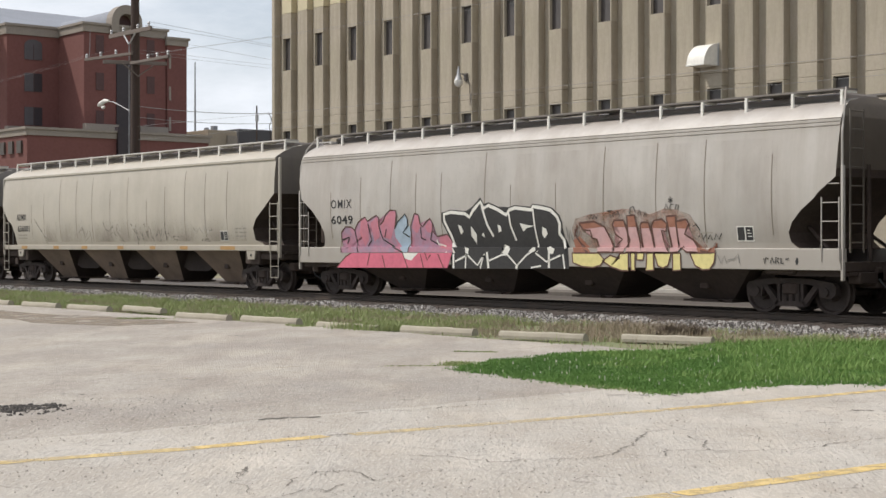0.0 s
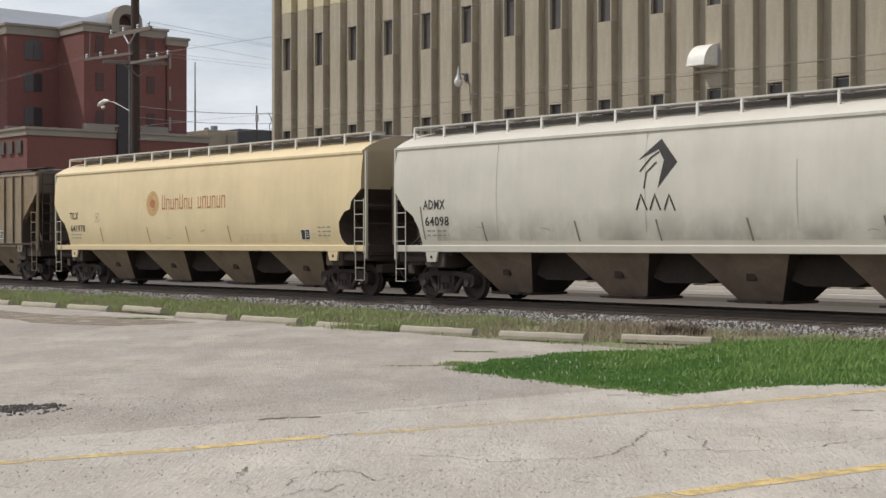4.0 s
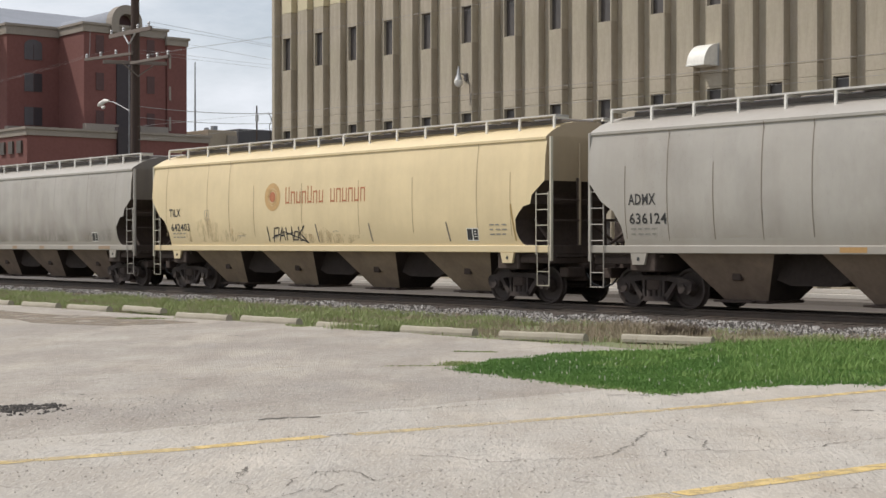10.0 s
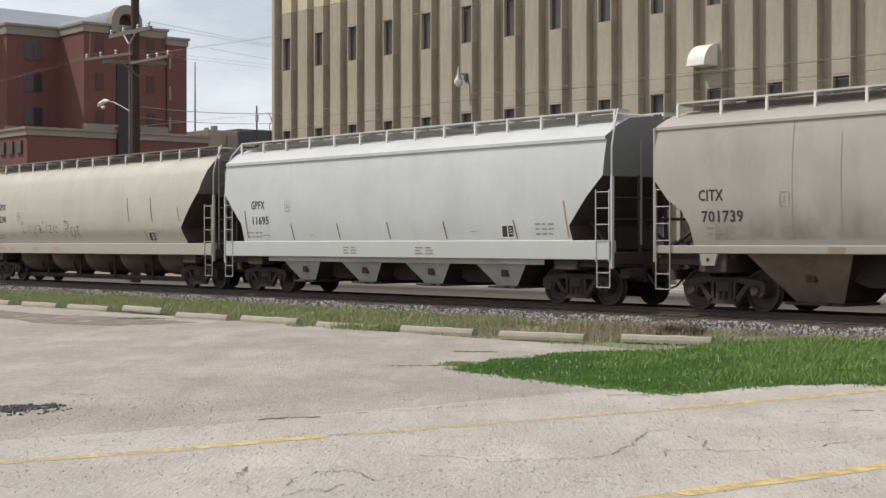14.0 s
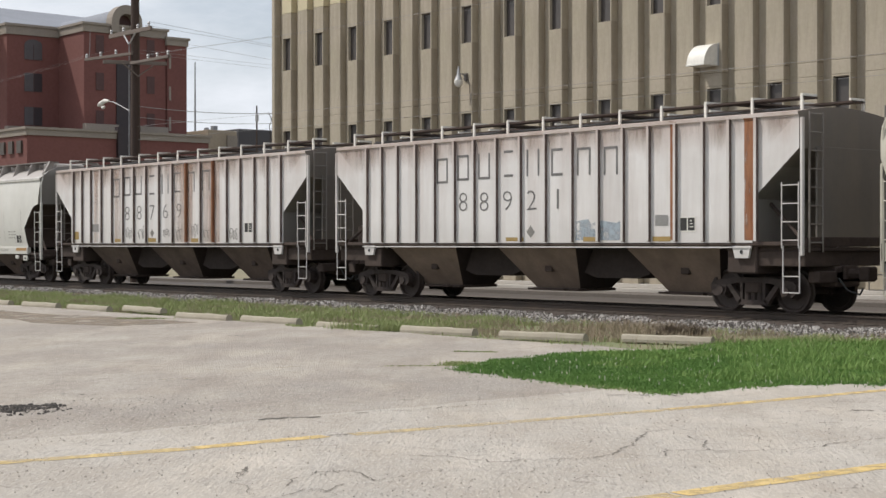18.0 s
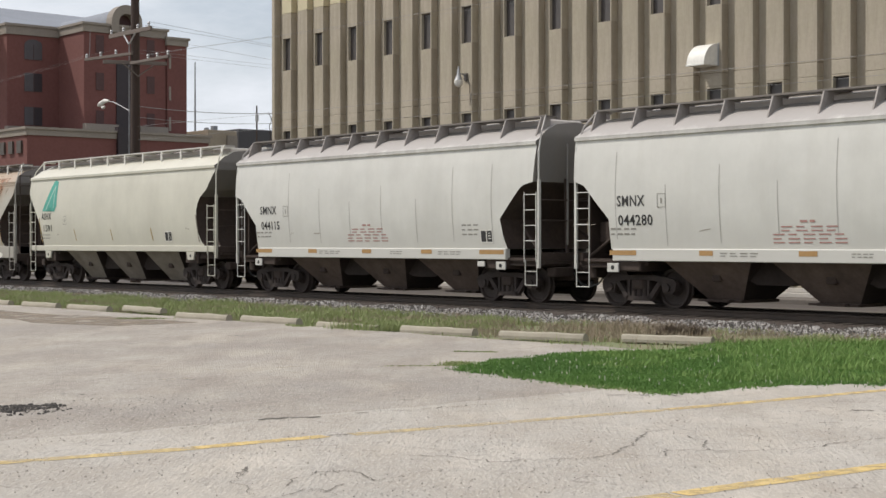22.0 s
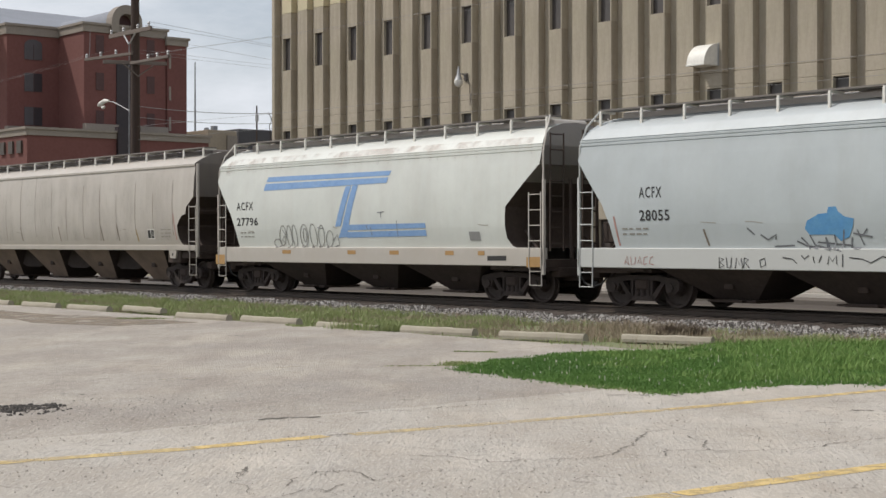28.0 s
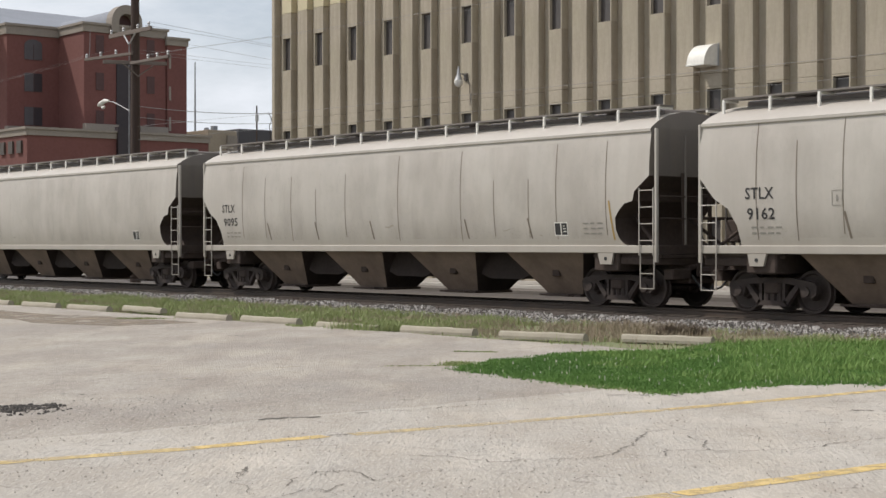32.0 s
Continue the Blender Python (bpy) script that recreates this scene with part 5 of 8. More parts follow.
def seams(car, xs, z0, z1, mat=SEAMDARK):
    rnd = random.Random(len(xs) * 7 + int(xs[0] * 100))
    for x in xs:
        a, b = z0 + rnd.uniform(0, 0.25), z1 - rnd.choice((0.0, 0.1, 0.5, 0.9))
        k = int((b - a) / 0.14) + 1
        f = Form()
        f.loft([[(x - 0.012, 0, a + (b - a) * i / k), (x + 0.012, 0, a + (b - a) * i / k)] for i in range(k + 1)], False)
        part("weld_seam", laid(car, f, 0.004), mat, car)


def ticks(car, xs, z0, z1, mat):
    z0 = max(z0, FORM_OF[car][1][1] + 0.03)
    for x in xs:
        f = Form()
        f.loft([[(x - 0.12 * t_ - 0.028, 0, z0 + (z1 - z0) * t_), (x - 0.12 * t_ + 0.028, 0, z0 + (z1 - z0) * t_)] for t_ in (0, 0.25, 0.5, 0.75, 1)], False)
        part("stiffener_mark", laid(car, f, 0.006), mat, car)


def sill_marks(car, spans, mat):
    s = FORM_OF[car][1]
    for a, b in spans:
        z, h = s[1] - 0.09 if s[1] - s[0] < 0.4 else s[1] - 0.14, 0.055
        f = Form().add([(a, 0, z - h), (b, 0, z - h), (b, 0, z + h), (a, 0, z + h)], [(0, 1, 2, 3)])
        part("sill_mark", laid(car, f, 0.006), mat, car)


def bars(car, x0, x1, zs, n, h, mat=None):
    """Rows of small bars where print is too small to read."""
    for r, z in enumerate(zs):
        f = Form()
        for i in range(n):
            a = x0 + (x1 - x0) * (i + 0.06) / n
            b = x0 + (x1 - x0) * (i + 0.82 - 0.2 * ((i + r) % 3 == 1)) / n
            f.add([(a, 0, z - h / 2), (b, 0, z - h / 2), (b, 0, z + h / 2), (a, 0, z + h / 2)], [(0, 1, 2, 3)])
        tagged(part("small_print", laid(car, f, 0.007), mat or PALETEXT, car), kind="stuff")


def placard(car, x, z, size=1.0):
    """The black consolidated stencil panel in its pale frame."""
    w, h = 0.23 * size, 0.165 * size
    f = Form().add([(x - w, 0, z - h), (x + w, 0, z - h), (x + w, 0, z + h), (x - w, 0, z + h)], [(0, 1, 2, 3)])
    p = part("stencil_panel", laid(car, f, 0.006), WHITE, car)
    for s in (-1, 1):
        a, b = (x - w * 0.9, x - w * 0.08) if s < 0 else (x + w * 0.08, x + w * 0.9)
        q = Form().add([(a, 0, z - h * 0.85), (b, 0, z - h * 0.85), (b, 0, z + h * 0.85), (a, 0, z + h * 0.85)], [(0, 1, 2, 3)])
        part("black_field", laid(car, q, 0.009), BLACK, p)
    for i in range(3):
        zz = z + h * (0.45 - 0.4 * i)
        q = Form().add([(x + w * 0.3, 0, zz - 0.010), (x + w * (0.6 + 0.1 * i), 0, zz - 0.010), (x + w * (0.6 + 0.1 * i), 0, zz + 0.010), (x + w * 0.3, 0, zz + 0.010)], [(0, 1, 2, 3)])
        part("print_line", laid(car, q, 0.012), WHITE, p)


def disc(x, z, r0, r1, n=28):
    f = Form()
    f.loft([[(x + r * math.cos(2 * math.pi * i / n), 0, z + r * math.sin(2 * math.pi * i / n)) for r in (r0, r1)] for i in range(n + 1)], False)
    return f


def sun_emblem(car, at, x0, x1):
    x, z = at
    part("emblem_ring", laid(car, disc(x, z, 0.26, 0.42), 0.006), GOLD, car)
    part("emblem_ring", laid(car, disc(x, z, 0.19, 0.245), 0.007), GOLD, car)
    part("emblem_core", laid(car, disc(x, z, 0.01, 0.16), 0.008), LOGORED, car)
    # the company's name stands as plain upright shapes
    n = 14
    for i in range(n):
        if i == 7:
            continue
        a = x0 + (x1 - x0) * i / n
        w = (x1 - x0) / n
        h = 0.50 if i in (0, 4) else (0.36 if i < 7 else 0.40)
        f = Form().add([(a, 0, z - 0.22), (a + w * 0.14, 0, z - 0.22), (a + w * 0.14, 0, z - 0.22 + h), (a, 0, z - 0.22 + h)], [(0, 1, 2, 3)])
        f.add([(a + w * 0.58, 0, z - 0.22), (a + w * 0.72, 0, z - 0.22), (a + w * 0.72, 0, z - 0.22 + h), (a + w * 0.58, 0, z - 0.22 + h)], [(0, 1, 2, 3)])
        zt = z - 0.22 + (h if i % 2 else 0.06)
        f.add([(a + w * 0.14, 0, zt - 0.045), (a + w * 0.58, 0, zt - 0.045), (a + w * 0.58, 0, zt), (a + w * 0.14, 0, zt)], [(0, 1, 2, 3)])
        part("name_shape", laid(car, f, 0.007), LOGORED, car)


def letter_block(car, x, z, i):
    """A plain shape where a letter of the railway's name stands."""
    w, h, t = 0.23, 0.33, 0.06
    f = Form()
    sides = ((1, 1, 1, 1), (1, 1, 1, 1), (1, 1, 1, 0), (0, 0, 1, 1), (1, 1, 0, 0), (1, 0, 1, 1), (1, 1, 0, 1), (1, 1, 0, 1))[i]
    for on, (a, b, c, d) in zip(sides, ((-w, -w + t, -h, h), (w - t, w, -h, h), (-w + t, w - t, -h, -h + t), (-w + t, w - t, h - t, h))):
        if on:
            f = Form().add([(x + a, 0, z + c), (x + b, 0, z + c), (x + b, 0, z + d), (x + a, 0, z + d)], [(0, 1, 2, 3)])
            part("name_bar", laid(car, f, 0.007), GREYLETTER, car)


for car_, kind_, sill_ in ((c0, "curved", (1.26, 1.44)), (c1, "tall", (0.93, 1.38)), (c2, "curved", (1.26, 1.44)), (c3, "curved", (1.26, 1.44)), (c4, "curved", (1.26, 1.44)),
                           (c5, "ribbed", (1.43, 1.52)), (c6, "curved", (1.26, 1.44)), (c7, "curved", (1.26, 1.44)), (c8, "curved", (1.26, 1.44)), (c9, "short", (1.10, 1.56)),
                           (c10, "smooth", (1.12, 1.50)), (c11, "ribbed", (1.43, 1.52)), (c12, "ribbed", (1.43, 1.52)), (c13, "short", (1.08, 1.36)), (c14, "short", (1.08, 1.36)),
                           (c15, "short", (1.22, 1.42)), (c16, "round", (0.92, 1.38)), (c17, "round", (0.92, 1.38)), (c18, "round", (0.92, 1.38)), (c19, "curved", (1.26, 1.44)),
                           (c20, "curved", (1.26, 1.44)), (c21, "curved", (1.26, 1.44))):
    FORM_OF[car_] = (kind_, sill_)
for car_, x_ in ((c2, -8.5), (c3, -8.4), (c4, -8.4), (c6, -8.5), (c7, -8.4), (c8, -8.2), (c9, -7.1), (c10, -7.6), (c13, -5.7), (c14, -5.7), (c15, -5.9), (c16, -6.1), (c17, -6.1), (c18, -6.2), (c19, -8.4), (c20, -8.4)):
    bars(car_, x_, x_ + 0.85, (1.82, 1.70), 4, 0.038)
for car_, x_ in ((c2, 7.5), (c3, 7.6), (c4, 7.5), (c6, 7.5), (c7, 7.6), (c8, 7.6), (c9, 6.0), (c13, 4.1), (c14, 4.1), (c16, 4.9), (c17, 4.9), (c19, 7.6), (c20, 7.6)):
    bars(car_, x_ - 0.1, x_ + 0.6, (1.96, 1.84, 1.72), 3, 0.035)
for car_, x_, z_ in ((c4, -6.4, 2.27), (c7, -6.3, 2.25), (c8, -6.2, 2.25), (c10, -5.4, 2.40), (c13, -4.2, 2.30), (c14, -4.2, 2.30), (c15, -3.9, 2.20), (c19, -6.3, 2.25), (c9, -5.0, 2.45)):
    stroke(car_, "stencil_box", ((x_, z_), (x_ + 0.24, z_), (x_ + 0.24, z_ + 0.30), (x_, z_ + 0.30), (x_, z_)), 0.016, PALETEXT)
    stroke(car_, "stencil_mark", ((x_ + 0.12, z_ + 0.08), (x_ + 0.12, z_ + 0.21)), 0.04, PALETEXT)
# smudges and handling scuffs along the lower sides
rnd_ = random.Random(17)
SMUDGE = material("grey_smudge", (0.36, 0.325, 0.27), 0.9, size=0.3, grain=10, bump=0)
for car_, (kind_, sill_) in FORM_OF.items():
    if kind_ == "ribbed":
        continue
    for _ in range(3):
        xs_, zs_ = rnd_.uniform(-6.5, 6.5), rnd_.uniform(1.62, 2.0)
        w_ = rnd_.uniform(0.1, 0.5)
        stroke(car_, "scuff", ((xs_, zs_), (xs_ + w_ * 0.4, zs_ + rnd_.uniform(-0.04, 0.04)), (xs_ + w_, zs_ + rnd_.uniform(-0.05, 0.05))), rnd_.uniform(0.012, 0.03), SMUDGE, 0.005)

# rust breaking through under the roof edge of one car
def stained(m, low, high, scale=(1.3, 1.3, 0.45), most=0.9, fade=None):
    n, l = m.node_tree.nodes, m.node_tree.links
    tc, mp, t, r = n.new("ShaderNodeTexCoord"), n.new("ShaderNodeMapping"), n.new("ShaderNodeTexNoise"), n.new("ShaderNodeMapRange")
    mp.inputs["Scale"].default_value = scale
    t.inputs["Scale"].default_value, t.inputs["Detail"].default_value, t.inputs["Roughness"].default_value = 1.0, 8, 0.68
    r.inputs["From Min"].default_value, r.inputs["From Max"].default_value, r.inputs["To Max"].default_value = low, high, most
    l.new(tc.outputs["Object"], mp.inputs["Vector"])
    l.new(mp.outputs["Vector"], t.inputs["Vector"])
    l.new(t.outputs["Fac"], r.inputs["Value"])
    out = r.outputs["Result"]
    if fade:       # the stain thins out downwards or upwards, with a wavering front
        sep, wave, edge, both = n.new("ShaderNodeSeparateXYZ"), n.new("ShaderNodeMath"), n.new("ShaderNodeMapRange"), n.new("ShaderNodeMath")
        wave.operation, both.operation = "MULTIPLY_ADD", "MULTIPLY"
        wave.inputs[1].default_value = 0.9
        edge.inputs["From Min"].default_value, edge.inputs["From Max"].default_value = fade[0] + 0.45, fade[1] + 0.45
        l.new(tc.outputs["Object"], sep.inputs[0])
        l.new(t.outputs["Fac"], wave.inputs[0])
        l.new(sep.outputs["Z"], wave.inputs[2])
        l.new(wave.outputs[0], edge.inputs["Value"])
        l.new(out, both.inputs[0])
        l.new(edge.outputs["Result"], both.inputs[1])
        out = both.outputs[0]
    l.new(out, n["Principled BSDF"].inputs["Alpha"])
    return m


STAIN = stained(material("orange_rust_stain", (0.36, 0.15, 0.07), 0.9, second=(0.42, 0.25, 0.15), amount=0.9, size=0.5, grain=8, bump=0.05), 0.36, 0.60, fade=(3.15, 3.85))
DEEPSTAIN = stained(material("dark_rust_stain", (0.25, 0.075, 0.03), 0.9, second=(0.34, 0.14, 0.06), amount=0.9, size=0.4, grain=8, bump=0.05), 0.48, 0.64, fade=(3.6, 4.05))
WASH = stained(material("brown_wash", (0.36, 0.27, 0.20), 0.9, size=0.6, grain=8, bump=0), 0.40, 0.70, fade=(2.6, 3.5))
TOPWASH = stained(material("brown_roof_drip", (0.36, 0.27, 0.22), 0.9, size=0.6, grain=8, bump=0), 0.40, 0.70, (2.5, 2.5, 0.4), 0.7, (3.55, 4.15))
for name_, z0_, z1_, mat_, lift_ in (("rust_wash", 2.3, 3.7, WASH, 0.004), ("rust_stain", 2.7, 4.2, STAIN, 0.006), ("dark_rust", 3.1, 4.2, DEEPSTAIN, 0.009)):
    x0_ = -6.6 if z0_ > 3 else -6.0
    patch(c16, name_, ((x0_, z0_), (5.4, z0_), (6.9, z1_), (-7.2, z1_)), mat_, lift_)
# brown dust and scuffs washed over single cars
SOOT = stained(material("brown_soot_wash", (0.25, 0.20, 0.165), 0.9, size=0.6, grain=8, bump=0), 0.46, 0.80, (0.9, 0.9, 0.35), 0.20)
LOWSOOT = stained(material("brown_splash_soot", (0.24, 0.195, 0.16), 0.9, size=0.6, grain=8, bump=0), 0.40, 0.74, (1.1, 1.1, 0.7), 0.45, (2.45, 1.75))
for car_, z0_, z1_, x0_, x1_ in ((c1, 1.5, 3.7, -7.5, 8.0), (c19, 1.6, 3.9, -8.4, 8.4), (c20, 1.6, 3.9, -8.4, 8.4), (c21, 1.6, 3.9, -8.4, 8.4), (c6, 1.6, 3.9, -8.4, 8.4), (c8, 1.6, 3.9, -8.4, 8.4)):
    patch(car_, "dirt_wash", ((x0_, z0_), (x1_, z0_), (x1_, z1_), (x0_, z1_)), SOOT, 0.003)
for car_ in (c11, c12):
    patch(car_, "rust_wash", ((-6.6, 2.9), (6.6, 2.9), (8.0, 4.11), (-8.0, 4.11)), TOPWASH, 0.003)
BROWNSTAIN = stained(material("brown_rust_smudge", (0.30, 0.20, 0.10), 0.9, second=(0.40, 0.29, 0.16), amount=0.8, size=0.4, grain=8, bump=0), 0.48, 0.72, (3.2, 3.2, 1.2), 0.6, (2.75, 2.0))
for x0_, x1_, z0_, z1_ in ((-8.0, -4.6, 1.55, 2.25), (-1.0, 1.5, 1.5, 1.9)):
    patch(c7, "brown_smudge", ((x0_, z0_), (x1_, z0_), (x1_ + 0.7, z0_ + 0.22), (x1_ - 0.9, z1_ - 0.12), ((x0_ + x1_) / 2, z1_ + 0.1), (x0_ + 0.9, z1_ - 0.15), (x0_ - 0.1, z0_ + 0.3)), BROWNSTAIN, 0.004)
for x0_, x1_, z0_, z1_ in ((-4.2, -2.6, 1.5, 3.9), (3.0, 8.0, 1.5, 1.8)):
    patch(c4, "brown_smudge", ((x0_, z0_), (x1_, z0_), (x1_ - 0.2, z1_), (x0_ + 0.3, z1_)), SOOT, 0.004)
for car_, x0_, x1_ in ((c5, -7.2, 7.2), (c2, -6.0, 8.0), (c3, -8.0, 8.0), (c8, -8.0, 8.0)):
    patch(car_, "brown_smudge", ((x0_, 1.56), (x1_, 1.56), (x1_, 2.75), (x0_, 2.75)), LOWSOOT, 0.005)
OCHRE = stained(material("ochre_rust_bloom", (0.36, 0.205, 0.085), 0.9, second=(0.33, 0.24, 0.13), amount=0.9, size=0.6, grain=8, bump=0), 0.44, 0.74, (0.8, 0.8, 0.5), 0.55, (2.4, 3.2))
patch(c5, "rust_wash", ((-8.3, 2.0), (8.3, 2.0), (8.3, 4.11), (-8.3, 4.11)), OCHRE, 0.003)
PINKRUST = stained(material("pinkish_rust_bloom", (0.44, 0.30, 0.25), 0.9, second=(0.50, 0.36, 0.30), amount=0.9, size=0.4, grain=8, bump=0), 0.44, 0.70, (1.6, 1.6, 1.0), 0.5, (3.7, 4.0))
patch(c18, "rust_wash", ((-7.2, 3.4), (7.2, 3.4), (7.0, 4.12), (-7.0, 4.12)), PINKRUST, 0.004)
lettering(c1, "OMIX", -7.93, -6.94, 2.61)
lettering(c1, "6049", -7.93, -6.89, 2.16)
seams(c1, (-7.95, -6.53, -5.16, -4.05, -2.98, -1.24, -0.26, 1.36, 2.96, 4.61, 6.03, 7.86), 1.45, 3.85)
FADEDINK = worn(material("half_scrubbed_spray_ink", (0.27, 0.245, 0.215), 0.9, size=0.3, grain=10, bump=0), 0.42, 0.64, 9.0)
FADEDCHALK = worn(material("half_scrubbed_white_spray", (0.62, 0.58, 0.52), 0.9, size=0.3, grain=10, bump=0), 0.40, 0.60, 9.0)
for path_, w_ in ((((-1.36, 2.29), (-1.22, 2.0), (-0.9, 1.91), (-0.62, 2.12)), 0.05), (((-0.62, 2.12), (-0.5, 1.72), (-0.31, 2.18), (-0.2, 2.10)), 0.04), (((-0.3, 1.9), (-0.05, 1.62), (0.1, 1.56)), 0.05), (((0.69, 2.21), (0.9, 1.95), (1.18, 1.58)), 0.05), (((1.02, 2.15), (1.1, 1.72), (1.38, 2.05), (1.5, 1.6)), 0.045),
                  (((1.65, 2.19), (1.78, 1.75), (1.95, 2.1), (2.2, 1.62)), 0.045), (((2.4, 1.75), (2.58, 2.01), (2.7, 1.7), (2.85, 2.02)), 0.05), (((3.08, 2.26), (2.96, 1.95), (3.14, 1.66)), 0.06), (((3.2, 1.85), (3.5, 1.72), (3.89, 1.74), (3.7, 1.55)), 0.05), (((-6.96, 2.44), (-6.5, 2.05), (-5.9, 1.6)), 0.06), (((-3.3, 1.9), (-3.0, 2.1), (-2.8, 1.7), (-2.5, 2.0), (-2.3, 1.6)), 0.04), (((5.35, 1.62), (5.75, 1.64)), 0.06)):
    stroke(c2, "scrawl", path_, w_ * 0.8, FADEDINK, 0.007)
    stroke(c2, "scrawl", tuple((x_ + 0.16 * (i_ % 2) - 0.05, z_ - 0.03 - 0.05 * i_) for i_, (x_, z_) in enumerate(path_)), w_ * 0.5, FADEDINK, 0.008)
for path_ in (((4.88, 2.02), (5.05, 1.82), (5.25, 2.0), (5.42, 1.85)), ((5.42, 1.85), (5.6, 2.0), (5.8, 1.86), (6.07, 1.95))):
    stroke(c2, "scrawl", path_, 0.05, FADEDCHALK, 0.007)
lettering(c2, "ADMX", -8.54, -7.67, 2.51)
lettering(c2, "636001", -8.49, -7.42, 2.07)
placard(c2, 6.73, 1.73)
seams(c2, (-7.22, -6.14, -4.8, -3.45, -2.2, -0.82, 0.45, 1.81, 3.05, 4.36, 5.64, 6.96), 1.51, 3.87)
sill_marks(c2, ((-8.23, -7.72), (-5.44, -4.99), (-3.13, -2.67), (-0.38, 0.06), (1.94, 2.31), (3.96, 4.46), (6.49, 7.36)), ORANGE)
lettering(c3, "ADMX", -8.5, -7.6, 2.51)
lettering(c3, "64098", -8.44, -7.46, 2.07)
placard(c3, 6.83, 1.72)
ticks(c3, (-6.03, -2.68, -0.07, 2.53, 5.93), 1.54, 2.03, SEAMDARK)
ticks(c3, (8.46,), 1.52, 2.47, SEAMDARK)
ticks(c3, (-8.5,), 1.59, 2.47, SEAMDARK)
seams(c3, (-5.57, -0.5, 3.73, 7.31), 1.51, 4.12, SEAMPALE)
patch(c3, "emblem", ((-0.73, 3.38), (-0.05, 3.84), (0.46, 3.3), (-0.11, 2.73), (0.06, 3.35), (-0.11, 3.6)), BLACK)
stroke(c3, "emblem", ((-0.66, 3.12), (-0.33, 3.43), (-0.09, 3.55)), 0.04, BLACK)
stroke(c3, "emblem", ((-0.53, 2.73), (-0.46, 3.09), (-0.16, 3.32)), 0.04, BLACK)
stroke(c3, "emblem_mark", ((-0.77, 2.24), (-0.62, 2.6), (-0.44, 2.24)), 0.045, BLACK)
stroke(c3, "emblem_mark", ((-0.35, 2.24), (-0.2, 2.59), (-0.03, 2.23)), 0.045, BLACK)
stroke(c3, "emblem_mark", ((0.08, 2.23), (0.23, 2.58), (0.4, 2.22)), 0.045, BLACK)
lettering(c4, "TILX", -8.42, -7.74, 2.5)
lettering(c4, "641978", -8.38, -7.25, 2.04)
placard(c4, 6.77, 1.75)
ticks(c4, (-5.95, -2.56, 0.03, 2.62), 1.53, 2.05, AMBER)
sun_emblem(c4, (-2.24, 2.84), -1.6, 2.48)
placard(c5, 5.3, 1.85)
for words_, x_, z_ in (("SI", -6.30, 2.67), ("LX", -5.50, 2.67), ("51", -6.30, 2.20), ("45", -5.50, 2.20)):
    lettering(c5, words_, x_, x_ + 0.42, z_, BROWNLETTER, 0.24)
lettering(c6, "ADMX", -8.53, -7.7, 2.49)
lettering(c6, "636124", -8.51, -7.38, 2.05)
placard(c6, 6.76, 1.72)
seams(c6, (-8.64, -7.35, -6.02, -4.7, -3.4, -0.81, 1.79, 4.33, 5.58, 6.94, 8.21), 1.51, 4.16)
sill_marks(c6, ((-2.77, -2.12), (-0.35, 0.25), (3.97, 4.38), (6.49, 7.44)), ORANGE)
lettering(c7, "TILX", -8.56, -7.84, 2.5)
lettering(c7, "642403", -8.48, -7.29, 2.02)
placard(c7, 6.84, 1.72)
ticks(c7, (-0.03, 2.55, 5.92), 1.54, 2.05, SEAMDARK)
ticks(c7, (8.47,), 1.55, 2.47, AMBER)
seams(c7, (-8.77, -6.16, -4.85, -3.42, -0.83, 1.98, 4.41, 7.05, 8.33), 1.59, 4.16, SEAMYELLOW)
sun_emblem(c7, (-2.36, 2.89), -1.66, 2.38)
stroke(c7, "tag_stroke", ((-2.7, 2.0), (-2.63, 1.55)), 0.042, BLACK)
stroke(c7, "tag_stroke", ((-2.4, 1.52), (-2.31, 1.95), (-2.05, 1.97), (-2.11, 1.75), (-2.37, 1.72)), 0.042, BLACK)
stroke(c7, "tag_stroke", ((-2.08, 1.55), (-1.89, 1.97), (-1.76, 1.58)), 0.042, BLACK)
stroke(c7, "tag_stroke", ((-2.0, 1.72), (-1.79, 1.74)), 0.042, BLACK)
stroke(c7, "tag_stroke", ((-1.69, 1.97), (-1.66, 1.58)), 0.042, BLACK)
stroke(c7, "tag_stroke", ((-1.66, 1.77), (-1.41, 1.79), (-1.38, 1.99), (-1.35, 1.56)), 0.042, BLACK)
stroke(c7, "tag_stroke", ((-1.25, 1.84), (-1.31, 1.6), (-1.09, 1.6), (-1.06, 1.84), (-1.25, 1.84)), 0.042, BLACK)
stroke(c7, "tag_stroke", ((-1.03, 2.0), (-0.97, 1.58), (-0.78, 1.59)), 0.042, BLACK)
stroke(c7, "tag_stroke", ((-0.57, 1.5), (-0.82, 1.69), (-0.97, 1.79), (-0.72, 2.02)), 0.042, BLACK)
stroke(c7, "tag_stroke", ((-2.47, 1.65), (-1.76, 1.84), (-0.97, 1.64), (-0.6, 1.52)), 0.03, BLACK)
lettering(c8, "CITX", -8.4, -7.71, 2.53)
lettering(c8, "701739", -8.33, -7.18, 2.07)
placard(c8, 6.85, 1.73)
seams(c8, (-5.88, -4.67, -2.08, 0.64, 3.64, 6.31, 8.46), 1.51, 4.23, SEAMGREY)
sill_marks(c8, ((-5.03, -4.61), (-2.62, -2.19), (-0.17, 0.23), (2.27, 2.67), (4.68, 5.09), (7.11, 7.97)), FADEDMARK)
lettering(c9, "GPFX", -6.84, -6.1, 2.66)
lettering(c9, "11695", -6.78, -5.89, 2.19)
placard(c9, 4.9, 1.79)
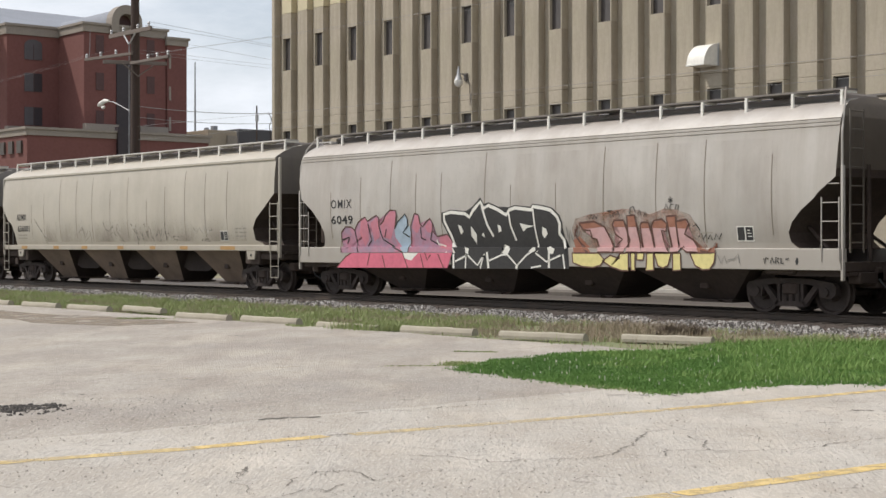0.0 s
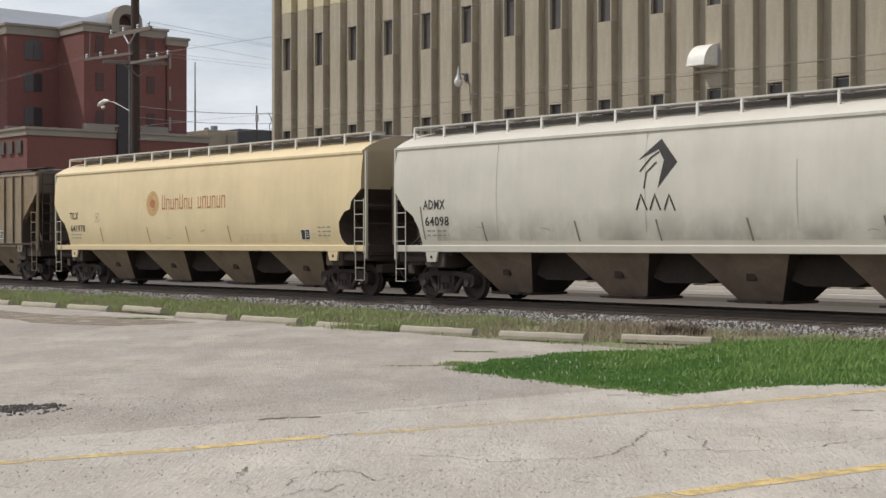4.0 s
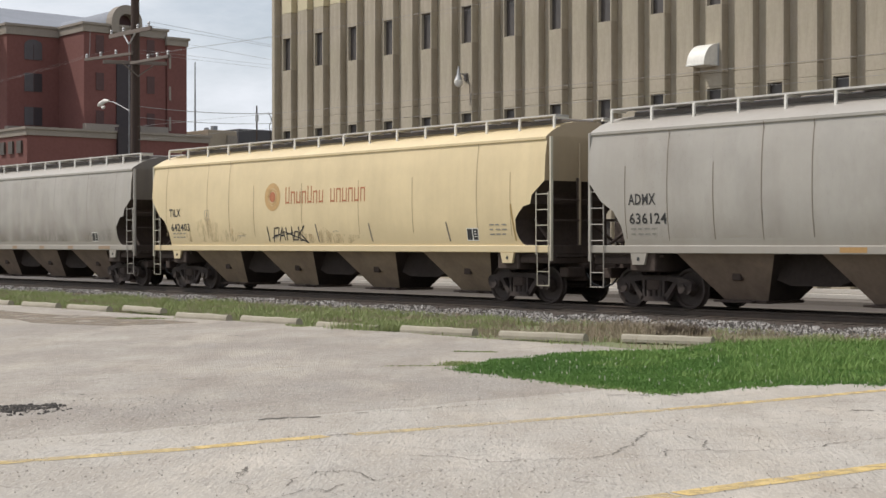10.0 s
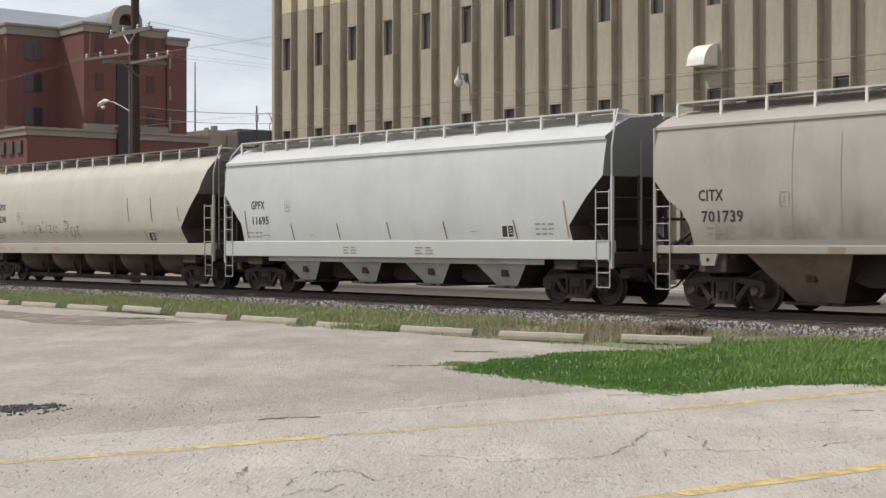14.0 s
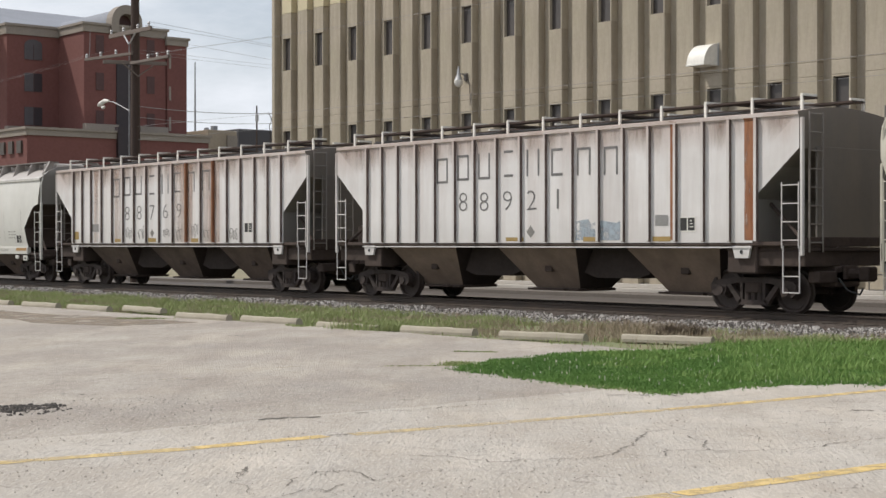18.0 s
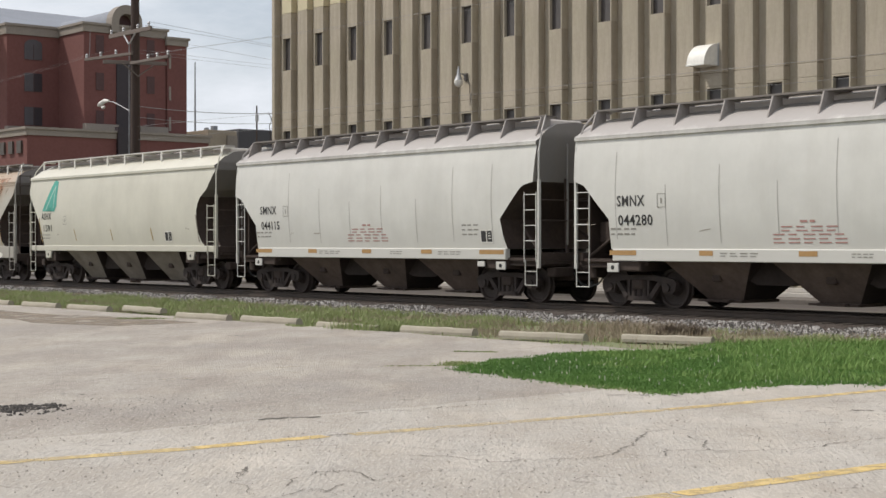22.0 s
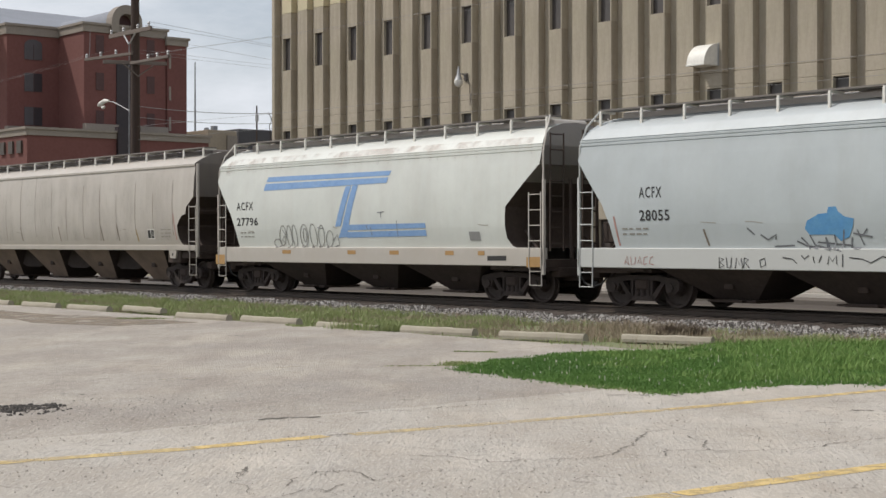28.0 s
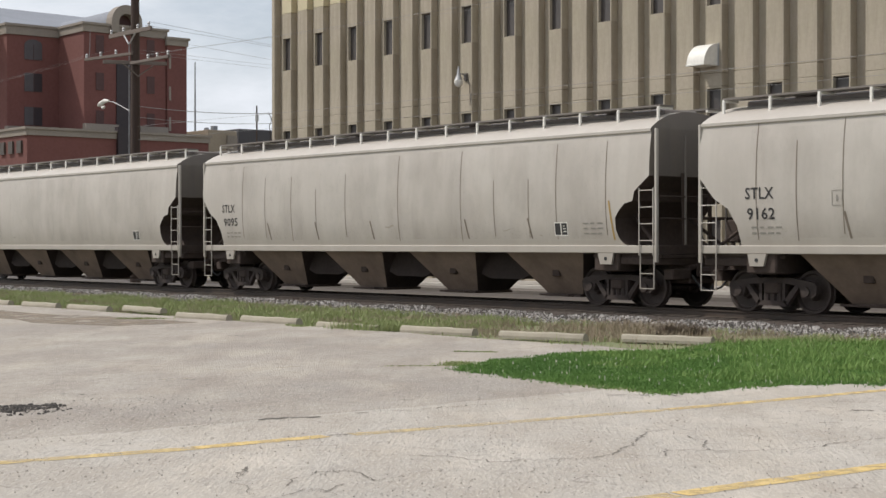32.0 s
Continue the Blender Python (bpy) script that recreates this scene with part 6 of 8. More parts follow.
ticks(c9, (-4.59, -2.26, 0.08, 2.5, 5.24), 1.6, 2.07, SEAMDARK)
ticks(c9, (-7.1,), 1.67, 2.5, SEAMDARK)
ticks(c9, (7.06,), 1.62, 2.51, REDMARK)
lettering(c10, "SSPX", -7.31, -6.48, 2.92)
lettering(c10, "2238", -7.26, -6.48, 2.45)
placard(c10, 5.1, 1.73)
lettering(c10, "Legalize", -5.01, -2.02, 2.04, SPRAY, 0.62)
lettering(c10, "Pot", -1.4, -0.18, 2.03, SPRAY, 0.62)
ticks(c10, (-7.87,), 2.24, 2.65, AMBER)
ticks(c10, (4.74,), 1.59, 1.91, AMBER)
ticks(c10, (7.08,), 2.21, 2.71, AMBER)
ticks(c10, (3.64, 5.26), 2.22, 3.06, SEAMDARK)
placard(c11, 5.09, 1.91)
letter_block(c11, -3.4, 3.39, 0)
letter_block(c11, -2.55, 3.44, 1)
letter_block(c11, -1.73, 3.45, 2)
letter_block(c11, -0.8, 3.48, 3)
letter_block(c11, 0.09, 3.47, 4)
letter_block(c11, 0.97, 3.45, 5)
letter_block(c11, 1.85, 3.43, 6)
letter_block(c11, 2.74, 3.41, 7)
letter_block(c12, -3.5, 3.44, 0)
letter_block(c12, -2.71, 3.48, 1)
letter_block(c12, -1.92, 3.49, 2)
letter_block(c12, -0.98, 3.48, 3)
letter_block(c12, -0.08, 3.49, 4)
letter_block(c12, 0.75, 3.51, 5)
letter_block(c12, 1.61, 3.51, 6)
letter_block(c12, 2.55, 3.53, 7)
lettering(c11, "8", -2.72, -2.38, 2.56, GREYLETTER, 0.48)
lettering(c11, "8", -1.90, -1.56, 2.55, GREYLETTER, 0.48)
lettering(c11, "9", -1.01, -0.67, 2.56, GREYLETTER, 0.48)
lettering(c11, "2", -0.12, 0.22, 2.55, GREYLETTER, 0.48)
lettering(c11, "1", 0.80, 1.14, 2.56, GREYLETTER, 0.48)
lettering(c12, "8", -2.88, -2.54, 2.54, GREYLETTER, 0.48)
lettering(c12, "8", -2.03, -1.69, 2.55, GREYLETTER, 0.48)
lettering(c12, "7", -1.13, -0.79, 2.55, GREYLETTER, 0.48)
lettering(c12, "6", -0.23, 0.11, 2.57, GREYLETTER, 0.48)
lettering(c12, "9", 0.67, 1.01, 2.58, GREYLETTER, 0.48)
placard(c12, 5.07, 1.98)
patch(c12, "yellow_patch", ((-6.82, 1.64), (-6.4, 1.64), (-6.4, 1.92), (-6.82, 1.93)), AMBER)
patch(c12, "yellow_patch", ((-3.63, 1.53), (-3.2, 1.53), (-3.2, 1.66), (-3.63, 1.66)), AMBER)
patch(c12, "yellow_patch", ((-1.23, 1.54), (-0.7, 1.54), (-0.7, 1.67), (-1.23, 1.68)), AMBER)
patch(c12, "yellow_patch", ((1.61, 1.52), (2.12, 1.52), (2.12, 1.66), (1.61, 1.66)), AMBER)
patch(c12, "dark_patch", ((-5.37, 1.92), (-4.84, 1.91), (-4.84, 2.18), (-5.37, 2.19)), BLOT, 0.009)
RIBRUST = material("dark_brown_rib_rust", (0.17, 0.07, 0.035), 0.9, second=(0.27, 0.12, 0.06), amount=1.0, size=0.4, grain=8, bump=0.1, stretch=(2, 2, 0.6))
RUSTPANEL = stained(material("running_panel_rust", (0.30, 0.135, 0.065), 0.9, second=(0.36, 0.19, 0.10), amount=0.9, size=0.5, grain=8, bump=0.05), 0.30, 0.66, (3.5, 3.5, 0.4), 0.75)
RUSTSOFT = stained(material("thin_rust_wash", (0.36, 0.215, 0.14), 0.9, second=(0.42, 0.27, 0.20), amount=0.9, size=0.5, grain=8, bump=0), 0.32, 0.68, (3.0, 3.0, 0.4), 0.55)
for x0_, x1_, mat_ in ((-3.22, -3.03, RUSTPANEL), (-3.62, -3.22, RUSTSOFT), (0.98, 1.33, RUSTPANEL), (0.52, 0.98, RUSTSOFT), (1.41, 1.72, RUSTSOFT), (2.76, 3.01, RUSTPANEL), (2.34, 2.76, RUSTSOFT), (3.09, 3.38, RUSTSOFT), (-5.2, -4.9, RUSTSOFT), (6.0, 6.2, RUSTSOFT)):
    patch(c12, "rust_streak", ((x0_, 1.53), (x1_, 1.53), (x1_, 4.1), (x0_, 4.1)), mat_, 0.0055)
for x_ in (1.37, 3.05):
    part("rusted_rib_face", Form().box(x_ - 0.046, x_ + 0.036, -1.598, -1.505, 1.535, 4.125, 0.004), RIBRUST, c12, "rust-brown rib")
patch(c11, "rust_streak", ((4.58, 1.56), (4.79, 1.56), (4.79, 4.18), (4.58, 4.2)), RUST, 0.0055)
patch(c11, "rust_streak", ((6.68, 1.55), (6.92, 1.55), (6.92, 4.13), (6.68, 4.14)), RUST, 0.0055)
patch(c11, "yellow_patch", ((-0.9, 1.53), (-0.24, 1.53), (-0.24, 1.63), (-0.9, 1.64)), AMBER)
patch(c11, "yellow_patch", ((1.84, 1.52), (2.38, 1.52), (2.38, 1.64), (1.84, 1.64)), AMBER)
patch(c11, "yellow_patch", ((4.05, 1.52), (4.59, 1.52), (4.59, 1.64), (4.05, 1.64)), AMBER)
patch(c11, "dark_patch", ((4.13, 1.89), (4.52, 1.88), (4.52, 2.12), (4.13, 2.13)), BLOT, 0.009)
patch(c11, "blue_smear", ((1.58, 2.01), (2.01, 2.06), (2.1, 1.94), (2.35, 2.03), (2.93, 1.96), (3.15, 2.06), (3.15, 1.56), (1.58, 1.56)), BLUEGREY, 0.0045)
for x0_, x1_, z0_, z1_, n_ in ((-2.84, -2.30, 1.62, 2.06, 3), (-1.98, -1.52, 1.60, 1.98, 2), (-1.70, -1.44, 1.62, 2.12, 1), (-0.22, 0.20, 1.72, 1.98, 3), (0.56, 0.86, 1.58, 2.02, 1), (0.78, 1.02, 1.60, 2.08, 1), (1.56, 2.12, 1.68, 2.16, 3), (2.32, 2.80, 1.62, 1.98, 2), (3.95, 4.45, 1.58, 1.98, 3)):
    wind_ = [2 * math.pi * n_ * k_ / (12 * n_) for k_ in range(12 * n_ + 1)]
    stroke(c12, "tag_stroke", tuple((x0_ + (x1_ - x0_) * w_ / (2 * math.pi * n_) + 0.09 * math.sin(w_), (z0_ + z1_) / 2 + (z1_ - z0_) / 2 * math.cos(w_ + 0.4) * (0.75 + 0.25 * math.sin(w_ * 0.61 + x0_))) for w_ in wind_), 0.024, SCRAWL)
patch(c12, "diamond_mark", ((-0.96, 1.98), (-0.83, 1.85), (-0.96, 1.7), (-1.1, 1.85)), SCRAWL)
patch(c11, "diamond_mark", ((0.01, 1.93), (0.16, 1.77), (0.01, 1.62), (-0.14, 1.77)), SCRAWL)
lettering(c13, "SMNX", -5.45, -4.59, 2.46)
lettering(c13, "044280", -5.43, -4.36, 2.02)
placard(c13, 4.94, 1.67)
seams(c13, (-5.5, -3.96, -2.41, -0.84, 0.64, 2.12, 3.64, 5.21), 1.43, 3.7, SEAMPALE)
sill_marks(c13, ((-5.74, -4.9), (-3.02, -2.63), (-0.34, 0.13), (2.26, 2.7), (4.66, 5.6)), ORANGE)
bars(c13, -0.30, 0.18, (1.94,), 2, 0.05, REDMARK)
bars(c13, -0.80, 0.72, (1.83, 1.75), 4, 0.03, REDMARK)
bars(c13, -1.02, 0.92, (1.67, 1.58, 1.50), 5, 0.03, REDMARK)
for x_, w_ in ((-2.45, 1.1), (0.95, 0.55), (3.0, 1.0)):
    bars(c13, x_, x_ + w_, (1.27, 1.21), 4, 0.022)
lettering(c14, "SMNX", -5.46, -4.57, 2.49)
lettering(c14, "044115", -5.42, -4.44, 2.03)
placard(c14, 4.96, 1.67)
seams(c14, (-3.93, -2.35, -0.87, 0.6, 2.14, 3.66, 5.2), 1.43, 3.58, SEAMPALE)
sill_marks(c14, ((-5.77, -4.9), (-2.97, -2.54), (-0.34, 0.09), (2.3, 2.76), (4.68, 5.61)), ORANGE)
bars(c14, -0.30, 0.18, (2.00,), 2, 0.05, REDMARK)
bars(c14, -0.80, 0.72, (1.89, 1.81), 4, 0.03, REDMARK)
bars(c14, -1.02, 0.92, (1.73, 1.64, 1.56), 5, 0.03, REDMARK)
for x_, w_ in ((-2.45, 1.1), (0.95, 0.55), (3.0, 1.0)):
    bars(c14, x_, x_ + w_, (1.27, 1.21), 4, 0.022)
for car_ in (c13, c14):
    for x0_, x1_, z0_, z1_ in ((-5.82, -5.46, 0.82, 1.03), (5.32, 5.67, 0.83, 1.03), (4.60, 4.88, 0.90, 1.03)):
        pad_ = part("jacking_pad", Form().box(x0_, x1_, -1.50, -1.46, z0_, z1_, 0.008), OFFWHITE, car_, "small white jacking pad")
        if x1_ - x0_ > 0.3:
            part("pad_hole", Form().tube([((x0_ + x1_) / 2, -1.497, 0.93), ((x0_ + x1_) / 2, -1.512, 0.93)], 0.05, 8), CABLE, pad_)
part("oval_plate", laid(c16, Form().add([(6.03 + 0.33 * math.cos(a_ * 0.3927), 0, 1.04 + 0.12 * math.sin(a_ * 0.3927)) for a_ in range(16)], [tuple(range(16))]), 0.008), WHITE, c16, "white oval on the sill")
bars(c16, 5.88, 6.2, (1.05,), 3, 0.09)
lettering(c15, "ASHX", -5.72, -4.89, 2.52)
lettering(c15, "1591", -5.57, -4.89, 2.07)
placard(c15, 3.83, 1.73)
patch(c15, "emblem", ((-5.65, 2.72), (-4.76, 3.82), (-4.58, 3.88), (-4.41, 3.79), (-4.45, 2.89), (-4.64, 2.69), (-4.92, 2.70), (-4.98, 2.93), (-5.20, 2.71)), GREENMARK)
stroke(c15, "emblem_line", ((-5.34, 2.76), (-4.93, 3.24), (-4.58, 3.65)), 0.05, PALEGREEN, 0.010)
stroke(c15, "emblem_line", ((-4.58, 3.65), (-4.64, 3.26), (-4.71, 2.85)), 0.05, PALEGREEN, 0.010)
ticks(c15, (-2.93, -0.11, 2.77), 1.6, 2.01, AMBER)
ticks(c15, (5.79,), 1.54, 2.43, SEAMDARK)
ticks(c15, (-5.79,), 1.55, 2.45, AMBER)
lettering(c16, "ACFX", -5.46, -4.75, 2.94)
lettering(c16, "28017", -5.46, -4.63, 2.28)
placard(c16, 3.8, 1.85)
ticks(c16, (-6.11,), 1.43, 2.29, SEAMDARK)
ticks(c16, (-3.51, 0.04, 3.57), 1.43, 1.81, AMBER)
ticks(c16, (6.16,), 1.44, 2.3, AMBER)
lettering(c17, "ACFX", -5.53, -4.85, 2.64)
lettering(c17, "28055", -5.53, -4.62, 2.12)
placard(c17, 3.78, 1.8)
ticks(c17, (-3.54,), 1.43, 1.8, SEAMDARK)
ticks(c17, (1.28, 3.41), 1.44, 1.83, REDMARK)
ticks(c17, (6.01,), 1.44, 2.21, REDMARK)
ticks(c17, (-6.22,), 1.43, 2.11, REDMARK)
patch(c17, "blue_patch", ((-0.95, 1.78), (-0.88, 1.95), (-0.59, 2.08), (-0.37, 2.1), (-0.34, 2.22), (-0.16, 2.23), (-0.11, 2.13), (0.05, 2.02), (0.26, 1.98), (0.22, 1.81), (0.12, 1.61), (-0.09, 1.53), (-0.23, 1.66), (-0.52, 1.66), (-0.84, 1.66)), BLUEPATCH)
stroke(c17, "tag_stroke", ((-1.17, 1.53), (-0.95, 1.44), (-0.59, 1.38)), 0.035, SPLAT)
stroke(c17, "tag_stroke", ((-0.84, 1.66), (-0.73, 1.45), (-0.3, 1.35)), 0.035, SPLAT)
stroke(c17, "tag_stroke", ((-0.45, 1.61), (-0.37, 1.4), (-0.09, 1.35)), 0.035, SPLAT)
stroke(c17, "tag_stroke", ((-0.23, 1.66), (-0.2, 1.35)), 0.035, SPLAT)
stroke(c17, "tag_stroke", ((0.01, 1.76), (-0.06, 1.32)), 0.035, SPLAT)
stroke(c17, "tag_stroke", ((0.19, 1.61), (0.15, 1.4), (0.39, 1.38)), 0.035, SPLAT)
stroke(c17, "tag_stroke", ((0.32, 1.76), (0.46, 1.45)), 0.035, SPLAT)
stroke(c17, "tag_stroke", ((0.22, 1.69), (0.67, 1.61)), 0.035, SPLAT)
stroke(c17, "tag_stroke", ((0.56, 1.78), (0.46, 1.66)), 0.035, SPLAT)
stroke(c17, "tag_stroke", ((-0.66, 1.51), (0.19, 1.44)), 0.035, SPLAT)
stroke(c17, "tag_stroke", ((-1.06, 1.61), (-0.8, 1.37)), 0.035, SPLAT)
stroke(c17, "tag_stroke", ((-2.45, 1.81), (-2.26, 1.67)), 0.035, SPLAT)
stroke(c17, "tag_stroke", ((-2.1, 1.67), (-1.91, 1.56), (-1.69, 1.67), (-1.72, 1.56)), 0.035, SPLAT)
stroke(c17, "tag_stroke", ((-1.76, 1.42), (-1.24, 1.44)), 0.035, SPLAT)
stroke(c17, "tag_stroke", ((1.13, 1.5), (1.33, 1.45)), 0.035, SPLAT)
stroke(c17, "tag_stroke", ((1.56, 2.25), (1.59, 1.88)), 0.035, SPLAT)
stroke(c17, "tag_stroke", ((3.01, 2.02), (2.99, 1.91)), 0.035, SPLAT)
stroke(c17, "tag_stroke", ((3.31, 1.41), (3.46, 1.6)), 0.035, SPLAT)
stroke(c17, "tag_stroke", ((2.2, 1.58), (2.42, 1.77)), 0.022, SCRAWL)
stroke(c17, "tag_stroke", ((2.3, 1.6), (2.48, 1.65), (2.52, 1.55), (2.67, 1.65), (2.61, 1.55), (2.79, 1.62), (2.86, 1.55), (2.92, 1.77)), 0.022, SCRAWL)
stroke(c17, "tag_stroke", ((2.92, 1.55), (3.04, 1.65), (3.1, 1.56), (3.25, 1.65)), 0.022, SCRAWL)
stroke(c17, "tag_stroke", ((4.19, 1.9), (4.33, 1.74), (4.42, 2.06), (4.48, 1.78), (4.56, 1.97), (4.59, 1.66), (4.73, 1.8), (4.79, 1.66)), 0.022, SCRAWL)
stroke(c17, "sill_tag", ((-2.76, 0.96), (-2.72, 1.18), (-2.64, 1.02), (-2.59, 1.17), (-2.56, 0.96)), 0.022, BLACK)
stroke(c17, "sill_tag", ((-2.53, 0.96), (-2.51, 1.18), (-2.4, 1.14), (-2.48, 1.07), (-2.37, 0.96)), 0.022, BLACK)
stroke(c17, "sill_tag", ((-2.1, 1.13), (-2.07, 0.98), (-1.94, 1.03), (-1.97, 1.17), (-2.1, 1.13)), 0.022, BLACK)
stroke(c17, "sill_tag", ((-1.5, 1.19), (-1.24, 1.16), (-1.13, 1.06)), 0.022, BLACK)
stroke(c17, "sill_tag", ((-1.02, 1.24), (-0.95, 1.16), (-0.84, 1.24)), 0.022, BLACK)
stroke(c17, "sill_tag", ((-0.73, 1.22), (-0.7, 1.09)), 0.022, BLACK)
stroke(c17, "sill_tag", ((-0.59, 1.09), (-0.52, 1.24)), 0.022, BLACK)
stroke(c17, "sill_tag", ((-0.37, 1.06), (-0.34, 1.22), (-0.25, 1.12), (-0.16, 1.24), (-0.15, 1.06)), 0.022, BLACK)
stroke(c17, "sill_tag", ((-0.01, 1.27), (-0.01, 1.01)), 0.022, BLACK)
stroke(c17, "sill_tag", ((0.15, 1.2), (0.46, 1.17), (0.66, 1.1), (0.93, 1.23), (1.2, 1.15)), 0.022, BLACK)
stroke(c17, "sill_tag", ((1.33, 1.2), (1.36, 1.1)), 0.022, BLACK)
stroke(c17, "sill_tag", ((3.7, 1.22), (3.73, 0.93)), 0.026, REDMARK)
stroke(c17, "sill_tag", ((3.64, 1.07), (5.09, 1.11)), 0.026, REDMARK)
stroke(c17, "sill_tag", ((3.9, 1.22), (3.81, 1.08), (3.99, 0.94), (4.13, 0.94)), 0.026, REDMARK)
stroke(c17, "sill_tag", ((4.25, 0.94), (4.31, 1.22), (4.45, 1.22), (4.45, 0.94)), 0.026, REDMARK)
stroke(c17, "sill_tag", ((4.48, 1.22), (4.67, 1.22), (4.48, 0.94), (4.67, 0.95)), 0.026, REDMARK)
stroke(c17, "sill_tag", ((4.79, 0.95), (4.79, 1.2), (4.92, 1.09), (5.06, 1.22), (5.06, 0.93)), 0.026, REDMARK)
stroke(c17, "sill_tag", ((5.12, 1.02), (5.42, 1.05)), 0.06, SCRAWL)
lettering(c18, "ACFX", -6.34, -5.4, 2.64)
lettering(c18, "27796", -6.34, -5.15, 2.16)
patch(c18, "placard_patch", ((4.74, 1.79), (5.16, 1.79), (5.18, 1.56), (4.76, 1.56)), BLOT, 0.009)
sill_marks(c18, ((-3.84, -3.39), (-0.53, -0.14), (1.42, 1.83), (3.8, 4.15), (5.11, 5.37)), ORANGE)
patch(c18, "orange_end", ((-7.64, 0.84), (-7.1, 0.84), (-7.1, 1.14), (-7.64, 1.14)), ORANGE)
patch(c18, "orange_end", ((6.94, 0.9), (7.45, 0.91), (7.45, 1.16), (6.94, 1.15)), ORANGE)
patch(c18, "sill_plate", ((5.48, 1.05), (6.2, 1.06), (6.2, 1.18), (5.48, 1.17)), BLACK)
patch(c18, "emblem_stripe", ((-4.61, 3.5), (1.5, 3.48), (1.4, 3.35), (-4.7, 3.35)), BLUEMARK)
patch(c18, "emblem_stripe", ((-4.73, 3.3), (1.38, 3.3), (1.3, 3.15), (-4.83, 3.09)), BLUEMARK)
patch(c18, "emblem_stripe", ((-0.59, 3.11), (-0.32, 3.12), (-0.84, 1.99), (-1.12, 1.96)), BLUEMARK)
patch(c18, "emblem_stripe", ((-0.27, 3.12), (0.0, 3.13), (-0.59, 1.67), (-1.01, 1.65), (-0.76, 1.99)), BLUEMARK)
patch(c18, "emblem_stripe", ((-0.54, 2.02), (2.98, 2.03), (3.0, 1.9), (-0.57, 1.86)), BLUEMARK)
patch(c18, "emblem_stripe", ((-0.57, 1.81), (3.0, 1.85), (3.0, 1.69), (-0.59, 1.65)), BLUEMARK)
for x_, z_, w_, h_, tilt_ in ((-3.85, 1.72, 0.17, 0.30, 0.15), (-3.50, 1.70, 0.13, 0.33, 0.0), (-3.22, 1.70, 0.12, 0.34, -0.05), (-2.72, 1.72, 0.20, 0.33, 0.05), (-2.68, 1.74, 0.09, 0.20, 0.05), (-2.25, 1.72, 0.17, 0.34, -0.05), (-1.85, 1.70, 0.15, 0.32, 0.1), (-1.45, 1.62, 0.17, 0.24, 0.2), (-4.15, 1.50, 0.20, 0.12, 0.0)):
    stroke(c18, "tag_stroke", tuple((x_ + w_ * math.cos(k_ * 0.4488) + tilt_ * math.sin(k_ * 0.4488) * h_, z_ + h_ * math.sin(k_ * 0.4488)) for k_ in range(15)), 0.026, SCRAWL)
for path_ in (((-3.85, 1.9), (-3.7, 1.75), (-3.9, 1.6), (-3.72, 1.48)), ((-1.30, 1.55), (-1.05, 1.75), (-1.0, 1.45), (-1.25, 1.38)), ((0.35, 2.0), (0.42, 1.88)), ((0.9, 2.34), (1.2, 2.36)), ((1.05, 2.34), (1.06, 2.2)), ((1.75, 2.12), (1.77, 1.66)), ((0.55, 1.95), (0.60, 1.72)), ((-2.0, 1.95), (-1.7, 1.92))):
    stroke(c18, "tag_stroke", path_, 0.022, SPLAT)
lettering(c19, "STLX", -8.52, -7.77, 2.54)
lettering(c19, "9162", -8.48, -7.75, 2.11)
placard(c19, 6.81, 1.81)
seams(c19, (-8.23, -7.19, -6.04, -4.78, -3.44, -2.14, -0.73, 0.5, 1.86, 3.15, 4.4, 5.77, 7.01, 8.32), 1.54, 4.1)
ticks(c19, (-5.89, -3.35, -0.05, 3.33, 4.54), 1.58, 2.13, SEAMDARK)
ticks(c19, (5.9,), 1.56, 1.99, AMBER)
ticks(c19, (8.49,), 1.61, 2.47, REDMARK)
lettering(c20, "STLX", -8.59, -7.85, 2.58)
lettering(c20, "9095", -8.52, -7.72, 2.16)
placard(c20, 6.75, 1.83)
seams(c20, (-7.42, -6.15, -4.74, -3.46, -2.01, 0.42, 3.05, 4.35, 5.63, 6.61, 8.28), 1.51, 3.97)
ticks(c20, (-5.9, -3.4, -0.73, 3.32, 5.71), 1.6, 2.11, SEAMDARK)
ticks(c20, (8.5,), 1.57, 2.48, AMBER)
placard(c21, 6.89, 1.77)
bars(c9, -2.12, -1.39, (1.38, 1.3, 1.22), 2, 0.035, PALETEXT)
bars(c9, 1.15, 2.03, (1.38, 1.3, 1.22), 2, 0.035, PALETEXT)
bars(c10, -7.09, -6.71, (1.33, 1.26), 3, 0.035, REDMARK)
bars(c10, -6.17, -5.79, (1.33, 1.26), 3, 0.035, REDMARK)
bars(c10, -4.17, -3.59, (1.33, 1.26), 3, 0.035, REDMARK)
bars(c10, -2.35, -1.88, (1.33, 1.26), 3, 0.035, REDMARK)
stroke(c16, "sill_tag", ((-5.17, 1.18), (-5.12, 0.95), (-4.98, 1.0), (-4.99, 1.17)), 0.022, BLACK)
stroke(c16, "sill_tag", ((-4.72, 1.16), (-4.85, 1.19), (-4.91, 0.97), (-4.71, 0.97)), 0.022, BLACK)
stroke(c16, "sill_tag", ((-4.45, 1.19), (-4.58, 1.21), (-4.63, 1.0), (-4.43, 1.01)), 0.022, BLACK)
stroke(c16, "sill_tag", ((-4.35, 1.21), (-4.26, 1.09), (-4.15, 1.2), (-4.23, 1.09), (-4.26, 0.97)), 0.022, BLACK)
stroke(c16, "sill_tag", ((-3.93, 1.21), (-4.06, 1.14), (-3.93, 1.04), (-4.04, 0.95)), 0.022, BLACK)
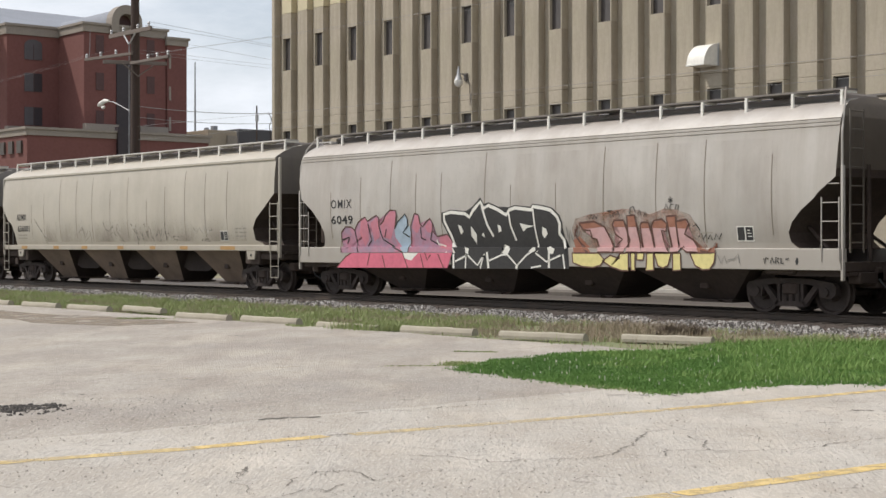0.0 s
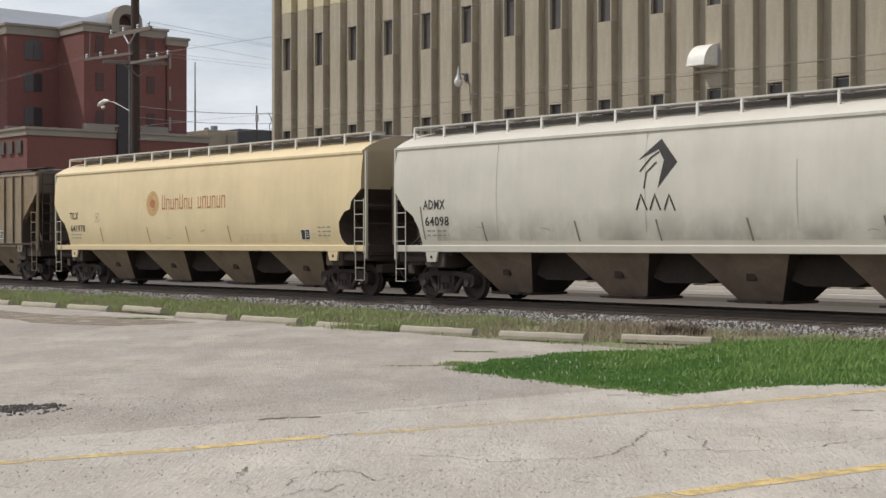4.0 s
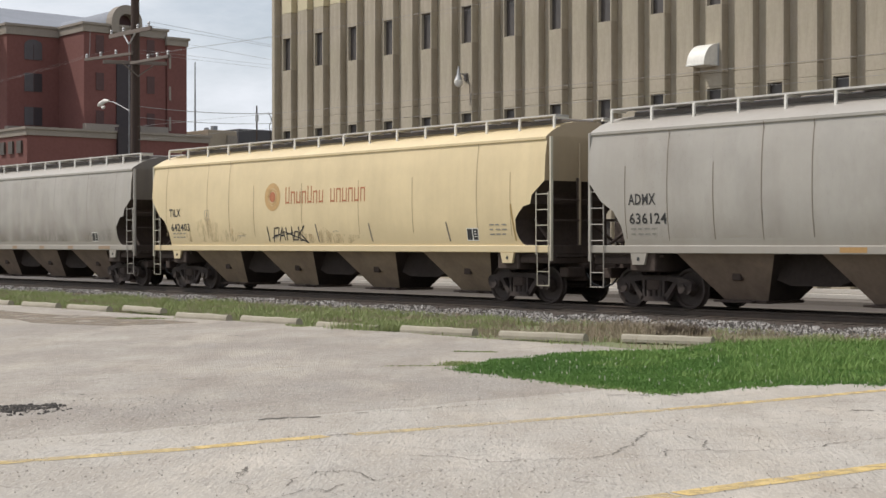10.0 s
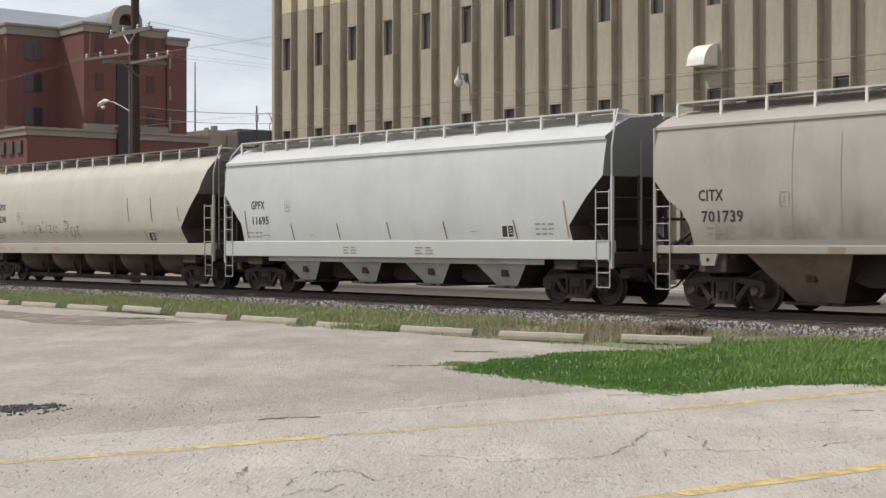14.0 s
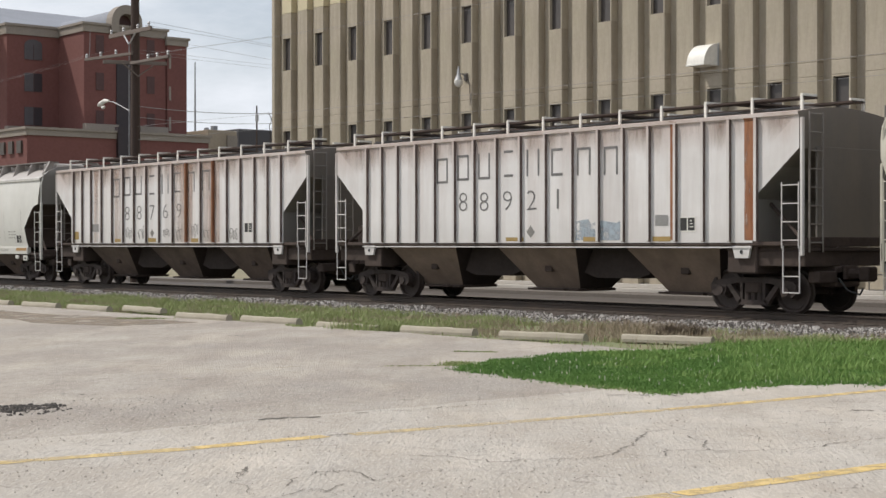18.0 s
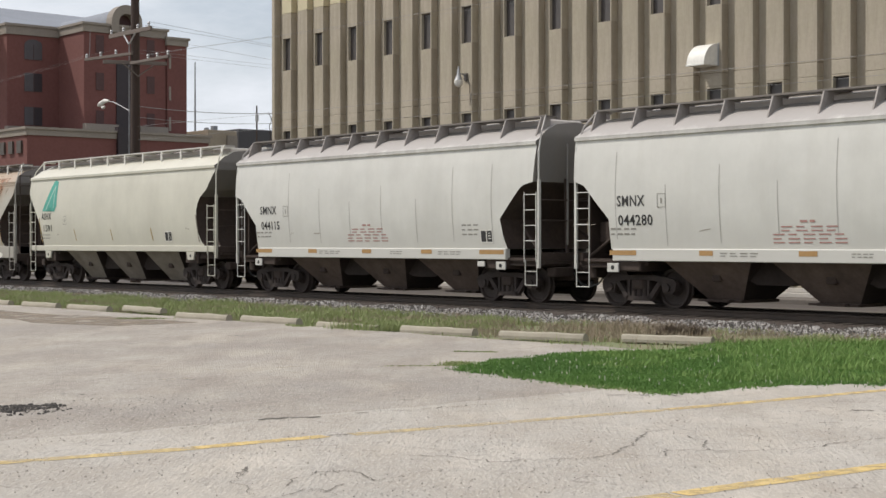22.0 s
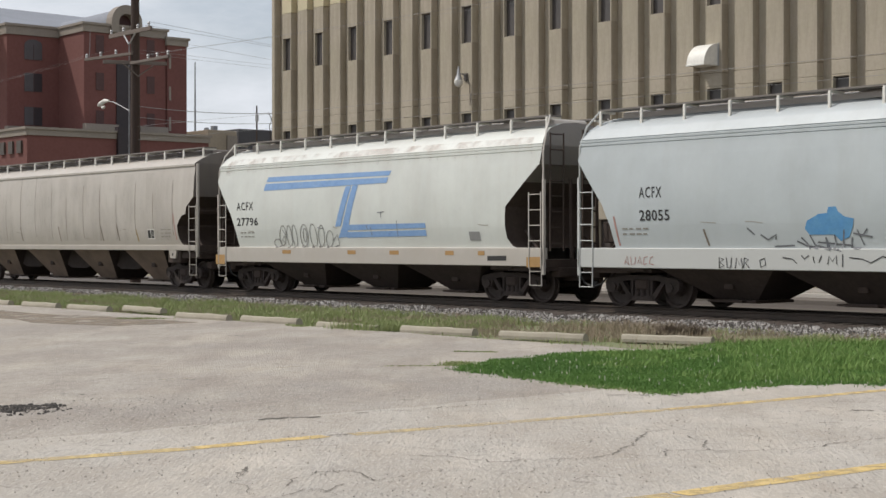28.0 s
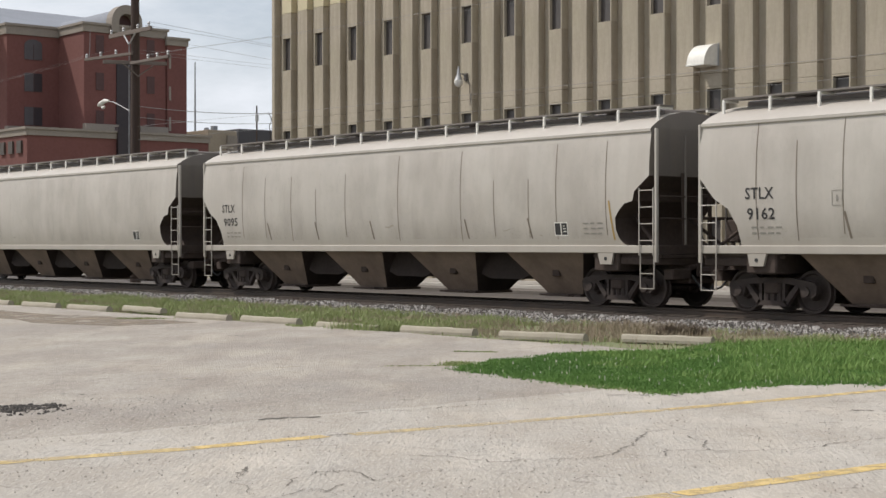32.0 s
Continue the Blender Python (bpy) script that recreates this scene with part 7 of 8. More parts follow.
stroke(c17, "sill_tag", ((-6.01, 1.01), (-5.93, 1.2), (-5.87, 0.99), (-5.98, 1.09)), 0.022, REDMARK)
stroke(c17, "sill_tag", ((-5.82, 1.18), (-5.8, 1.01), (-5.68, 1.02), (-5.67, 1.18)), 0.022, REDMARK)
stroke(c17, "sill_tag", ((-5.6, 1.03), (-5.53, 1.19), (-5.47, 1.01), (-5.59, 1.1)), 0.022, REDMARK)
stroke(c17, "sill_tag", ((-5.29, 1.19), (-5.4, 1.17), (-5.42, 1.0), (-5.32, 1.03)), 0.022, REDMARK)
stroke(c17, "sill_tag", ((-5.13, 1.19), (-5.21, 1.16), (-5.24, 1.03), (-5.1, 1.0)), 0.022, REDMARK)
stroke(c17, "sill_tag", ((-3.2, 0.96), (-3.2, 1.18), (-3.08, 1.14), (-3.18, 1.08), (-3.06, 1.0), (-3.2, 0.96)), 0.022, BLACK)
stroke(c17, "sill_tag", ((-3.0, 1.18), (-2.98, 0.97), (-2.88, 0.97), (-2.86, 1.18)), 0.022, BLACK)
patch(c1, "graffiti_fill", ((-7.47, 1.23), (-7.50, 1.54), (-7.47, 1.80), (-7.25, 1.96), (-6.98, 1.95), (-6.82, 1.86), (-6.66, 2.06), (-6.47, 2.17), (-6.29, 2.22), (-6.21, 2.10), (-5.97, 2.20), (-5.77, 2.26), (-5.66, 2.19), (-5.69, 1.97), (-5.46, 2.10), (-5.36, 2.28), (-5.15, 2.40), (-4.90, 2.38), (-4.88, 2.24), (-4.98, 1.89), (-4.80, 1.51), (-4.65, 1.25)), MAUVE, 0.01)
patch(c1, "graffiti_fill", ((-4.65, 1.25), (-5.00, 1.66), (-5.00, 1.88), (-4.85, 2.06), (-4.50, 2.28), (-4.41, 2.15), (-4.41, 1.96), (-4.28, 1.93), (-4.23, 1.66), (-4.36, 1.25)), SKYBLUE, 0.011)
patch(c1, "graffiti_fill", ((-4.41, 1.25), (-4.28, 1.63), (-4.28, 1.93), (-4.09, 2.29), (-3.92, 2.26), (-3.87, 2.02), (-3.77, 1.93), (-3.58, 2.08), (-3.44, 2.15), (-3.34, 2.03), (-3.37, 1.83), (-3.20, 1.67), (-2.78, 1.73), (-2.62, 1.58), (-2.51, 1.25)), MAUVE, 0.012)
patch(c1, "graffiti_fill", ((-6.60, 1.79), (-6.50, 2.11), (-6.29, 2.20), (-6.18, 2.04), (-6.21, 1.59), (-6.42, 1.41)), ROSE, 0.013)
patch(c1, "graffiti_fill", ((-6.05, 2.06), (-5.77, 2.23), (-5.69, 1.97), (-5.71, 1.66), (-5.97, 1.54)), ROSE, 0.013)
patch(c1, "graffiti_fill", ((-5.56, 1.66), (-5.61, 1.94), (-5.36, 2.22), (-5.15, 2.37), (-4.93, 2.35), (-4.95, 2.05), (-5.20, 1.60)), ROSE, 0.013)
patch(c1, "graffiti_fill", ((-4.23, 1.90), (-4.06, 2.25), (-3.92, 2.22), (-3.85, 1.93), (-4.04, 1.75)), ROSE, 0.014)
patch(c1, "graffiti_fill", ((-3.58, 1.78), (-3.68, 1.93), (-3.46, 2.12), (-3.37, 2.00), (-3.39, 1.77)), ROSE, 0.014)
patch(c1, "graffiti_fill", ((-3.11, 1.39), (-3.11, 1.65), (-2.78, 1.71), (-2.62, 1.56), (-2.55, 1.30)), ROSE, 0.014)
patch(c1, "graffiti_fill", ((-7.69, 0.80), (-7.25, 1.12), (-6.98, 1.22), (-2.55, 1.24), (-2.74, 0.85)), PINK, 0.015)
patch(c1, "graffiti_fill", ((-4.63, 1.23), (-3.97, 1.23), (-4.26, 1.03), (-4.53, 1.08)), WHITE, 0.018)
stroke(c1, "graffiti_line", ((-7.47, 1.23), (-7.50, 1.54), (-7.47, 1.80), (-7.25, 1.96), (-6.98, 1.95), (-6.82, 1.86), (-6.66, 2.06), (-6.47, 2.17), (-6.29, 2.22), (-6.21, 2.10), (-5.97, 2.20), (-5.77, 2.26), (-5.66, 2.19), (-5.69, 1.97), (-5.46, 2.10), (-5.36, 2.28), (-5.15, 2.40), (-4.90, 2.38), (-4.88, 2.24), (-4.98, 1.89)), 0.035, BROWN, 0.019)
stroke(c1, "graffiti_line", ((-4.98, 1.89), (-4.85, 2.06), (-4.50, 2.28), (-4.41, 2.15), (-4.41, 1.96)), 0.035, BLACK, 0.019)
stroke(c1, "graffiti_line", ((-4.41, 1.25), (-4.28, 1.63), (-4.28, 1.93), (-4.09, 2.29), (-3.92, 2.26), (-3.87, 2.02), (-3.77, 1.93), (-3.58, 2.08), (-3.44, 2.15), (-3.34, 2.03), (-3.37, 1.83), (-3.20, 1.67), (-2.78, 1.73), (-2.62, 1.58), (-2.51, 1.25)), 0.035, BROWN, 0.019)
stroke(c1, "graffiti_line", ((-7.69, 0.80), (-7.25, 1.12), (-6.98, 1.22)), 0.035, BROWN, 0.019)
stroke(c1, "graffiti_line", ((-7.47, 1.59), (-7.09, 1.67), (-7.25, 1.48)), 0.035, BLACK, 0.019)
stroke(c1, "graffiti_line", ((-6.82, 1.86), (-6.76, 1.51), (-6.66, 1.24)), 0.035, BLACK, 0.019)
stroke(c1, "graffiti_line", ((-6.18, 2.04), (-6.08, 1.58), (-6.29, 1.41)), 0.035, BLACK, 0.019)
stroke(c1, "graffiti_line", ((-5.69, 1.97), (-5.56, 1.60), (-4.95, 1.35), (-4.65, 1.25)), 0.035, BLACK, 0.019)
stroke(c1, "graffiti_line", ((-5.46, 1.66), (-5.36, 1.89)), 0.035, BLACK, 0.019)
stroke(c1, "graffiti_line", ((-4.41, 1.96), (-4.65, 1.78), (-4.36, 1.66)), 0.035, BLACK, 0.019)
stroke(c1, "graffiti_line", ((-3.85, 1.93), (-3.87, 1.63), (-3.68, 1.58)), 0.035, BLACK, 0.019)
stroke(c1, "graffiti_line", ((-3.37, 1.83), (-3.49, 1.58), (-3.20, 1.47)), 0.035, BLACK, 0.019)
stroke(c1, "graffiti_line", ((-6.10, 1.24), (-6.23, 0.88)), 0.035, BROWN, 0.019)
stroke(c1, "graffiti_line", ((-5.54, 1.16), (-5.41, 0.82)), 0.035, BROWN, 0.019)
stroke(c1, "graffiti_line", ((-4.65, 1.25), (-4.41, 0.83)), 0.035, BROWN, 0.019)
stroke(c1, "graffiti_line", ((-3.87, 1.20), (-3.73, 0.84)), 0.035, BROWN, 0.019)
stroke(c1, "graffiti_line", ((-3.68, 1.25), (-3.58, 1.05), (-3.44, 1.18)), 0.035, BROWN, 0.019)
stroke(c1, "graffiti_line", ((-3.13, 1.21), (-2.90, 0.85)), 0.035, BROWN, 0.019)
stroke(c1, "graffiti_line", ((-3.23, 1.58), (-3.18, 1.47), (-2.88, 1.42), (-2.79, 1.25)), 0.05, WHITE, 0.02)
patch(c1, "graffiti_outline", ((-2.58, 0.83), (-2.55, 1.21), (-2.69, 1.65), (-2.97, 2.07), (-2.95, 2.29), (-2.58, 2.37), (-1.96, 2.32), (-1.85, 2.26), (-1.72, 2.42), (-1.39, 2.66), (-1.26, 2.49), (-1.08, 2.53), (-0.70, 2.41), (-0.44, 2.29), (-0.32, 2.39), (-0.11, 2.44), (0.47, 2.39), (0.55, 2.46), (0.93, 2.42), (1.25, 2.35), (1.49, 2.17), (1.57, 1.98), (1.53, 1.75), (1.66, 1.58), (1.76, 1.37), (1.80, 0.88)), BLACK, 0.01)
stroke(c1, "graffiti_line", ((-2.46, 1.24), (-2.60, 1.68), (-2.85, 2.08), (-2.85, 2.25), (-2.55, 2.30), (-1.99, 2.25), (-1.83, 2.16), (-1.67, 2.34), (-1.39, 2.55), (-1.26, 2.38), (-1.08, 2.45), (-0.74, 2.34), (-0.42, 2.20), (-0.29, 2.32), (-0.09, 2.37), (0.51, 2.31), (0.57, 2.39), (0.91, 2.35), (1.19, 2.29), (1.41, 2.13), (1.49, 1.96), (1.45, 1.72), (1.59, 1.56), (1.68, 1.37)), 0.085, WHITE, 0.015)
patch(c1, "graffiti_fill", ((-2.30, 1.97), (-2.17, 1.93), (-2.10, 1.80), (-2.21, 1.71)), WHITE, 0.016)
patch(c1, "graffiti_fill", ((-1.79, 1.94), (-1.59, 1.72), (-1.63, 1.47), (-1.81, 1.68)), WHITE, 0.016)
patch(c1, "graffiti_fill", ((-1.41, 1.70), (-1.32, 1.76), (-1.28, 1.63)), WHITE, 0.016)
patch(c1, "graffiti_fill", ((-0.76, 1.96), (-0.65, 1.93), (-0.63, 1.80), (-0.74, 1.76)), WHITE, 0.016)
patch(c1, "graffiti_fill", ((0.06, 1.99), (0.41, 1.93), (0.61, 1.92), (0.31, 1.86), (0.18, 1.78)), WHITE, 0.016)
patch(c1, "graffiti_fill", ((0.88, 1.89), (1.00, 1.84), (1.04, 1.72), (0.91, 1.61), (0.84, 1.71)), WHITE, 0.016)
patch(c1, "graffiti_fill", ((-0.59, 1.47), (-0.29, 1.36), (-0.40, 1.19), (-0.61, 1.25), (-0.50, 1.35)), WHITE, 0.016)
patch(c1, "graffiti_fill", ((0.37, 1.28), (0.53, 1.39), (0.63, 1.39), (0.59, 1.28)), WHITE, 0.016)
patch(c1, "graffiti_fill", ((1.03, 1.42), (1.31, 1.36), (1.25, 1.23), (1.09, 1.25)), WHITE, 0.016)
patch(c1, "graffiti_fill", ((-2.03, 1.39), (-1.88, 1.36), (-1.90, 1.21), (-2.01, 1.24)), WHITE, 0.016)
stroke(c1, "graffiti_line", ((-1.34, 2.45), (-1.15, 1.96), (-0.95, 1.66)), 0.07, WHITE, 0.018)
stroke(c1, "graffiti_line", ((-0.32, 2.24), (-0.27, 1.93), (-0.11, 1.56)), 0.06, WHITE, 0.018)
stroke(c1, "graffiti_line", ((0.57, 2.33), (0.61, 1.86), (0.69, 1.29)), 0.05, WHITE, 0.018)
stroke(c1, "graffiti_line", ((-2.49, 1.21), (-2.49, 0.84)), 0.07, WHITE, 0.018)
stroke(c1, "graffiti_line", ((-2.42, 1.02), (-1.96, 1.18)), 0.05, WHITE, 0.018)
stroke(c1, "graffiti_line", ((-1.99, 1.21), (-2.01, 0.85)), 0.05, WHITE, 0.018)
stroke(c1, "graffiti_line", ((-1.92, 1.18), (-1.54, 0.93), (-1.26, 1.22)), 0.045, WHITE, 0.018)
stroke(c1, "graffiti_line", ((-1.30, 1.19), (-1.43, 0.85)), 0.05, WHITE, 0.018)
stroke(c1, "graffiti_line", ((-1.17, 1.27), (-1.11, 0.86)), 0.08, WHITE, 0.018)
stroke(c1, "graffiti_line", ((-1.08, 1.05), (-0.61, 1.20), (-0.40, 1.21), (-0.04, 0.94), (0.31, 1.20), (0.63, 1.34)), 0.045, WHITE, 0.018)
stroke(c1, "graffiti_line", ((-0.04, 0.94), (-0.07, 0.86)), 0.08, WHITE, 0.018)
stroke(c1, "graffiti_line", ((0.63, 1.25), (1.03, 1.04), (1.51, 1.20)), 0.045, WHITE, 0.018)
stroke(c1, "graffiti_line", ((1.11, 1.28), (1.11, 0.89)), 0.07, WHITE, 0.018)
stroke(c1, "graffiti_line", ((1.59, 1.23), (1.66, 0.88)), 0.05, WHITE, 0.018)
stroke(c1, "graffiti_line", ((0.47, 0.89), (0.83, 0.94)), 0.04, WHITE, 0.018)
patch(c1, "graffiti_haze", ((1.95, 1.37), (1.89, 1.84), (2.01, 2.07), (2.52, 2.17), (3.26, 2.16), (3.62, 2.28), (4.06, 2.25), (4.41, 2.14), (4.83, 2.26), (5.25, 2.24), (5.62, 2.12), (5.78, 1.87), (5.91, 1.56), (6.07, 1.33)), HAZE, 0.004)
patch(c1, "graffiti_fill", ((1.89, 1.57), (2.12, 1.66), (2.43, 1.37), (2.52, 1.27), (1.95, 1.27)), BROWNRED, 0.006)
patch(c1, "graffiti_fill", ((5.62, 1.62), (5.91, 1.38), (6.10, 1.33), (6.32, 1.50), (6.29, 1.29), (5.66, 1.29)), BROWNRED, 0.006)
patch(c1, "graffiti_fill", ((2.14, 1.97), (2.65, 2.00), (2.98, 1.87), (3.15, 1.57), (3.24, 1.28), (2.76, 1.28), (2.69, 1.58), (2.54, 1.61), (2.50, 1.79), (2.28, 1.80)), ORANGEPINK, 0.01)
patch(c1, "graffiti_fill", ((3.24, 1.92), (3.31, 2.02), (3.60, 2.02), (3.65, 1.89), (3.74, 1.56), (3.56, 1.28), (3.24, 1.28), (3.38, 1.50), (3.51, 1.58), (3.31, 1.70)), ORANGEPINK, 0.01)
patch(c1, "graffiti_fill", ((3.67, 1.28), (3.71, 1.89), (3.71, 2.12), (3.95, 2.13), (3.99, 1.95), (4.06, 1.50), (4.13, 1.28)), ORANGEPINK, 0.01)
patch(c1, "graffiti_fill", ((4.13, 1.28), (4.11, 1.89), (4.16, 1.96), (4.37, 1.96), (4.44, 1.69), (4.49, 1.28)), ORANGEPINK, 0.01)
patch(c1, "graffiti_fill", ((4.49, 1.28), (4.46, 1.88), (4.54, 2.00), (4.78, 2.03), (4.92, 1.93), (4.88, 1.75), (4.75, 1.78), (4.78, 1.56), (4.92, 1.37), (4.99, 1.28)), ORANGEPINK, 0.01)
patch(c1, "graffiti_fill", ((4.99, 1.56), (4.92, 2.09), (5.19, 2.10), (5.22, 1.29), (5.02, 1.28)), ORANGEPINK, 0.01)
patch(c1, "graffiti_fill", ((5.22, 1.29), (5.20, 1.97), (5.50, 2.02), (5.57, 1.92), (5.42, 1.69), (5.66, 1.56), (5.84, 1.29), (5.50, 1.29), (5.35, 1.41)), ORANGEPINK, 0.01)
patch(c1, "graffiti_fill", ((2.16, 1.96), (2.65, 1.99), (2.95, 1.88), (2.28, 1.82)), BROWNRED, 0.013)
patch(c1, "graffiti_fill", ((3.31, 2.01), (3.60, 2.01), (3.63, 1.86), (3.27, 1.87)), BROWNRED, 0.013)
patch(c1, "graffiti_fill", ((3.71, 2.11), (3.95, 2.12), (3.99, 1.86), (3.71, 1.86)), BROWNRED, 0.013)
patch(c1, "graffiti_fill", ((4.16, 1.95), (4.37, 1.95), (4.39, 1.83), (4.13, 1.83)), BROWNRED, 0.013)
patch(c1, "graffiti_fill", ((4.51, 1.96), (4.78, 2.02), (4.92, 1.93), (4.88, 1.83), (4.48, 1.83)), BROWNRED, 0.013)
patch(c1, "graffiti_fill", ((4.94, 2.08), (5.19, 2.09), (5.20, 1.85), (4.95, 1.85)), BROWNRED, 0.013)
patch(c1, "graffiti_fill", ((5.22, 1.96), (5.48, 2.01), (5.53, 1.90), (5.47, 1.81), (5.22, 1.82)), BROWNRED, 0.013)
stroke(c1, "graffiti_line", ((2.14, 1.97), (2.65, 2.00), (2.98, 1.87), (3.15, 1.57), (3.24, 1.28), (2.76, 1.28), (2.69, 1.58), (2.54, 1.61), (2.50, 1.79), (2.28, 1.80), (2.14, 1.97)), 0.045, BROWN, 0.016)
stroke(c1, "graffiti_line", ((3.24, 1.92), (3.31, 2.02), (3.60, 2.02), (3.65, 1.89), (3.74, 1.56), (3.56, 1.28), (3.24, 1.28), (3.38, 1.50), (3.51, 1.58), (3.31, 1.70), (3.24, 1.92)), 0.045, BROWN, 0.016)
stroke(c1, "graffiti_line", ((3.67, 1.28), (3.71, 1.89), (3.71, 2.12), (3.95, 2.13), (3.99, 1.95), (4.06, 1.50), (4.13, 1.28), (3.67, 1.28)), 0.045, BROWN, 0.016)
stroke(c1, "graffiti_line", ((4.13, 1.28), (4.11, 1.89), (4.16, 1.96), (4.37, 1.96), (4.44, 1.69), (4.49, 1.28), (4.13, 1.28)), 0.045, BROWN, 0.016)
stroke(c1, "graffiti_line", ((4.49, 1.28), (4.46, 1.88), (4.54, 2.00), (4.78, 2.03), (4.92, 1.93), (4.88, 1.75), (4.75, 1.78), (4.78, 1.56), (4.92, 1.37), (4.99, 1.28), (4.49, 1.28)), 0.045, BROWN, 0.016)
stroke(c1, "graffiti_line", ((4.99, 1.56), (4.92, 2.09), (5.19, 2.10), (5.22, 1.29), (5.02, 1.28), (4.99, 1.56)), 0.045, BROWN, 0.016)
stroke(c1, "graffiti_line", ((5.22, 1.29), (5.20, 1.97), (5.50, 2.02), (5.57, 1.92), (5.42, 1.69), (5.66, 1.56), (5.84, 1.29), (5.50, 1.29), (5.35, 1.41), (5.22, 1.29)), 0.045, BROWN, 0.016)
patch(c1, "graffiti_fill", ((1.91, 1.26), (1.93, 1.03), (2.24, 0.94), (2.61, 0.92), (2.84, 0.97), (2.98, 1.10), (2.80, 1.26)), LEMON, 0.012)
patch(c1, "graffiti_fill", ((2.91, 1.08), (3.17, 0.95), (3.53, 0.86), (3.74, 0.86), (3.74, 1.27), (3.46, 1.25), (3.46, 1.14), (3.17, 1.21)), LEMON, 0.012)
patch(c1, "graffiti_fill", ((3.81, 1.27), (3.95, 1.27), (3.95, 0.87), (3.83, 0.87)), LEMON, 0.012)
patch(c1, "graffiti_fill", ((4.01, 1.27), (4.23, 1.27), (4.20, 1.11), (4.01, 1.11)), LEMON, 0.012)
patch(c1, "graffiti_fill", ((4.32, 1.27), (4.51, 1.27), (4.53, 0.88), (4.29, 0.87)), LEMON, 0.012)
patch(c1, "graffiti_fill", ((4.54, 1.27), (5.05, 1.27), (4.95, 0.99), (4.80, 0.93), (4.65, 0.99)), LEMON, 0.012)
patch(c1, "graffiti_fill", ((5.09, 1.27), (5.32, 1.27), (5.34, 0.89), (5.10, 0.88)), LEMON, 0.012)
patch(c1, "graffiti_fill", ((5.60, 1.27), (6.32, 1.28), (6.29, 1.07), (6.16, 0.92), (5.96, 0.91), (5.75, 1.00)), LEMON, 0.012)
stroke(c1, "graffiti_line", ((1.91, 1.26), (1.93, 1.03), (2.24, 0.94), (2.61, 0.92), (2.84, 0.97), (2.98, 1.10), (2.80, 1.26), (1.91, 1.26)), 0.035, BROWN, 0.016)
stroke(c1, "graffiti_line", ((2.91, 1.08), (3.17, 0.95), (3.53, 0.86), (3.74, 0.86), (3.74, 1.27), (3.46, 1.25), (3.46, 1.14), (3.17, 1.21), (2.91, 1.08)), 0.035, BROWN, 0.016)
stroke(c1, "graffiti_line", ((3.81, 1.27), (3.95, 1.27), (3.95, 0.87), (3.83, 0.87), (3.81, 1.27)), 0.035, BROWN, 0.016)
stroke(c1, "graffiti_line", ((4.01, 1.27), (4.23, 1.27), (4.20, 1.11), (4.01, 1.11), (4.01, 1.27)), 0.035, BROWN, 0.016)
stroke(c1, "graffiti_line", ((4.32, 1.27), (4.51, 1.27), (4.53, 0.88), (4.29, 0.87), (4.32, 1.27)), 0.035, BROWN, 0.016)
stroke(c1, "graffiti_line", ((4.54, 1.27), (5.05, 1.27), (4.95, 0.99), (4.80, 0.93), (4.65, 0.99), (4.54, 1.27)), 0.035, BROWN, 0.016)
stroke(c1, "graffiti_line", ((5.09, 1.27), (5.32, 1.27), (5.34, 0.89), (5.10, 0.88), (5.09, 1.27)), 0.035, BROWN, 0.016)
stroke(c1, "graffiti_line", ((5.60, 1.27), (6.32, 1.28), (6.29, 1.07), (6.16, 0.92), (5.96, 0.91), (5.75, 1.00), (5.60, 1.27)), 0.035, BROWN, 0.016)
stroke(c1, "graffiti_line", ((5.66, 1.56), (5.91, 1.32), (6.10, 1.30), (6.29, 1.50), (6.32, 1.29)), 0.04, BROWN, 0.018)
stroke(c1, "graffiti_line", ((2.09, 1.93), (1.97, 1.70), (2.16, 1.47), (2.43, 1.27)), 0.05, BROWN, 0.018)
stroke(c1, "graffiti_line", ((2.52, 2.06), (2.54, 2.18), (2.61, 2.06), (2.67, 2.16), (2.73, 2.06), (2.78, 2.15)), 0.024, BLACK, 0.014)
stroke(c1, "graffiti_line", ((3.09, 2.24), (3.24, 2.25), (3.17, 2.24), (3.18, 2.10)), 0.024, BLACK, 0.014)
stroke(c1, "graffiti_line", ((3.26, 2.12), (3.31, 2.23), (3.37, 2.14), (3.42, 2.24), (3.49, 2.12)), 0.024, BLACK, 0.014)
stroke(c1, "graffiti_line", ((3.79, 2.16), (3.83, 2.30), (3.92, 2.33), (3.99, 2.20)), 0.024, BLACK, 0.014)
stroke(c1, "graffiti_line", ((4.06, 2.14), (4.11, 2.25), (4.16, 2.13)), 0.024, BLACK, 0.014)
stroke(c1, "graffiti_line", ((4.23, 2.09), (4.30, 2.20), (4.32, 2.09)), 0.024, BLACK, 0.014)
stroke(c1, "graffiti_line", ((4.88, 2.24), (4.92, 2.36), (4.99, 2.26)), 0.024, BLACK, 0.014)
stroke(c1, "graffiti_line", ((5.04, 2.24), (5.05, 2.35), (5.14, 2.35)), 0.024, BLACK, 0.014)
stroke(c1, "graffiti_line", ((5.19, 2.24), (5.22, 2.35), (5.30, 2.33), (5.27, 2.23)), 0.024, BLACK, 0.014)
stroke(c1, "graffiti_line", ((4.99, 2.48), (5.12, 2.42)), 0.024, BLACK, 0.014)
stroke(c1, "graffiti_line", ((5.12, 2.49), (4.99, 2.41)), 0.024, BLACK, 0.014)
stroke(c1, "graffiti_line", ((5.05, 2.53), (5.05, 2.38)), 0.024, BLACK, 0.014)
stroke(c1, "graffiti_line", ((5.68, 1.87), (5.78, 1.89), (5.88, 1.77)), 0.024, BLACK, 0.014)
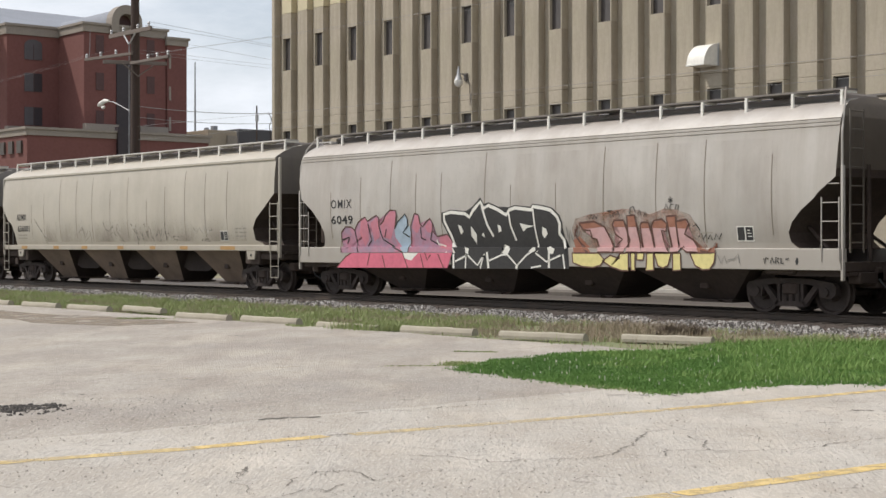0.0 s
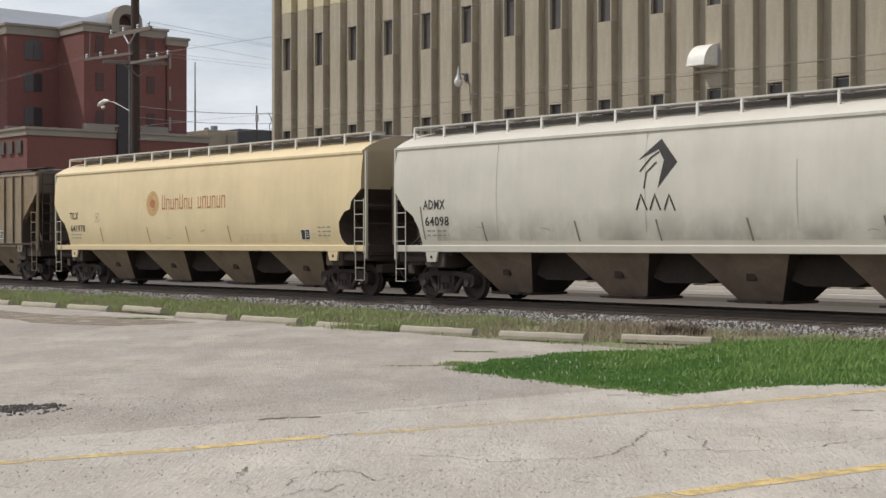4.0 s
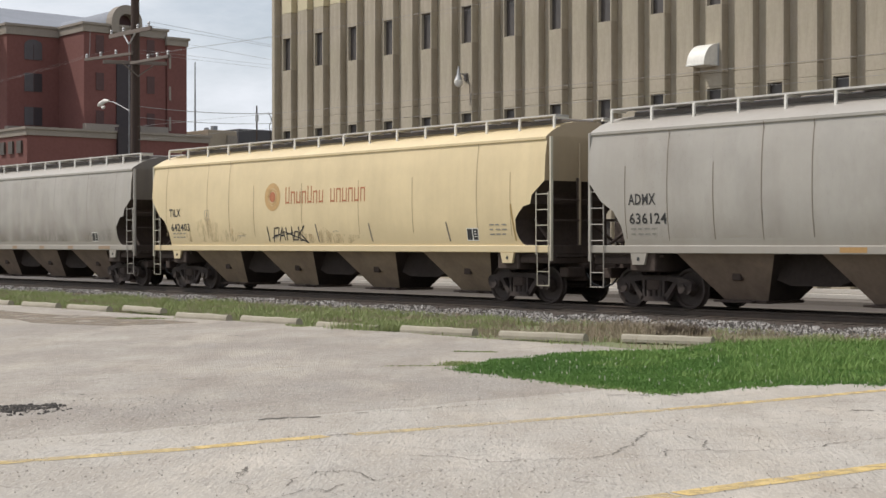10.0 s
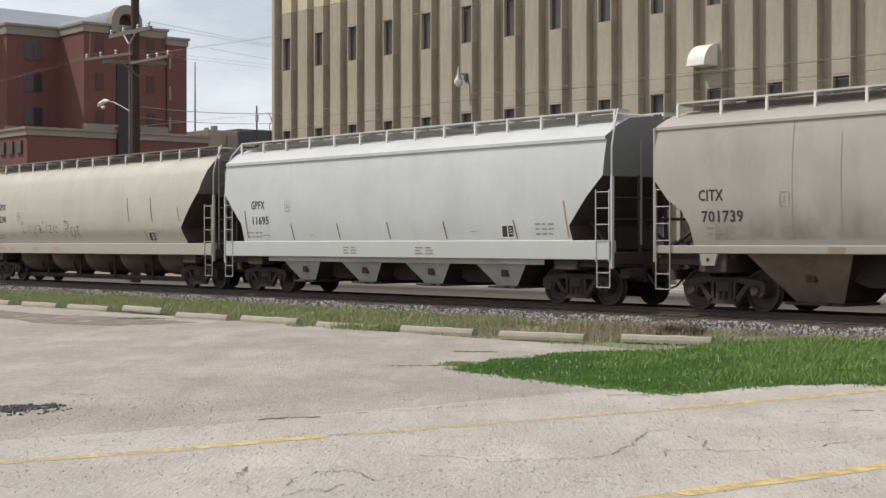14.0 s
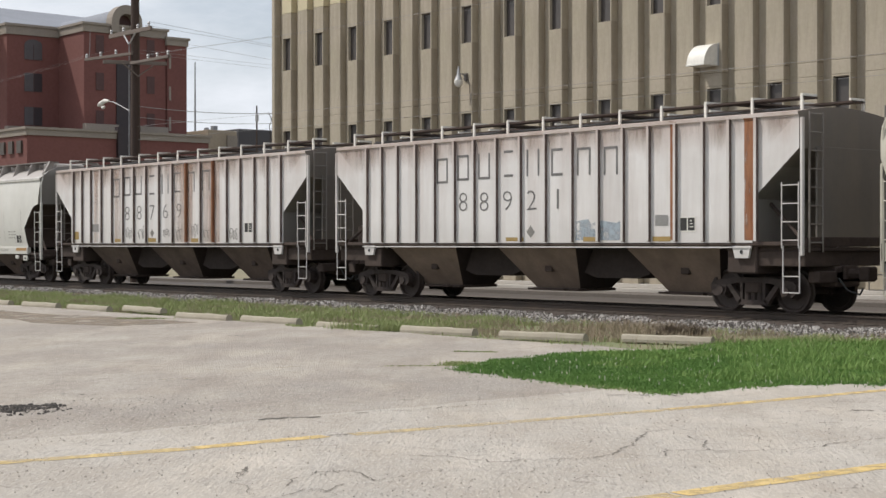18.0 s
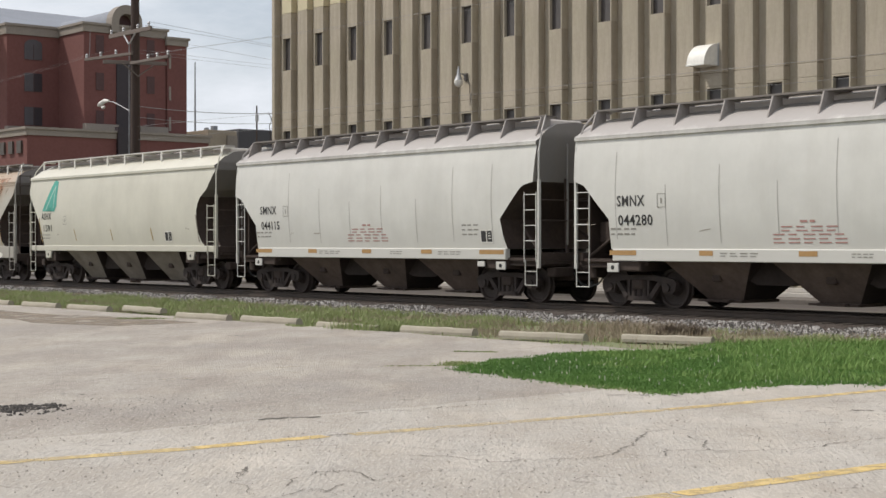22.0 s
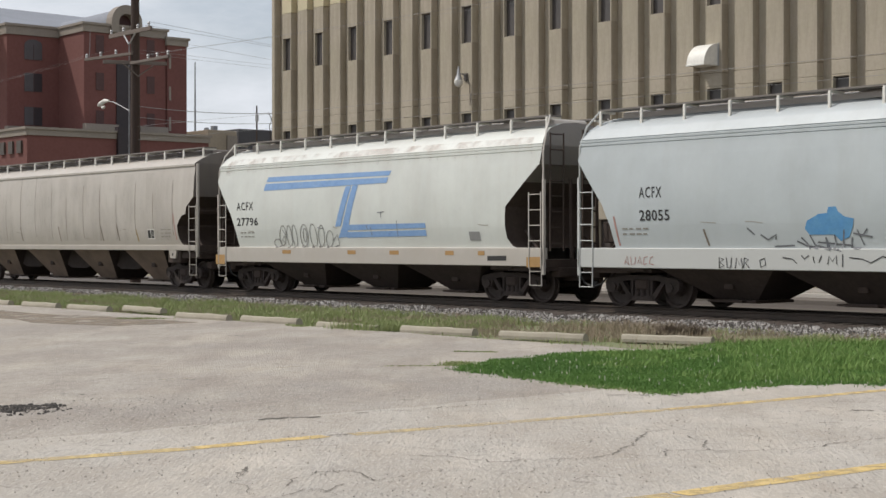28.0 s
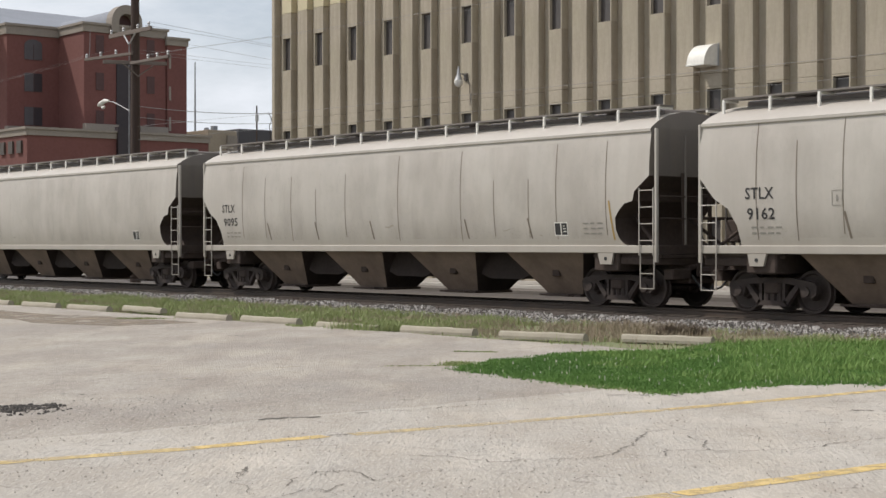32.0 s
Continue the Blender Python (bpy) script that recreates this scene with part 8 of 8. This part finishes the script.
stroke(c1, "graffiti_line", ((5.76, 1.93), (5.84, 1.82)), 0.024, BLACK, 0.014)
stroke(c1, "graffiti_line", ((5.81, 1.62), (5.91, 1.70), (5.94, 1.57), (6.04, 1.68)), 0.024, BLACK, 0.014)
stroke(c1, "graffiti_line", ((6.07, 1.57), (6.16, 1.67), (6.20, 1.55)), 0.024, BLACK, 0.014)
stroke(c1, "graffiti_line", ((6.26, 1.57), (6.32, 1.69), (6.39, 1.57), (6.48, 1.70)), 0.024, BLACK, 0.014)
stroke(c1, "graffiti_line", ((6.39, 1.23), (6.48, 1.06), (6.58, 1.21), (6.64, 1.06)), 0.024, SCRAWL, 0.014)
stroke(c1, "graffiti_line", ((6.67, 1.13), (6.86, 1.16), (6.95, 1.26), (6.99, 1.06)), 0.024, SCRAWL, 0.014)
stroke(c1, "graffiti_line", ((2.01, 1.80), (2.05, 1.57), (2.12, 1.77)), 0.024, SCRAWL, 0.014)
stroke(c1, "graffiti_line", ((1.70, 1.88), (1.74, 1.50), (1.82, 1.80), (1.89, 1.53)), 0.024, SCRAWL, 0.014)
stroke(c1, "sill_tag", ((7.64, 1.17), (7.66, 1.06), (7.70, 1.19), (7.76, 1.15)), 0.026, BLACK, 0.014)
stroke(c1, "sill_tag", ((7.81, 1.07), (7.85, 1.19), (7.91, 1.07)), 0.026, BLACK, 0.014)
stroke(c1, "sill_tag", ((7.95, 1.07), (7.95, 1.19), (8.04, 1.17), (7.98, 1.13), (8.04, 1.07)), 0.026, BLACK, 0.014)
stroke(c1, "sill_tag", ((8.09, 1.18), (8.09, 1.07), (8.16, 1.07)), 0.026, BLACK, 0.014)
stroke(c1, "sill_tag", ((8.20, 1.15), (8.29, 1.17)), 0.026, BLACK, 0.014)
patch(c1, "slot", ((8.48, 1.19), (8.52, 1.17), (8.53, 1.10), (8.50, 1.04), (8.46, 1.05), (8.45, 1.12)), CABLE, 0.006)
placard(c1, 7.12, 1.69)


# ---- lot: wheel stops, lines, cracks, grass ----
def wheel_stop():
    f = Form()
    prof = [(-0.10, 0.0), (-0.10, 0.05), (-0.07, 0.115), (-0.035, 0.135), (0.035, 0.135), (0.07, 0.115), (0.10, 0.05), (0.10, 0.0)]
    rings = []
    for i in range(13):
        x = -1.0 + 2.0 * i / 12
        rings.append([(x, a * (1 + 0.06 * noise.noise((x * 3, a * 9, 1))), b * (1 + 0.10 * noise.noise((x * 2.3, b * 8, 4)))) for a, b in prof])
    return f.loft(rings, True, True).mesh("wheel_stop", CONCRETE)


stop_mesh = wheel_stop()
for i, (x, y, turn, k, d) in enumerate(((-43.9, 19.08, 1.5, 1.1, 0), (-41.0, 19.2, 5, 0.92, 0), (-38.25, 19.3, 3, 1.05, 0), (-35.75, 19.58, -4, 1.15, 0.03), (-31.94, 19.06, 4, 1.04, 0), (-29.45, 19.32, 4, 1.03, 0),
                                         (-26.6, 19.4, 0.5, 1.05, -0.035), (-23.72, 19.5, 7, 0.98, 0), (-21.1, 19.86, 14, 0.93, 0), (-18.92, 20.87, 17, 0.88, 0))):
    ob = tagged(part("wheel_stop", stop_mesh, None), "worn pale concrete wheel stop on the lot" if d >= 0 else "broken concrete wheel stop sunk in weeds", "wheel stop", "wheel stops along the lot edge")
    ob.matrix_basis = pose(x, y, d, 0, 0, turn) @ Matrix.Diagonal((k, 1, 1, 1))


def ribbon(path, width, z, seed, ragged=0.4):
    """A strip on the ground with ragged edges."""
    rnd = random.Random(seed)
    f = Form()
    rows = []
    for i, (x, y) in enumerate(path):
        xa, ya = path[max(i - 1, 0)]
        xb, yb = path[min(i + 1, len(path) - 1)]
        n = math.hypot(xb - xa, yb - ya)
        ox, oy = -(yb - ya) / n * width / 2, (xb - xa) / n * width / 2
        a, b = 1 + rnd.uniform(-ragged, ragged), 1 + rnd.uniform(-ragged, ragged)
        rows.append([(x - ox * a, y - oy * a, z), (x + ox * b, y + oy * b, z)])
    return f.loft(rows, False)


def line(x0, y0, x1, y1, w, seed, mat=YELLOW):
    k = int(math.hypot(x1 - x0, y1 - y0) / 0.12)
    f = ribbon([(x0 + (x1 - x0) * i / k, y0 + (y1 - y0) * i / k) for i in range(k + 1)], w, 0.004, seed, 0.12)
    structure("painted_line", f, mat)


line(-12.25, 4.0, -11.84, 7.0, 0.2, 1, YELLOWTHIN)
line(-11.86, 7.0, -11.80, 8.35, 0.19, 15)
line(-11.74, 8.6, -11.33, 12.4, 0.19, 5, YELLOWFAINT)
line(-11.33, 12.45, -11.10, 16.6, 0.18, 6)
line(-7.75, 3.0, -7.46, 8.3, 0.21, 2, YELLOWTHIN)
line(-7.46, 8.35, -7.2, 13.5, 0.21, 7)
line(-19.05, 11.4, -18.7, 12.9, 0.13, 4, FAINT)
line(-18.2, 9.9, -17.95, 10.8, 0.11, 8, FAINT)
line(-18.0, 13.7, -17.4, 14.7, 0.14, 9, FAINT)


def crack(points, width, seed):
    rnd = random.Random(seed)
    path = []
    for (xa, ya), (xb, yb) in zip(points[:-1], points[1:]):
        k = max(2, int(math.hypot(xb - xa, yb - ya) / 0.07))
        for i in range(k):
            path.append((xa + (xb - xa) * i / k + rnd.gauss(0, 0.025), ya + (yb - ya) * i / k + rnd.gauss(0, 0.025)))
    path.append(points[-1])
    structure("crack", ribbon(path, width * 0.36, 0.006, seed, 0.85), TAR)


crack([(-10.14, 11.12), (-10.07, 10.86), (-9.85, 10.45), (-9.55, 10.06), (-9.40, 9.77)], 0.04, 1)
crack([(-9.40, 9.77), (-9.18, 9.48), (-9.18, 9.15), (-9.38, 8.76), (-9.54, 8.41), (-9.96, 8.33), (-10.31, 8.13)], 0.035, 2)
crack([(-9.14, 9.52), (-8.86, 9.70), (-9.08, 10.10), (-8.88, 10.34)], 0.03, 3)
crack([(-9.84, 11.00), (-9.48, 10.83), (-9.26, 10.72), (-9.02, 10.46), (-8.88, 10.35)], 0.028, 4)
crack([(-8.88, 10.35), (-8.60, 10.56), (-8.43, 10.88), (-8.44, 11.21), (-8.45, 11.88), (-8.39, 12.21)], 0.03, 5)
crack([(-9.32, 11.28), (-9.36, 11.44), (-9.07, 11.26), (-8.86, 11.14)], 0.025, 6)
crack([(-9.30, 9.01), (-9.06, 8.59), (-8.90, 8.20), (-9.00, 7.99)], 0.02, 7)
crack([(-9.57, 6.35), (-9.77, 6.62), (-9.95, 6.95), (-9.87, 7.19), (-9.61, 7.17), (-9.34, 7.05)], 0.035, 8)
crack([(-9.95, 6.95), (-10.03, 7.14), (-9.84, 7.08)], 0.025, 9)
crack([(-9.16, 6.13), (-9.32, 6.41), (-9.18, 6.49), (-9.35, 6.78)], 0.03, 10)
crack([(-10.55, 6.70), (-10.32, 6.50), (-10.21, 6.41)], 0.055, 11)
crack([(-10.21, 6.41), (-9.92, 6.18), (-9.64, 6.10), (-9.37, 5.96)], 0.02, 12)
crack([(-9.35, 7.04), (-9.37, 7.28), (-9.47, 7.61), (-9.46, 7.82)], 0.02, 13)
crack([(-13.15, 7.59), (-13.26, 8.04), (-13.26, 8.50)], 0.03, 14)
crack([(-13.32, 8.58), (-13.40, 8.80), (-13.26, 8.98), (-13.17, 9.24)], 0.16, 15)
crack([(-13.15, 9.68), (-13.15, 9.85)], 0.1, 16)
crack([(-13.09, 10.17), (-13.03, 10.78), (-13.00, 11.37)], 0.04, 17)
crack([(-17.88, 10.08), (-17.84, 10.39), (-17.84, 10.52)], 0.09, 18)
crack([(-17.84, 10.52), (-17.87, 11.01), (-17.68, 11.52)], 0.03, 19)
crack([(-11.84, 8.40), (-11.78, 8.60)], 0.1, 20)
crack([(-10.07, 13.96), (-9.83, 14.07)], 0.1, 21)
crack([(-9.77, 14.14), (-9.58, 14.27)], 0.1, 22)
crack([(-9.57, 12.75), (-9.35, 12.86)], 0.05, 23)
crack([(-12.83, 13.17), (-12.53, 13.52)], 0.09, 24)
crack([(-12.32, 13.68), (-12.21, 13.70)], 0.1, 25)
crack([(-12.50, 6.42), (-12.44, 6.67), (-12.51, 6.77)], 0.03, 26)
crack([(-19.66, 16.45), (-19.26, 16.72)], 0.1, 27)
crack([(-17.18, 8.31), (-16.82, 8.42), (-16.83, 8.62)], 0.08, 28)
crack([(-25.96, 16.07), (-25.46, 16.09)], 0.14, 29)
crack([(-26.22, 17.55), (-26.07, 17.73)], 0.14, 30)
rnd = random.Random(11)
for i in range(12):
    x, y = rnd.uniform(-16, -7), rnd.uniform(5.5, 12)
    a = rnd.uniform(0, 6.28)
    crack([(x, y), (x + 0.35 * math.cos(a), y + 0.35 * math.sin(a)), (x + 0.6 * math.cos(a + 0.6), y + 0.6 * math.sin(a + 0.6))], 0.012, 40 + i)


def litter(name, cx, cy, rx, ry, count, size, mat, seed, label, z=0.0, flatness=0.5):
    rnd = random.Random(seed)
    f = Form()
    for _ in range(count):
        r, a = math.sqrt(rnd.random()), rnd.uniform(0, 6.28)
        stone(f, cx + rx * r * math.cos(a), cy + ry * r * math.sin(a), z, rnd.uniform(0.5, 1.3) * size, rnd, flatness)
    return tagged(part(name, f, mat), label, name.replace("_", " "), kind="stuff")


def stone(f, x, y, z, s, rnd, flatness=0.7):
    a = rnd.uniform(0, 6.28)
    ca, sa = math.cos(a) * s, math.sin(a) * s
    pts = [(-0.5, -0.35, 0), (0.5, -0.4, 0), (0.45, 0.4, 0), (-0.45, 0.38, 0), (-0.28, -0.2, flatness), (0.25, -0.22, flatness * rnd.uniform(0.7, 1.1)), (0.2, 0.2, flatness), (-0.25, 0.15, flatness * 0.8)]
    f.add([(x + px * ca - py * sa, y + px * sa + py * ca, z - 0.15 * s + pz * s) for px, py, pz in pts], [(4, 5, 6, 7), (0, 1, 5, 4), (1, 2, 6, 5), (2, 3, 7, 6), (3, 0, 4, 7)])


litter("broken_asphalt", -15.95, 6.9, 0.35, 0.85, 420, 0.05, TARBLACK, 5, "dark heap of crumbled asphalt on the lot")
litter("broken_asphalt", -15.65, 7.0, 0.42, 0.65, 160, 0.034, TARBLACK, 8, "dark crumbled asphalt strewn on the lot")
litter("gravel", -15.4, 7.9, 1.2, 1.6, 260, 0.016, CRUMB, 6, "loose dark grit scattered on the lot")

# ballast stones on the near shoulder
rnd = random.Random(3)
f = Form()
for _ in range(20000):
    x = -66 + 52 * rnd.random()
    d = rnd.random()
    y = 24.55 + 1.15 * d + 0.15 * math.sin(x * 1.7) + 0.1 * math.sin(x * 4.1)
    z = float(np.interp(y - TRACK, [-2.7, -2.3, -1.9, -1.2], [-0.03, 0.0, 0.10, 0.125]))
    stone(f, x, y, z, rnd.uniform(0.03, 0.075), rnd, 0.8)
tagged(part("ballast_stones", f, STONE), "loose grey ballast stones along the track", "ballast", kind="stuff")
f = Form()
for _ in range(7000):
    x = -66 + 52 * rnd.random()
    y = TRACK + rnd.uniform(-1.95, 1.9)
    stone(f, x, y, float(np.interp(abs(y - TRACK), [0, 1.3, 1.95], [0.10, 0.10, 0.07])), rnd.uniform(0.035, 0.08), rnd, 0.75)
tagged(part("crib_stones", f, BED), "dark oily ballast stones between the ties", "ballast", kind="stuff")
tie_mesh = Form().box(-0.115, 0.115, -1.3, 1.3, -0.06, 0.02, 0.012).mesh("tie", TIE)
for i in range(100):
    tagged(part("tie", tie_mesh, None, at=pose(-68 + 0.52 * i, TRACK + rnd.uniform(-0.04, 0.04), RAIL - 0.17, 0, 0, rnd.uniform(-1, 1))), "dark creosoted wooden tie under the rails", "railway tie", "ties of the track")


def blades(count, where, height, mat, seed, name, label, lean=0.5, width=0.014):
    rnd = random.Random(seed)
    f = Form()
    n = 0
    while n < count:
        p = where(rnd)
        if p is None:
            continue
        x, y, z, k = p
        h = height * k * rnd.uniform(0.5, 1.25)
        a = rnd.uniform(0, 6.28)
        dx, dy = math.cos(a) * h * lean * rnd.random(), math.sin(a) * h * lean * rnd.random()
        w = width * rnd.uniform(0.7, 1.5)
        b = rnd.uniform(0, 6.28)
        wx, wy = math.cos(b) * w, math.sin(b) * w
        f.add([(x - wx, y - wy, z - 0.01), (x + wx, y + wy, z - 0.01), (x + dx * 0.4 + wx * 0.7, y + dy * 0.4 + wy * 0.7, z + h * 0.6), (x + dx * 0.4 - wx * 0.7, y + dy * 0.4 - wy * 0.7, z + h * 0.6), (x + dx, y + dy, z + h)], [(0, 1, 2, 3), (3, 2, 4)])
        n += 1
    me = bpy.data.meshes.new(name)
    me.from_pydata(f.v, [], f.f)
    me.materials.append(mat)
    return tagged(new(name, me), label, "grass", kind="stuff")


PATCH = [(-17.25, 14.7), (-17.5, 15.35), (-18.1, 17.5), (-17.9, 18.6), (-17.4, 19.5), (-18.0, 21.5), (-17.5, 22.9), (-16.2, 23.6), (-13.4, 20.6), (-12.0, 17.5), (-11.6, 16.8), (-12.1, 16.6), (-12.3, 16.1), (-12.5, 15.4), (-12.5, 14.6), (-12.6, 14.0), (-12.9, 13.9), (-13.9, 13.9), (-15.5, 14.0), (-16.7, 14.2)]


def inside(x, y, poly):
    hit = False
    for (xa, ya), (xb, yb) in zip(poly, poly[1:] + poly[:1]):
        if (ya > y) != (yb > y) and x < xa + (y - ya) / (yb - ya) * (xb - xa):
            hit = not hit
    return hit


def in_patch(rnd):
    x, y = rnd.uniform(-18.8, -9), rnd.uniform(13.6, 24.4)
    e = 0.16 * noise.noise((x * 1.3, y * 1.3, 0)) + 0.12 * noise.noise((x * 4, y * 4, 3))
    if not inside(x + e + rnd.gauss(0, 0.10), y + e + rnd.gauss(0, 0.13), PATCH):
        return None
    return (x, y, 0.0, 0.75 + 0.5 * noise.noise((x, y, 7)))


def in_strip(lo, hi, level, seed):
    def where(rnd):
        x, y = rnd.uniform(-66, -14), rnd.uniform(lo, hi)
        if y < float(np.interp(x, [-44, -36, -30, -24, -21, -18.8, -16], [18.9, 19.4, 19.15, 19.5, 19.75, 20.7, 21.0])) + 0.22 and rnd.random() < 0.93:      # the stops stand in front of the grass
            return None
        v = noise.noise((x * 0.6, y * 0.9, seed)) + 0.5 * noise.noise((x * 2.3, y * 2.5, seed + 5))
        dry = math.exp(-((x + 21.8) / 3.0) ** 2 - ((y - 22.6) / 2.4) ** 2)     # a trampled, straw-dry spot
        v += dry * (0.9 if seed > 5 else -1.15)
        if v + rnd.uniform(-0.35, 0.35) < level:
            return None
        return (x, y, -0.05, 0.7 + 1.1 * max(0.0, v))
    return where


blades(170000, in_patch, 0.045, LAWN, 21, "lawn_patch", "lush green grass patch growing over the lot", 0.8, 0.006)
blades(75000, in_strip(19.0, 25.0, -0.22, 2.0), 0.16, GRASS, 22, "grass_strip", "rough green grass strip beside the track", 0.8, 0.007)
blades(34000, in_strip(19.1, 25.4, -0.05, 9.0), 0.12, STRAW, 23, "dry_grass", "dry straw-coloured grass between lot and track", 0.9, 0.007)


def along(xa, ya, xb, yb, spread):
    def where(rnd):
        t, s = rnd.random(), rnd.gauss(0, spread)
        return (xa + (xb - xa) * t + s * 0.5, ya + (yb - ya) * t + s, 0.0, rnd.uniform(0.5, 1.2))
    return where


for i, (xa, ya, xb, yb, spread, count, h) in enumerate(((-17.95, 13.8, -17.35, 14.6, 0.07, 200, 0.02), (-17.8, 15.0, -17.3, 14.6, 0.12, 700, 0.04), (-19.6, 16.5, -19.1, 16.9, 0.05, 260, 0.03), (-14.3, 13.85, -12.6, 13.75, 0.08, 400, 0.025),
                                                        (-33.3, 17.6, -32.6, 18.3, 0.12, 500, 0.05), (-26.6, 19.5, -25.2, 19.6, 0.25, 2200, 0.16), (-28.3, 19.0, -27.6, 18.9, 0.06, 160, 0.05))):
    blades(count, along(xa, ya, xb, yb, spread), h, GRASS, 60 + i, "weeds", "small green weeds growing from a crack in the lot", 0.8, 0.006)


def at_fringe(rnd):
    i = rnd.randrange(8, len(PATCH))
    (xa, ya), (xb, yb) = PATCH[i], PATCH[(i + 1) % len(PATCH)]
    t, o = rnd.random(), abs(rnd.gauss(0, 0.16))
    x, y = xa + (xb - xa) * t + o * 0.7, ya + (yb - ya) * t - o
    return (x, y, 0.0, rnd.uniform(0.4, 1.1)) if noise.noise((x * 3, y * 3, 12)) > -0.05 else None


blades(2600, at_fringe, 0.04, LAWN, 91, "grass_fringe", "thin grass tufts creeping out of the patch edge", 0.9, 0.006)
TALL = material("pale_tall_grass", (0.13, 0.25, 0.05), 0.8, second=(0.19, 0.30, 0.07), amount=0.9, size=1.2, grain=6, bump=0.0, island=(0.20, 0.30, 0.08))


def in_tall(rnd):
    x, y = rnd.uniform(-18.0, -10.5), rnd.uniform(15.6, 24.5)
    if noise.noise((x * 0.7, y * 0.7, 4)) + rnd.uniform(-0.4, 0.4) + (y - 18.6) * 0.12 + (x + 14.6) * 0.10 < 0.0 or not inside(x, y, PATCH):
        return None
    return (x, y, 0.0, 0.6 + 0.7 * rnd.random())


blades(30000, in_tall, 0.085, TALL, 77, "tall_grass", "pale taller grass at the back of the patch", 0.9, 0.006)
DEADWEED = material("dead_brown_weeds", (0.16, 0.12, 0.095), 0.9, second=(0.24, 0.19, 0.14), amount=0.9, size=0.2, grain=9, bump=0.0)
blades(1100, along(-20.5, 22.5, -20.1, 23.0, 0.14), 0.22, DEADWEED, 88, "dead_weeds", "dark brown clump of dead weeds behind a wheel stop", 1.2, 0.008)
CLOVER = material("clover_blossom", (0.55, 0.56, 0.40), 0.9, size=0.3, grain=9, bump=0.0)
blades(420, in_patch, 0.085, CLOVER, 71, "clover", "pale clover blossoms scattered in the grass patch", 0.3, 0.011)
structure("silt_patch", ribbon([(-40.0, 16.2), (-38.0, 16.4), (-36.0, 16.3), (-34.5, 16.6), (-33.0, 16.5), (-31.5, 16.9), (-30.5, 17.0)], 2.4, 0.004, 12, 0.3), DIRT)
# loose crumbs all over the lot
for name_, mat_, count_, size_, seed_ in (("asphalt_crumbs", CRUMB, 1500, 0.008, 31), ("pale_grit", ASPHALT, 2000, 0.013, 32)):
    rnd = random.Random(seed_)
    f = Form()
    for _ in range(count_):
        d, a = 6.5 + 12 * rnd.random() ** 1.6, radians(50.4 + rnd.uniform(-19, 19))
        stone(f, -math.sin(a) * d, math.cos(a) * d, 0.0, size_ * rnd.uniform(0.4, 1.4), rnd, 0.9)
    tagged(part(name_, f, mat_), "loose crumbs of worn asphalt on the lot", "grit", kind="stuff")
VERGE = material("weedy_soil", (0.15, 0.185, 0.075), 0.95, second=(0.21, 0.185, 0.115), amount=1.0, size=0.9, grain=16, bump=0.5)
structure("verge", ribbon([(-150 + 1.6 * i, 22.2) for i in range(112)], 6.5, -0.035, 8, 0.05), VERGE)
TURF = material("turf_soil", (0.075, 0.135, 0.04), 0.95, second=(0.13, 0.15, 0.065), size=0.6, grain=14, bump=0.4)
structure("turf", Form().add([(x + 0.25 * (1 if x < -15 else -1), y + 0.12, 0.005) for x, y in PATCH], [tuple(range(len(PATCH)))]), TURF)


# ---- what moves ----
def motions():
    for car, centre, half in CARS:
        walk(car, [(2.0 * i, pose(centre + TRAVEL[i], TRACK, RAIL)) for i in range(17)])
    centres = {car: (centre, half) for car, centre, half in CARS}
    for ob, car, x in WHEELSETS:
        centre, half = centres[car]
        rows, k = [], 0
        # the wheels roll while the car is before the camera
        t0 = float(np.interp(-66.0 - half - centre, TRAVEL, [2.0 * i for i in range(17)]))
        t1 = float(np.interp(-12.0 + half - centre, TRAVEL, [2.0 * i for i in range(17)]))
        f0, f1 = int(t0 * 30), int(t1 * 30) + 2
        start = travelled(f0 / 30)
        turn = lambda f: pose(x, 0, 0.457, 0, math.degrees((travelled(f / 30) - start) / 0.457), 0)
        f1 = min(f1, 960)
        if f1 <= f0:
            continue
        if f0 > 0:
            rows.append((0.0, turn(f0)))
        f = f0
        while f < f1:
            rows.append((f / 30, turn(f)))
            f += 2
        rows.append((f1 / 30, turn(f1)))
        if f1 < 960:
            rows.append((32.0, turn(f1)))
        walk(ob, rows)


motions()
